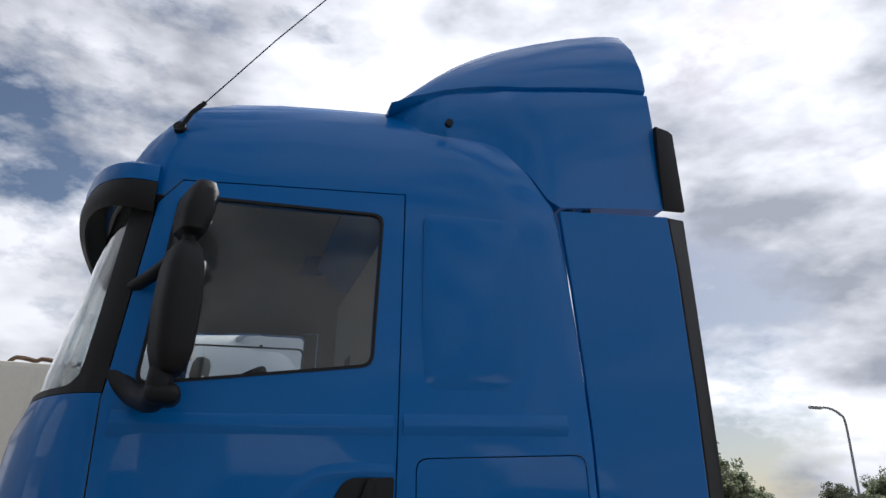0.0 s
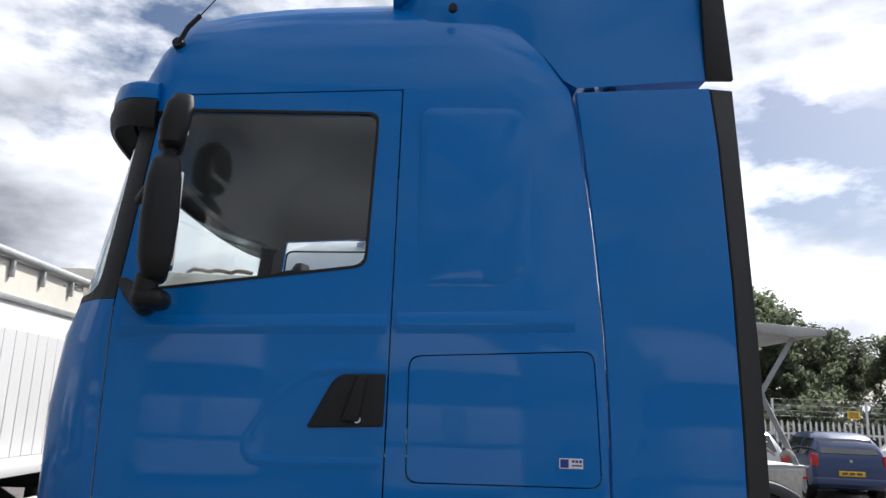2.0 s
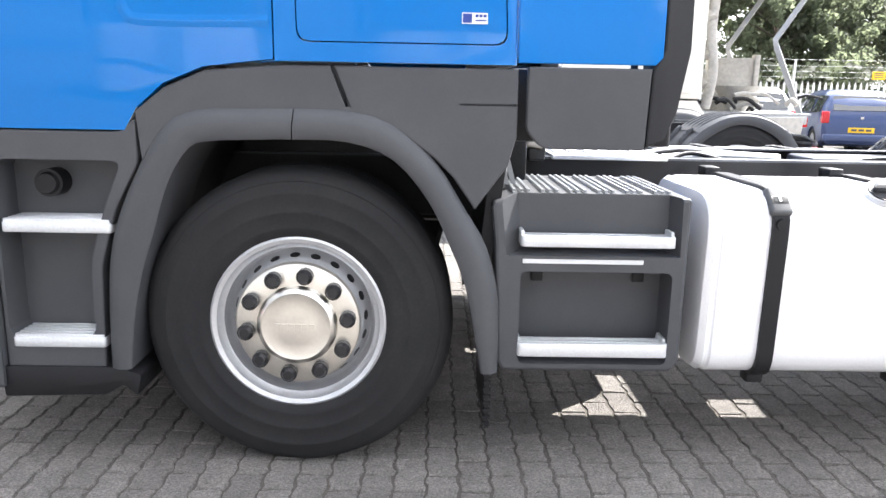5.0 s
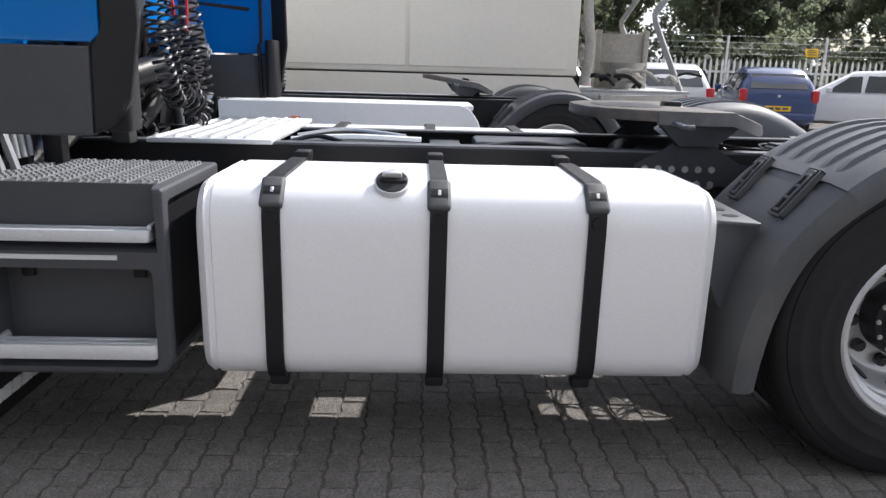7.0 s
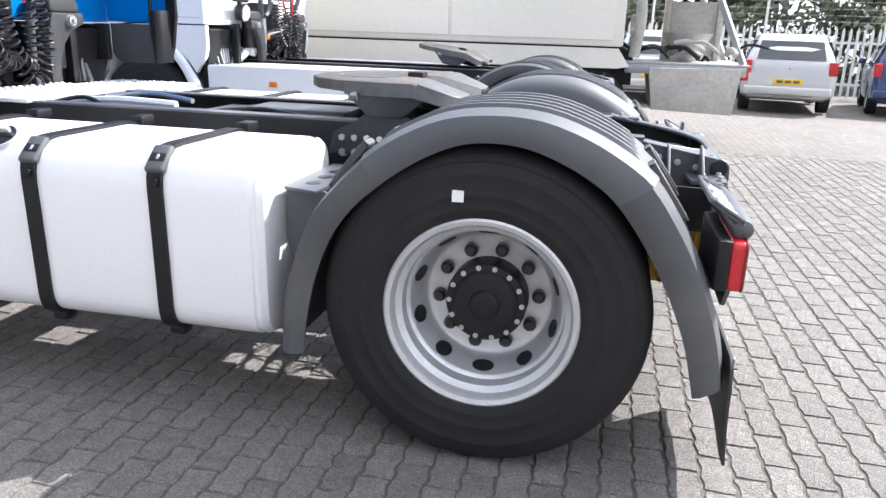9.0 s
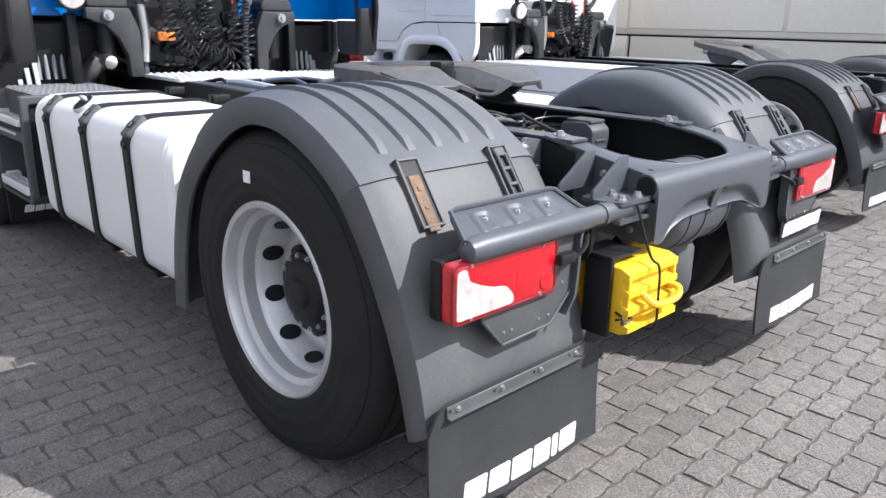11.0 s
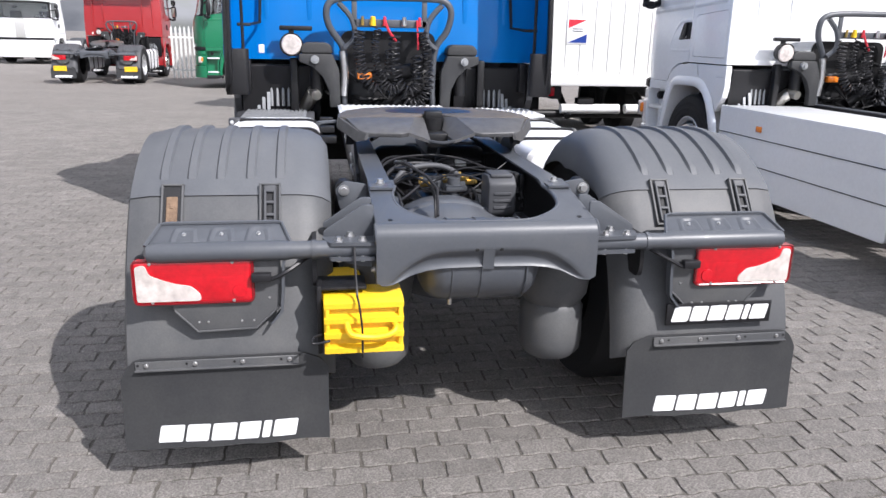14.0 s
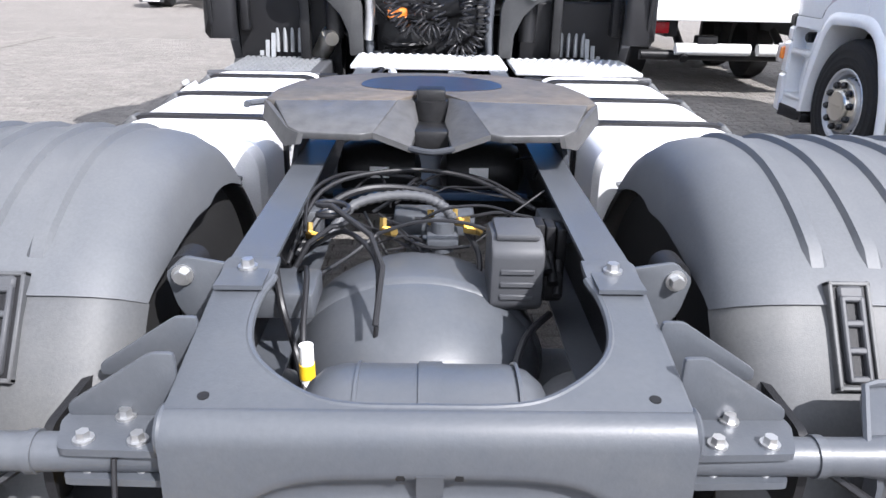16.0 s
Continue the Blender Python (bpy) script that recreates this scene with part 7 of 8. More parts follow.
for k in range(11):
    bm = bmesh.new()
    box(bm, BX, BX + 0.012, BY0 + 0.10 + k * 0.215, BY0 + 0.30 + k * 0.215, 1.05, 2.25, 0.003, 1)
    part("door_board", bm, M_BOXW, box_trailer)
bm = bmesh.new()
prism(bm, [(BX - 8.0, 2.56), (BX - 8.0, 2.95), (BX - 0.02, 2.95), (BX, 2.60), (BX, 2.56)], BY0 + 0.02, BY1 - 0.02)
part("canvas_roof", bm, material("cream_canvas", (0.72, 0.69, 0.60), 0.8, 0, 0.04, 30, 0.2, 2), box_trailer, "cream canvas roof curtain")
bm = bmesh.new()
cyl(bm, (BX + 0.02, BY0, 2.93), (BX + 0.02, BY1, 2.93), 0.05)
box(bm, BX - 0.03, BX + 0.03, BY0, BY1, 2.50, 2.555, 0.005)
part("roof_rail", bm, M_GALV, box_trailer, "grey curtain rail")
for y in (2.75, 3.35, 3.95, 4.6):
    bm = bmesh.new()
    box(bm, BX + 0.0, BX + 0.04, y - 0.02, y + 0.02, 2.72, 2.92, 0.004)
    part("rail_hook", bm, M_GALV, box_trailer)
bm = bmesh.new()
box(bm, BX, BX + 0.22, BY0, BY1, 0.90, 0.99, 0.01)
box(bm, BX, BX + 0.03, BY0, BY1, 0.99, 1.04, 0.005)
part("tail_lift", bm, M_BOXW, box_trailer)
bm = bmesh.new()
box(bm, BX - 7.5, BX + 0.02, BY0 + 0.35, BY0 + 0.50, 0.70, 0.9)
box(bm, BX - 7.5, BX + 0.02, BY1 - 0.50, BY1 - 0.35, 0.70, 0.9)
cyl(bm, (BX - 0.05, BY0 + 0.1, 0.48), (BX - 0.05, BY1 - 0.1, 0.48), 0.06)
for y in (BY0 + 0.6, BY1 - 0.7):
    cyl(bm, (BX - 0.4, y, 0.75), (BX + 0.1, y, 0.45), 0.05)
    box(bm, BX - 0.1, BX + 0.06, y + 0.15, y + 0.4, 0.56, 0.72, 0.02)
part("underframe", bm, M_DARK, box_trailer)
bm = bmesh.new()
cyl(bm, (BX + 0.03, BY0 + 0.5, 0.56), (BX + 0.03, BY0 + 1.4, 0.56), 0.07)
cyl(bm, (BX + 0.03, BY0 + 1.5, 0.56), (BX + 0.03, BY0 + 2.2, 0.56), 0.07)
part("lift_cylinder", bm, M_BOXW, box_trailer, "white hydraulic cylinder")
for y in (BY0 + 0.12, BY1 - 0.37):
    bm = bmesh.new()
    box(bm, BX + 0.0, BX + 0.06, y, y + 0.27, 0.74, 0.87, 0.012)
    part("rear_lamp", bm, M_RED, box_trailer, "red rear lamp")
for x in (BX - 1.7, BX - 3.0):
    for y, s in ((BY0 + 0.30, -1), (BY1 - 0.30, 1)):
        bm = bmesh.new()
        lathe(bm, [(0.28, 0), (0.40, s * 0.02), (0.47, 0), (0.49, -s * 0.04), (0.49, -s * 0.24), (0.28, -s * 0.28), (0.12, -s * 0.1), (0.28, 0)], (x, y, 0.49), 32)
        part("tyre", bm, M_RUBBER, box_trailer)
bm = bmesh.new()
box(bm, BX + 0.012, BX + 0.022, 2.98, 3.30, 1.48, 1.84, 0.003)
sg = part("sign", bm, M_MARK, box_trailer, "white sign with red and blue triangles")
bm = bmesh.new()
prism(bm, [(3.0, 1.70), (3.28, 1.82), (3.0, 1.82)], BX + 0.022, BX + 0.025, "x")
part("red_triangle", bm, M_REDHOSE, sg)
bm = bmesh.new()
prism(bm, [(3.0, 1.50), (3.28, 1.50), (3.28, 1.62)], BX + 0.022, BX + 0.025, "x")
part("blue_triangle", bm, M_NAVY, sg)
for z in (1.655, 1.685):
    bm = bmesh.new()
    box(bm, BX + 0.022, BX + 0.025, 3.06, 3.22, z, z + 0.012)
    part("text_bar", bm, M_FRAME, sg)

# ---- cream box lorry with a mixing plant on its tail ----
lorry = thing("box_lorry", "cream box lorry carrying a dusty mixing plant on its tail", "lorry")
LY = 6.75
bm = bmesh.new()
box(bm, -5.5, 4.15, LY, LY + 2.5, 1.22, 3.42, 0.03)
part("body", bm, M_BEIGE, lorry)
for x0, x1 in ((-5.4, -2.9), (-2.86, -0.25), (-0.21, 1.85), (1.89, 4.02)):
    bm = bmesh.new()
    box(bm, x0, x1, LY - 0.012, LY, 1.30, 3.36, 0.004, 1)
    part("side_panel", bm, M_BEIGE, lorry)
bm = bmesh.new()
prism(bm, [(-0.2, 0.92), (-0.2, 1.20), (4.1, 1.20), (4.25, 0.98), (4.1, 0.95)], LY + 0.02, LY + 0.05)
part("side_valance", bm, M_BEIGE, lorry)
bm = bmesh.new()
box(bm, -2.2, -0.24, LY + 0.0, LY + 0.06, 0.72, 1.20, 0.01)
part("locker", bm, M_BEIGE, lorry)
bm = bmesh.new()
box(bm, -5.5, 4.3, LY + 0.5, LY + 2.0, 0.72, 1.22)
part("underframe", bm, M_DARK, lorry)
bm = bmesh.new()
box(bm, -0.1, 0.0, LY + 0.015, LY + 0.03, 0.84, 0.88)
part("side_marker", bm, M_ORANGE, lorry)
for x in (-4.2, 2.6, 3.75):
    for y, s in ((LY + 0.12, -1), (LY + 2.38, 1)):
        bm = bmesh.new()
        lathe(bm, [(0.28, 0), (0.40, s * 0.02), (0.47, 0), (0.49, -s * 0.04), (0.49, -s * 0.30), (0.28, -s * 0.30), (0.12, -s * 0.1), (0.28, 0)], (x, y, 0.49), 32)
        part("tyre", bm, M_RUBBER, lorry)
bm = bmesh.new()
box(bm, 4.2, 5.7, LY + 0.1, LY + 0.2, 0.90, 1.02, 0.01)
box(bm, 4.2, 5.7, LY + 2.2, LY + 2.3, 0.90, 1.02, 0.01)
box(bm, 4.2, 5.75, LY + 0.1, LY + 2.3, 1.02, 1.05, 0.006)
part("platform", bm, M_GALV, lorry)
bm = bmesh.new()
prism(bm, [(4.50, 0.98), (4.58, 0.45), (5.58, 0.42), (5.64, 1.0)], LY + 0.05, LY + 1.6, bevel=0.015)
part("tool_box", bm, M_CONC, lorry, "grey steel tool box")
bm = bmesh.new()
cyl(bm, (5.0, LY + 0.9, 1.06), (5.0, LY + 0.9, 1.42), 0.14, 0.34, 20)
part("hopper", bm, M_CONC, lorry, "cement-stained hopper")
bm = bmesh.new()
box(bm, 4.78, 5.42, LY + 1.4, LY + 1.5, 1.05, 1.85, 0.01)
part("back_board", bm, M_CONC, lorry)
for x in (4.7, 5.42):
    bm = bmesh.new()
    box(bm, x, x + 0.08, LY + 1.35, LY + 1.5, 1.05, 1.9, 0.01)
    part("board_post", bm, M_CONC, lorry)
rng = random.Random(9)
for k in range(12):
    bm = bmesh.new()
    p = Vector((rng.uniform(4.2, 5.5), LY + rng.uniform(0.2, 1.2), rng.uniform(1.05, 1.25)))
    q = p + Vector((rng.uniform(-0.5, 0.5), rng.uniform(-0.2, 0.3), rng.uniform(-0.05, 0.15)))
    tube(bm, [p, p.lerp(q, 0.5) + Vector((0, 0, 0.07)), q], rng.uniform(0.018, 0.04), 8, 4)
    part("hose", bm, M_CONC if k % 3 == 0 else M_DARK, lorry, "dusty hose")
bm = bmesh.new()
for z in (1.4, 1.8, 2.3):
    cyl(bm, (4.28, LY + 0.2, z), (4.28, LY + 0.45, z + 0.2), 0.06)
tube(bm, [(4.3, LY + 0.25, 1.1), (4.35, LY + 0.2, 1.6), (4.3, LY + 0.25, 2.2), (4.4, LY + 0.4, 2.9)], 0.07, 10, 5)
part("pipework", bm, M_CONC, lorry, "dusty standpipe")
for y in (LY + 0.3, LY + 2.0):
    bm = bmesh.new()
    tube(bm, [(5.68, y, 1.05), (5.25, y, 1.95), (5.22, y, 2.05), (5.75, y, 2.88)], 0.05, 4)
    part("lid_strut", bm, M_GALV, lorry, "grey folding lid strut")
bm = bmesh.new()
prism(bm, [(4.2, 2.98), (4.2, 3.10), (6.13, 2.99), (6.13, 2.90), (5.6, 2.86)], LY + 0.05, LY + 2.3, bevel=0.01)
part("raised_lid", bm, M_GALV, lorry, "raised steel tail lid")
bm = bmesh.new()
box(bm, 5.64, 5.74, LY + 0.15, LY + 0.30, 0.86, 1.0, 0.01)
part("rear_lamp", bm, M_RED, lorry)
bm = bmesh.new()
for x, z in ((-3.3, 3.42), (-3.0, 3.42), (-2.7, 3.42)):
    tube(bm, [(x, LY + 0.4, z), (x + 0.1, LY + 0.4, z + 0.12), (x + 0.35, LY + 0.5, z + 0.10)], 0.03, 6, 3)
box(bm, -3.0, -2.2, LY + 0.3, LY + 1.0, 3.42, 3.47, 0.02)
part("roof_gear", bm, M_RUST, lorry, "rusty gear on the roof")

# ---- cars ----
M_TYREC = M_RUBBER
M_CARGLASS = material("car_glass", (0.02, 0.025, 0.03), 0.05, 0, coat=0.5)


def car(label, paint, x, y, turn=0.0, long=3.9, wide=1.66, high=1.46, wagon=0.5):
    """A hatchback, its tail towards -y."""
    c = thing("car", label, "car", "parked cars")
    w = wide / 2
    # stations along the car: y, floor, belt height, half width, roof height, half width at the roof
    st = [(0.0, 0.42, 0.66, w * 0.86, 0.70, w * 0.80), (0.06, 0.30, 0.92, w * 0.97, 1.0, w * 0.80), (0.22, 0.25, 0.96, w, 1.22, w * 0.77), (0.42, 0.23, 0.96, w, high - 0.10, w * 0.75), (0.75, 0.22, 0.95, w, high - 0.01, w * 0.74),
          (1.3, 0.20, 0.94, w, high, w * 0.74), (2.0, 0.20, 0.92, w, high - 0.04, w * 0.73), (2.75, 0.20, 0.90, w, 0.98, w * 0.74), (3.3, 0.24, 0.82, w * 0.98, 0.86, w * 0.7), (long - 0.15, 0.30, 0.66, w * 0.9, 0.70, w * 0.6), (long, 0.36, 0.55, w * 0.75, 0.60, w * 0.5)]
    def ring(s):
        yy, lo, be, hw, ro, rw = s
        half = [(hw * 0.8, lo), (hw * 0.97, lo + 0.08), (hw, (lo + be) / 2), (hw * 0.985, be - 0.03), (hw * 0.965, be), ((hw + rw) / 2 * 0.99, be + (ro - be) * 0.55), (rw, be + (ro - be) * 0.9), (rw * 0.88, ro), (rw * 0.4, ro + 0.012 * (ro > be + 0.1))]
        return [(a, yy, z) for a, z in half] + [(-a, yy, z) for a, z in half[::-1]]
    bm = bmesh.new()
    loft(bm, [ring(s) for s in st])
    bmesh.ops.recalc_face_normals(bm, faces=bm.faces)
    arches = bmesh.new()
    for yy in (0.70, 0.70 + long * 0.63):
        cyl(arches, (-w - 0.2, yy, 0.31), (w + 0.2, yy, 0.31), 0.34, n=28)
    body = part("body", cut(bm, arches), paint, c, "", 30)
    # windows just proud of the shell
    bm = bmesh.new()
    def skin(pts, out=0.006):
        vs = [bm.verts.new(p) for p in pts]
        bm.faces.new(vs)
    rear = [(-w * 0.72, 0.085, 1.02), (w * 0.72, 0.085, 1.02), (w * 0.66, 0.37, high - 0.13), (-w * 0.66, 0.37, high - 0.13)]
    loft(bm, [[(p[0], p[1] - 0.035, p[2]) for p in rear], [(p[0], p[1] + 0.03, p[2]) for p in rear]])
    part("rear_window", bm, M_CARGLASS, c, "dark rear window")
    for s in (-1, 1):
        for y0, y1, nm in ((0.32, 0.95, "quarter_window"), (1.02, 1.75, "side_window"), (1.82, 2.55, "front_window")):
            bm = bmesh.new()
            zt0, zt1 = high - 0.13, (high - 0.13 if y1 < 2 else high - 0.36)
            zt1 = high - 0.13 if y1 < 1.9 else 1.06
            a = [(s * w * 0.975, y0, 0.97), (s * w * 0.975, y1, 0.955), (s * w * (0.80 if zt1 > 1.2 else 0.93), y1 - 0.05, zt1), (s * w * 0.80, y0 + 0.10, zt0)]
            if y1 > 2:
                a = [(s * w * 0.975, y0, 0.955), (s * w * 0.96, y1, 0.94), (s * w * 0.80, y0 + 0.25, high - 0.15), (s * w * 0.80, y0, high - 0.14)]
            loft(bm, [[(p[0] + s * 0.012, p[1], p[2]) for p in a], [(p[0] - s * 0.05, p[1], p[2]) for p in a]])
            part(nm, bm, M_CARGLASS, c)
        bm = bmesh.new()
        box(bm, min(s * w * 0.80, s * w * 0.99), max(s * w * 0.80, s * w * 0.99), -0.005, 0.17, 0.74, 1.0, 0.03)
        part("tail_lamp", bm, M_RED, c, "red tail lamp")
        bm = bmesh.new()
        box(bm, min(s * w * 1.0, s * (w + 0.14)), max(s * w * 1.0, s * (w + 0.14)), 2.42, 2.55, 0.93, 1.05, 0.03)
        part("door_mirror", bm, paint, c)
        for yy in (0.70, 0.70 + long * 0.63):
            W = new("wheel")
            W.parent = c
            bm = bmesh.new()
            q = Matrix.Translation((s * (w - 0.02), yy, 0.305)) @ Matrix.Rotation(radians(-90 * s), 4, "Z")
            lathe(bm, [(0.20, 0.0), (0.27, 0.01), (0.30, -0.02), (0.305, -0.05), (0.30, -0.19), (0.20, -0.2)], (0, 0, 0), 28)
            for v in bm.verts:
                v.co = q @ v.co
            part("tyre", bm, M_TYREC, W)
            bm = bmesh.new()
            rg = lathe(bm, [(0.205, -0.005), (0.19, -0.03), (0.06, -0.02), (0.03, -0.015)], (0, 0, 0), 28)
            disc(bm, rg[-1])
            for k in range(5):
                a = 2 * math.pi * k / 5
                box(bm, 0.04, 0.19, -0.022, -0.004, -0.02, 0.02, 0.004, 1, Matrix.Rotation(a, 4, "Y"))
            for v in bm.verts:
                v.co = q @ v.co
            part("rim", bm, M_STEEL, W)
    bm = bmesh.new()
    box(bm, -0.26, 0.26, -0.012, 0.05, 0.55, 0.66, 0.004)
    pl = part("number_plate", bm, M_YELLOW, c, "yellow number plate")
    for k in range(3):
        bm = bmesh.new()
        box(bm, -0.20 + k * 0.145, -0.09 + k * 0.145, -0.015, -0.011, 0.585, 0.63)
        part("plate_bar", bm, M_FRAME, pl)
    bm = bmesh.new()
    box(bm, -w * 0.93, w * 0.93, -0.03, 0.16, 0.34, 0.52, 0.05, 3)
    part("bumper", bm, paint, c)
    bm = bmesh.new()
    box(bm, -0.03, 0.03, -0.0, 0.04, 0.84, 0.89, 0.01)
    part("badge", bm, M_CHROME, c)
    c.matrix_world = pose(x, y, 0, 0, 0, turn)
    return c


M_SILVER = material("silver_paint", (0.55, 0.56, 0.57), 0.3, 0.4, 0.04, 200, 0.1, 2, coat=0.6)
M_CARBLUE = material("dark_blue_paint", (0.03, 0.055, 0.15), 0.3, 0.2, 0.05, 200, 0.1, 2, coat=0.6)
car("silver hatchback parked with its tail to the yard", M_SILVER, 7.35, 12.2, -8, 3.95, 1.68, 1.49)
car("dark blue hatchback with red lamps parked at the fence", M_CARBLUE, 9.7, 12.4, -13, 3.55, 1.62, 1.46)
car("white hatchback parked beside the blue car", M_WHITE, 14.3, 13.7, 62, 4.2, 1.78, 1.46)
car("silver hatchback parked near the lorry", M_SILVER, 4.9, 12.8, 0, 3.95, 1.68, 1.49)
car("dark hatchback parked at the fence", M_CARBLUE, 18.2, 14.2, 20, 3.9, 1.7, 1.46)

# ---- fence, wires, sign, street lamp ----
M_FENCE = material("fence_white", (0.68, 0.68, 0.66), 0.55, 0.1, 0.05, 40, 0.2, 3)
fence = thing("palisade_fence", "white steel palisade fence topped by wires", "fence")
pale = bmesh.new()
prism(pale, [(-0.032, 0.05), (0.032, 0.05), (0.032, 1.62), (0.0, 1.72), (-0.032, 1.62)], -0.008, 0.008)
bmesh.ops.recalc_face_normals(pale, faces=pale.faces)
PALE = bpy.data.meshes.new("pale")
pale.to_mesh(PALE)
pale.free()
PALE.materials.append(M_FENCE)
FY = 17.2
for k in range(250):
    ob = new("pale", PALE)
    ob.parent, ob.location = fence, (-6 + k * 0.165, FY, 0)
for z in (0.35, 1.35):
    bm = bmesh.new()
    box(bm, -6.2, 35.4, FY + 0.01, FY + 0.05, z - 0.03, z + 0.03)
    part("rail", bm, M_FENCE, fence)
for k in range(16):
    bm = bmesh.new()
    box(bm, -6.08 + k * 2.75, -6.02 + k * 2.75, FY + 0.05, FY + 0.11, 0.0, 2.3, 0.01)
    part("post", bm, M_FENCE, fence)
for k, z in enumerate((1.85, 2.0, 2.15, 2.32)):
    bm = bmesh.new()
    tube(bm, [(-6.2, FY + 0.1, z), (14, FY + 0.1, z - 0.02), (35.4, FY + 0.1, z)], 0.0035, 5)
    part("wire", bm, M_GALV, fence)
sign = thing("yellow_sign", "small yellow sign fixed to the fence wires", "sign")
bm = bmesh.new()
box(bm, 12.62, 12.99, FY + 0.05, FY + 0.06, 1.80, 2.02, 0.003)
sp = part("board", bm, M_YELLOW, sign)
for z in (1.86, 1.92, 1.97):
    bm = bmesh.new()
    box(bm, 12.67, 12.93, FY + 0.046, FY + 0.05, z - 0.012, z + 0.012)
    part("text_bar", bm, M_FRAME, sp)
lamp_post = thing("street_lamp", "grey street lamp with a curved arm", "street lamp")
bm = bmesh.new()
tube(bm, [(33.4, 30, 0), (33.3, 30, 4), (33.2, 30, 7.2), (32.9, 30, 7.8), (32.2, 30, 8.1), (31.6, 30, 8.1)], 0.07, 10, 5)
part("pole", bm, M_GALV, lamp_post)
bm = bmesh.new()
box(bm, 30.9, 31.7, 29.85, 30.15, 8.0, 8.16, 0.04)
part("lantern", bm, M_GALV, lamp_post)
yard_fence = thing("barrier_fence", "white steel fence panels stacked by the green truck", "fence")
for k in range(16):
    ob = new("pale", PALE)
    ob.parent, ob.matrix_local = yard_fence, pose(-19.5, -5.3 + k * 0.14, 0, 0, 0, 90)
for z in (0.3, 1.35):
    bm = bmesh.new()
    box(bm, -19.53, -19.50, -5.4, -3.1, z - 0.03, z + 0.03)
    part("rail", bm, M_FENCE, yard_fence)

# ---- trees ----
M_LEAF = material("leaves", (0.082, 0.096, 0.066), 0.6, 0, 0.35, 1.5, 0.5, 0.7, stain_color=(0.05, 0.07, 0.03), random=0.12)
leaf_nodes, leaf_links = M_LEAF.node_tree.nodes, M_LEAF.node_tree.links
leaf_thin, leaf_mix = leaf_nodes.new("ShaderNodeBsdfTranslucent"), leaf_nodes.new("ShaderNodeMixShader")
leaf_thin.inputs["Color"].default_value = (0.26, 0.30, 0.19, 1)
leaf_mix.inputs["Fac"].default_value = 0.55
leaf_links.new(leaf_nodes["Principled BSDF"].outputs[0], leaf_mix.inputs[1])
leaf_links.new(leaf_thin.outputs[0], leaf_mix.inputs[2])
leaf_links.new(leaf_mix.outputs[0], leaf_nodes["Material Output"].inputs["Surface"])
M_BARK = material("bark", (0.10, 0.08, 0.06), 0.9, 0, 0.3, 20, 0.4, 5, 0.5, 30)


def tree(seed, high):
    rng = random.Random(seed)
    t = thing("tree", "broad leafy tree with a dark green crown", "tree", "trees behind the fence")
    bm = bmesh.new()
    tube(bm, [(0, 0, 0), (rng.uniform(-.1, .1), 0.05, high * 0.25), (rng.uniform(-.2, .2), rng.uniform(-.2, .2), high * 0.55), (rng.uniform(-.3, .3), 0, high * 0.9)], 0.13, 8, 3)
    for v in bm.verts:
        f = 1 - 0.75 * v.co.z / high
        v.co.x, v.co.y = v.co.x * f, v.co.y * f
    tips = []
    for k in range(16):
        z0 = high * rng.uniform(0.18, 0.7)
        a, l = rng.uniform(0, 6.28), high * rng.uniform(0.18, 0.34)
        e = Vector((math.cos(a) * l, math.sin(a) * l, z0 + l * rng.uniform(0.3, 0.8)))
        tube(bm, [(0, 0, z0), e * 0.5 + Vector((0, 0, z0 * 0.5)), e], 0.035, 5, 2)
        tips.append(e)
    part("trunk", bm, M_BARK, t)
    tips += [Vector((rng.uniform(-.4, .4), rng.uniform(-.4, .4), high * rng.uniform(0.75, 0.95))) for _ in range(6)]
    vs, fs = [], []
    for e in tips:
        for q in range(11):
            c = e + Vector((rng.gauss(0, 0.50), rng.gauss(0, 0.50), rng.gauss(0, 0.45)))
            r = rng.uniform(0.22, 0.5)
            for _ in range(82):
                d = Vector((rng.gauss(0, 1), rng.gauss(0, 1), rng.gauss(0, 0.8))).normalized() * r * rng.uniform(0.5, 1)
                p = c + d
                a = Vector((rng.gauss(0, 1), rng.gauss(0, 1), rng.gauss(0, 1))).normalized()
                b = a.orthogonal().normalized()
                s = rng.uniform(0.055, 0.115)
                i = len(vs)
                vs += [p - a * s, p + b * s * 0.6, p + a * s, p - b * s * 0.6]
                fs.append((i, i + 1, i + 2, i + 3))
    me = bpy.data.meshes.new("crown")
    me.from_pydata(vs, [], fs)
    me.materials.append(M_LEAF)
    ob = new("crown", me)
    ob.parent = t
    return t


kinds = [tree(k, h) for k, h in ((1, 6.4), (2, 5.8), (3, 6.1))]
places = [(5 + k * 2.1 + random.uniform(-.5, .5), 21.5 + (k % 3) * 1.5 + random.uniform(-.6, .6)) for k in range(17)] + [(-6 + k * 2.3, 23.5 + (k % 2)) for k in range(5)] + [(40 + k * 4, 34 + (k % 3) * 3) for k in range(5)]
for k, (x, y) in enumerate(places):
    tall = float(np.interp(x, (5, 14, 15.5, 17.5, 19, 30, 40), (0.92, 0.92, 0.88, 0.76, 0.55, 0.5, 0.85)))      # the row drops towards its end
    m = pose(x, y, 0, 0, 0, k * 77) @ Matrix.Scale(random.uniform(0.93, 1.05) * tall, 4)
    if k < 3:
        kinds[k].matrix_world = m
    else:
        o = copy_thing(kinds[k % 3], m)
        o.matrix_world = m
hedge_v, hedge_f = [], []
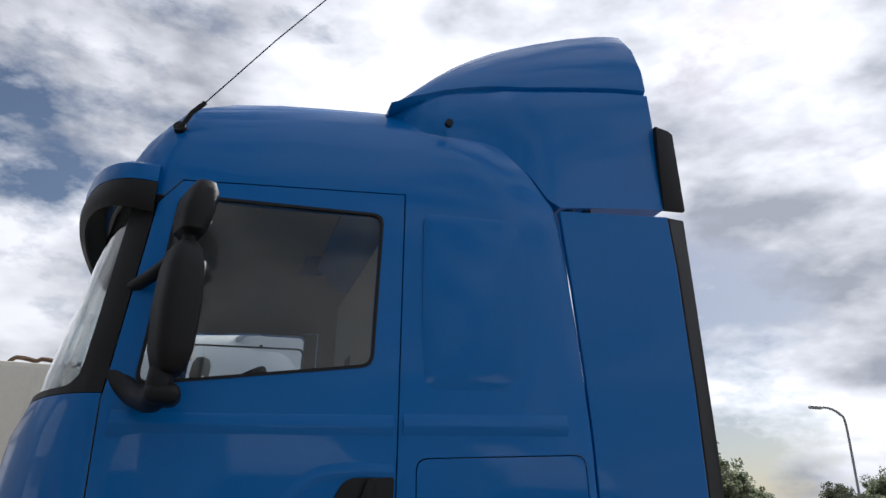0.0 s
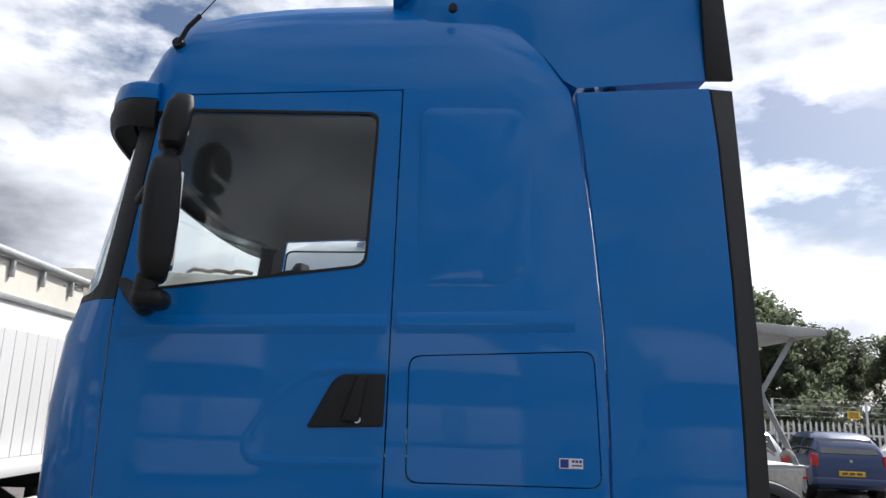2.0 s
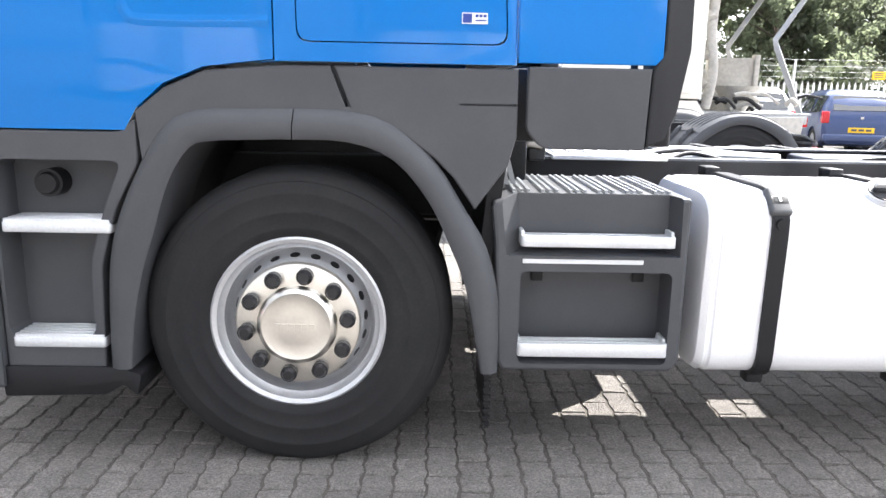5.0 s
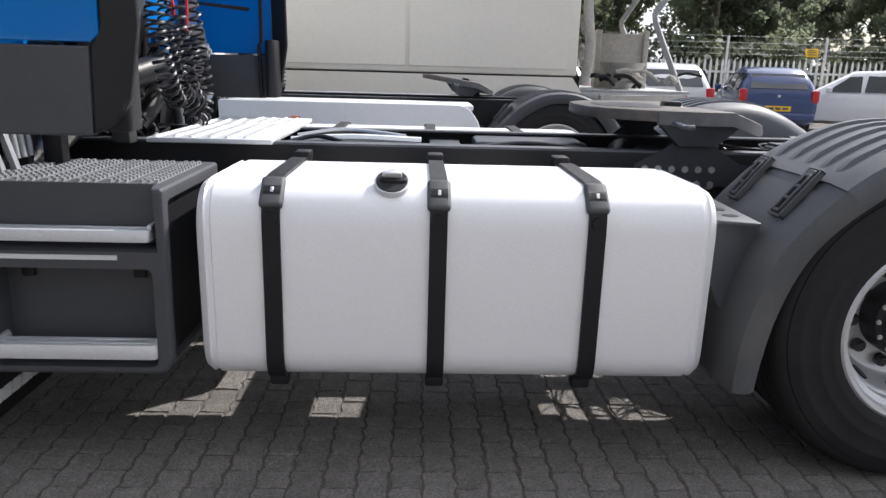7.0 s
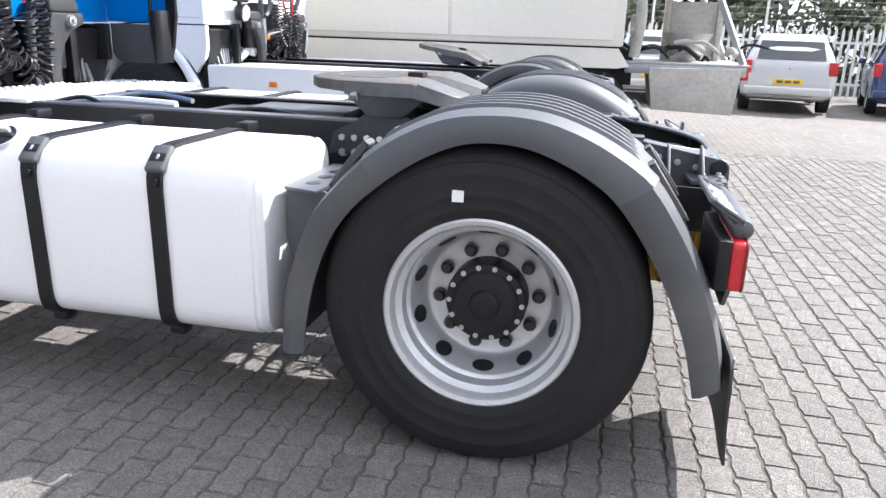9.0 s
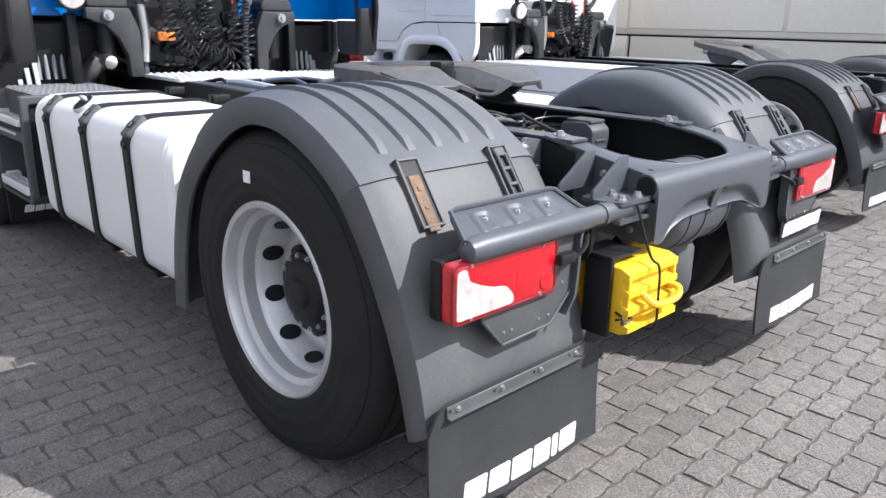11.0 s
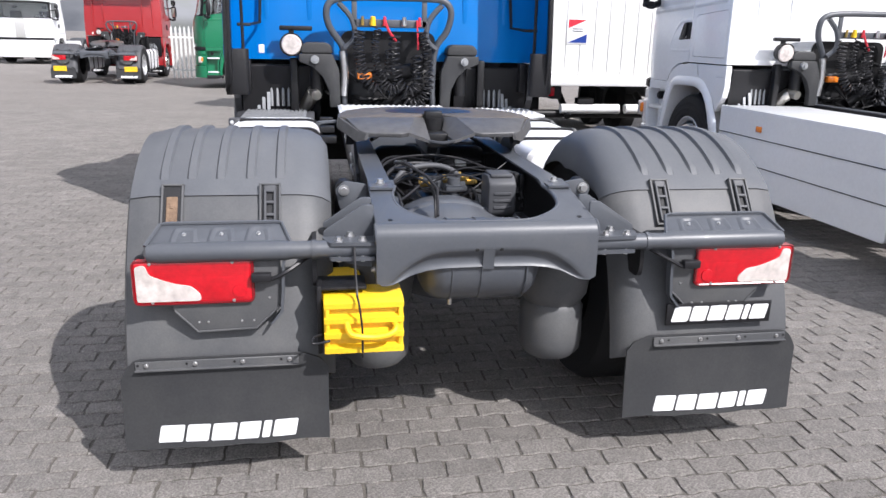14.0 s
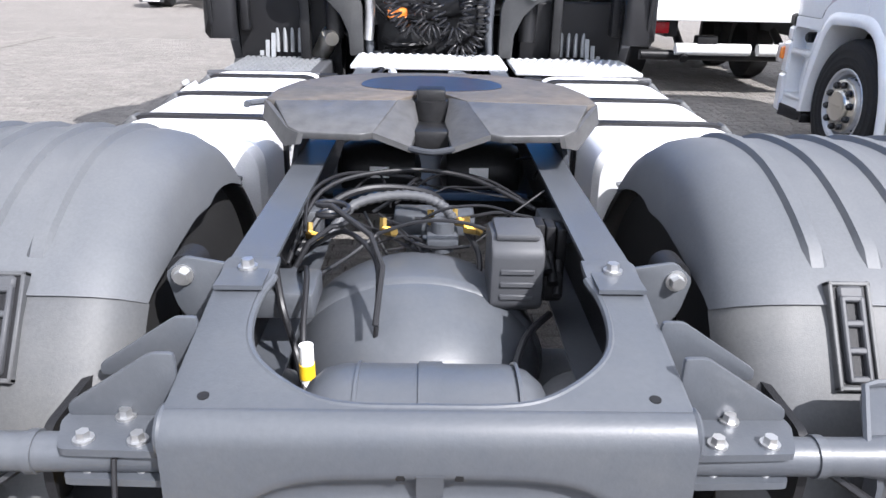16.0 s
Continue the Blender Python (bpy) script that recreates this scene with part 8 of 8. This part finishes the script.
for k in range(20000):
    p = Vector((random.uniform(-8, 46), random.uniform(18.6, 21.5), random.uniform(0.05, 2.3)))
    a = Vector((random.gauss(0, 1), random.gauss(0, 1), random.gauss(0, 1))).normalized()
    b = a.orthogonal()
    q = random.uniform(0.07, 0.16)
    i = len(hedge_v)
    hedge_v += [p - a * q, p + b * q * 0.6, p + a * q, p - b * q * 0.6]
    hedge_f.append((i, i + 1, i + 2, i + 3))
me = bpy.data.meshes.new("undergrowth")
me.from_pydata(hedge_v, [], hedge_f)
me.materials.append(M_LEAF)
tagged(new("undergrowth", me), "low green undergrowth behind the fence", "undergrowth", "", "stuff")

# ---- ground and pavers ----
def paver_material(name, color, far):
    m = material(name, color, 0.86, 0, 0.16, 60, 0.5, 0.8, 1.0, 260, stain_color=tuple(c * 0.72 for c in color), random=0 if far else 0.10)
    n, l = m.node_tree.nodes, m.node_tree.links
    b = n["Principled BSDF"]
    old = b.inputs["Base Color"].links[0].from_socket
    # coarse speckle of the worn stone, fine grit
    for scale, lo, hi in ((14.0, 0.80, 1.18), (120.0, 0.58, 1.42)):
        tx, rg, mu, cx = n.new("ShaderNodeTexNoise"), n.new("ShaderNodeMapRange"), n.new("ShaderNodeHueSaturation"), n.new("ShaderNodeTexCoord")
        tx.inputs["Scale"].default_value, tx.inputs["Detail"].default_value, tx.inputs["Roughness"].default_value = scale, 3, 0.7
        rg.inputs["From Min"].default_value, rg.inputs["From Max"].default_value = 0.3, 0.7
        rg.inputs["To Min"].default_value, rg.inputs["To Max"].default_value = lo, hi
        l.new(cx.outputs["Object"], tx.inputs["Vector"]); l.new(tx.outputs["Fac"], rg.inputs["Value"])
        l.new(rg.outputs["Result"], mu.inputs["Value"]); l.new(old, mu.inputs["Color"])
        old = mu.outputs["Color"]
    l.new(old, b.inputs["Base Color"])
    if far:
        co, mp, br, mx = n.new("ShaderNodeTexCoord"), n.new("ShaderNodeMapping"), n.new("ShaderNodeTexBrick"), n.new("ShaderNodeMix")
        mp.inputs["Rotation"].default_value = (0, 0, radians(90))
        br.inputs["Scale"].default_value, br.inputs["Brick Width"].default_value, br.inputs["Row Height"].default_value, br.inputs["Mortar Size"].default_value = 1.0, 0.205, 0.1075, 0.006
        br.inputs["Color1"].default_value, br.inputs["Color2"].default_value, br.inputs["Mortar"].default_value = (0.92, 0.92, 0.92, 1), (1.08, 1.08, 1.08, 1), (0.6, 0.58, 0.55, 1)
        mx.data_type, mx.blend_type = "RGBA", "MULTIPLY"
        mx.inputs["Factor"].default_value = 0.8
        l.new(co.outputs["Object"], mp.inputs["Vector"]); l.new(mp.outputs["Vector"], br.inputs["Vector"])
        l.new(old, mx.inputs[6]); l.new(br.outputs["Color"], mx.inputs[7]); l.new(mx.outputs[2], b.inputs["Base Color"])
    else:
        # each block of the joined field keeps its own shade
        g, r, h = n.new("ShaderNodeNewGeometry"), n.new("ShaderNodeMapRange"), n.new("ShaderNodeHueSaturation")
        r.inputs["To Min"].default_value, r.inputs["To Max"].default_value = 0.88, 1.10
        l.new(g.outputs["Random Per Island"], r.inputs["Value"]); l.new(r.outputs["Result"], h.inputs["Value"])
        l.new(old, h.inputs["Color"]); l.new(h.outputs["Color"], b.inputs["Base Color"])
    return m


STONE = (0.222, 0.206, 0.190)
M_PAVE, M_FAR = paver_material("concrete_paver", STONE, False), paver_material("far_pavers", (0.215, 0.198, 0.182), True)
M_SAND = material("joint_sand", (0.105, 0.095, 0.082), 0.95, 0, 0.3, 120, 0.5, 2, 0.5, 200, stain_color=(0.07, 0.065, 0.06))
PL, PW = 0.205, 0.1075
NX0, NX1, NY0, NY1 = -9.0, 9.5, -7.0, 6.4       # field of modelled blocks
bm = bmesh.new()
bmesh.ops.create_grid(bm, x_segments=2, y_segments=2, size=700)
for v in bm.verts:
    v.co.z = -0.0165
ground = tagged(part("ground", bm, M_FAR), "weathered grey block paving across the yard", "ground", "", "structure")
bm = bmesh.new()
box(bm, NX0 - 0.05, NX1 + 0.05, NY0 - 0.05, NY1 + 0.05, -0.016, -0.0055)
part("joint_sand", bm, M_SAND, ground)
# block outline: waved flanks, as interlocking blocks have
l2, w2, g = PL / 2 - 0.0014, PW / 2 - 0.0036, 0.0048
wave = lambda y: g * math.sin(4 * math.pi * y / PL)      # both flanks follow it, so the columns interlock
FL = [-l2 + 0.004 + (2 * l2 - 0.008) * k / 8 for k in range(9)]
OUT = [(-w2 + wave(y), y) for y in FL] + [(-w2 / 3, l2 - 0.0045), (w2 / 3, l2 - 0.001)]
OUT += [(w2 + wave(y), y) for y in FL[::-1]] + [(w2 / 3, -l2 + 0.001), (-w2 / 3, -l2 + 0.0045)]
rng = np.random.default_rng(5)


def block(cx, cy, r):
    n = len(OUT)
    j = r.normal(0, 0.0019, (n, 2))
    tx, ty, dz = r.normal(0, 0.006), r.normal(0, 0.004), r.normal(0, 0.0011)
    top, mid = [], []
    for (x, y), (a, b) in zip(OUT, j):
        x, y = x + a, y + b
        z = dz + tx * x + ty * y
        top.append((cx + x * 0.915, cy + y * 0.978, z))
        mid.append((cx + x, cy + y, z - 0.0065))
    bot = [(x, y, -0.016) for x, y, _ in mid]
    return top + mid + bot


def block_faces(i, n=22):
    f = [tuple(range(i, i + n))[::-1]]
    for a in (0, n):
        f += [(i + a + k, i + a + (k + 1) % n, i + a + n + (k + 1) % n, i + a + n + k) for k in range(n)]
    return f


verts, faces, singles = [], [], []
nx = int((NX1 - NX0) / PW)
ny = int((NY1 - NY0) / PL)
for i in range(nx):
    for k in range(ny):
        cx, cy = NX0 + (i + 0.5) * PW, NY0 + (k + 0.5 + 0.5 * (i % 2)) * PL
        if cy > NY1:
            continue
        if 4.55 < cx < 6.0 and -1.7 < cy < 1.2:
            singles.append((cx, cy))
            continue
        b = len(verts)
        verts += block(cx, cy, rng)
        faces += block_faces(b)
me = bpy.data.meshes.new("paver_field")
me.from_pydata(verts, [], faces)
me.materials.append(M_PAVE)
field = new("paver_field", me)
field.parent = ground
tagged(field, "grey interlocking concrete pavers", "", "", "stuff")
shapes = []
for k in range(12):
    me = bpy.data.meshes.new("paver")
    me.from_pydata(block(0, 0, rng), [], block_faces(0))
    me.materials.append(M_PAVE)
    shapes.append(me)
for k, (x, y) in enumerate(singles):
    ob = new("paver", shapes[int(rng.integers(12))])
    ob.parent = ground
    ob.location = (x, y, 0)
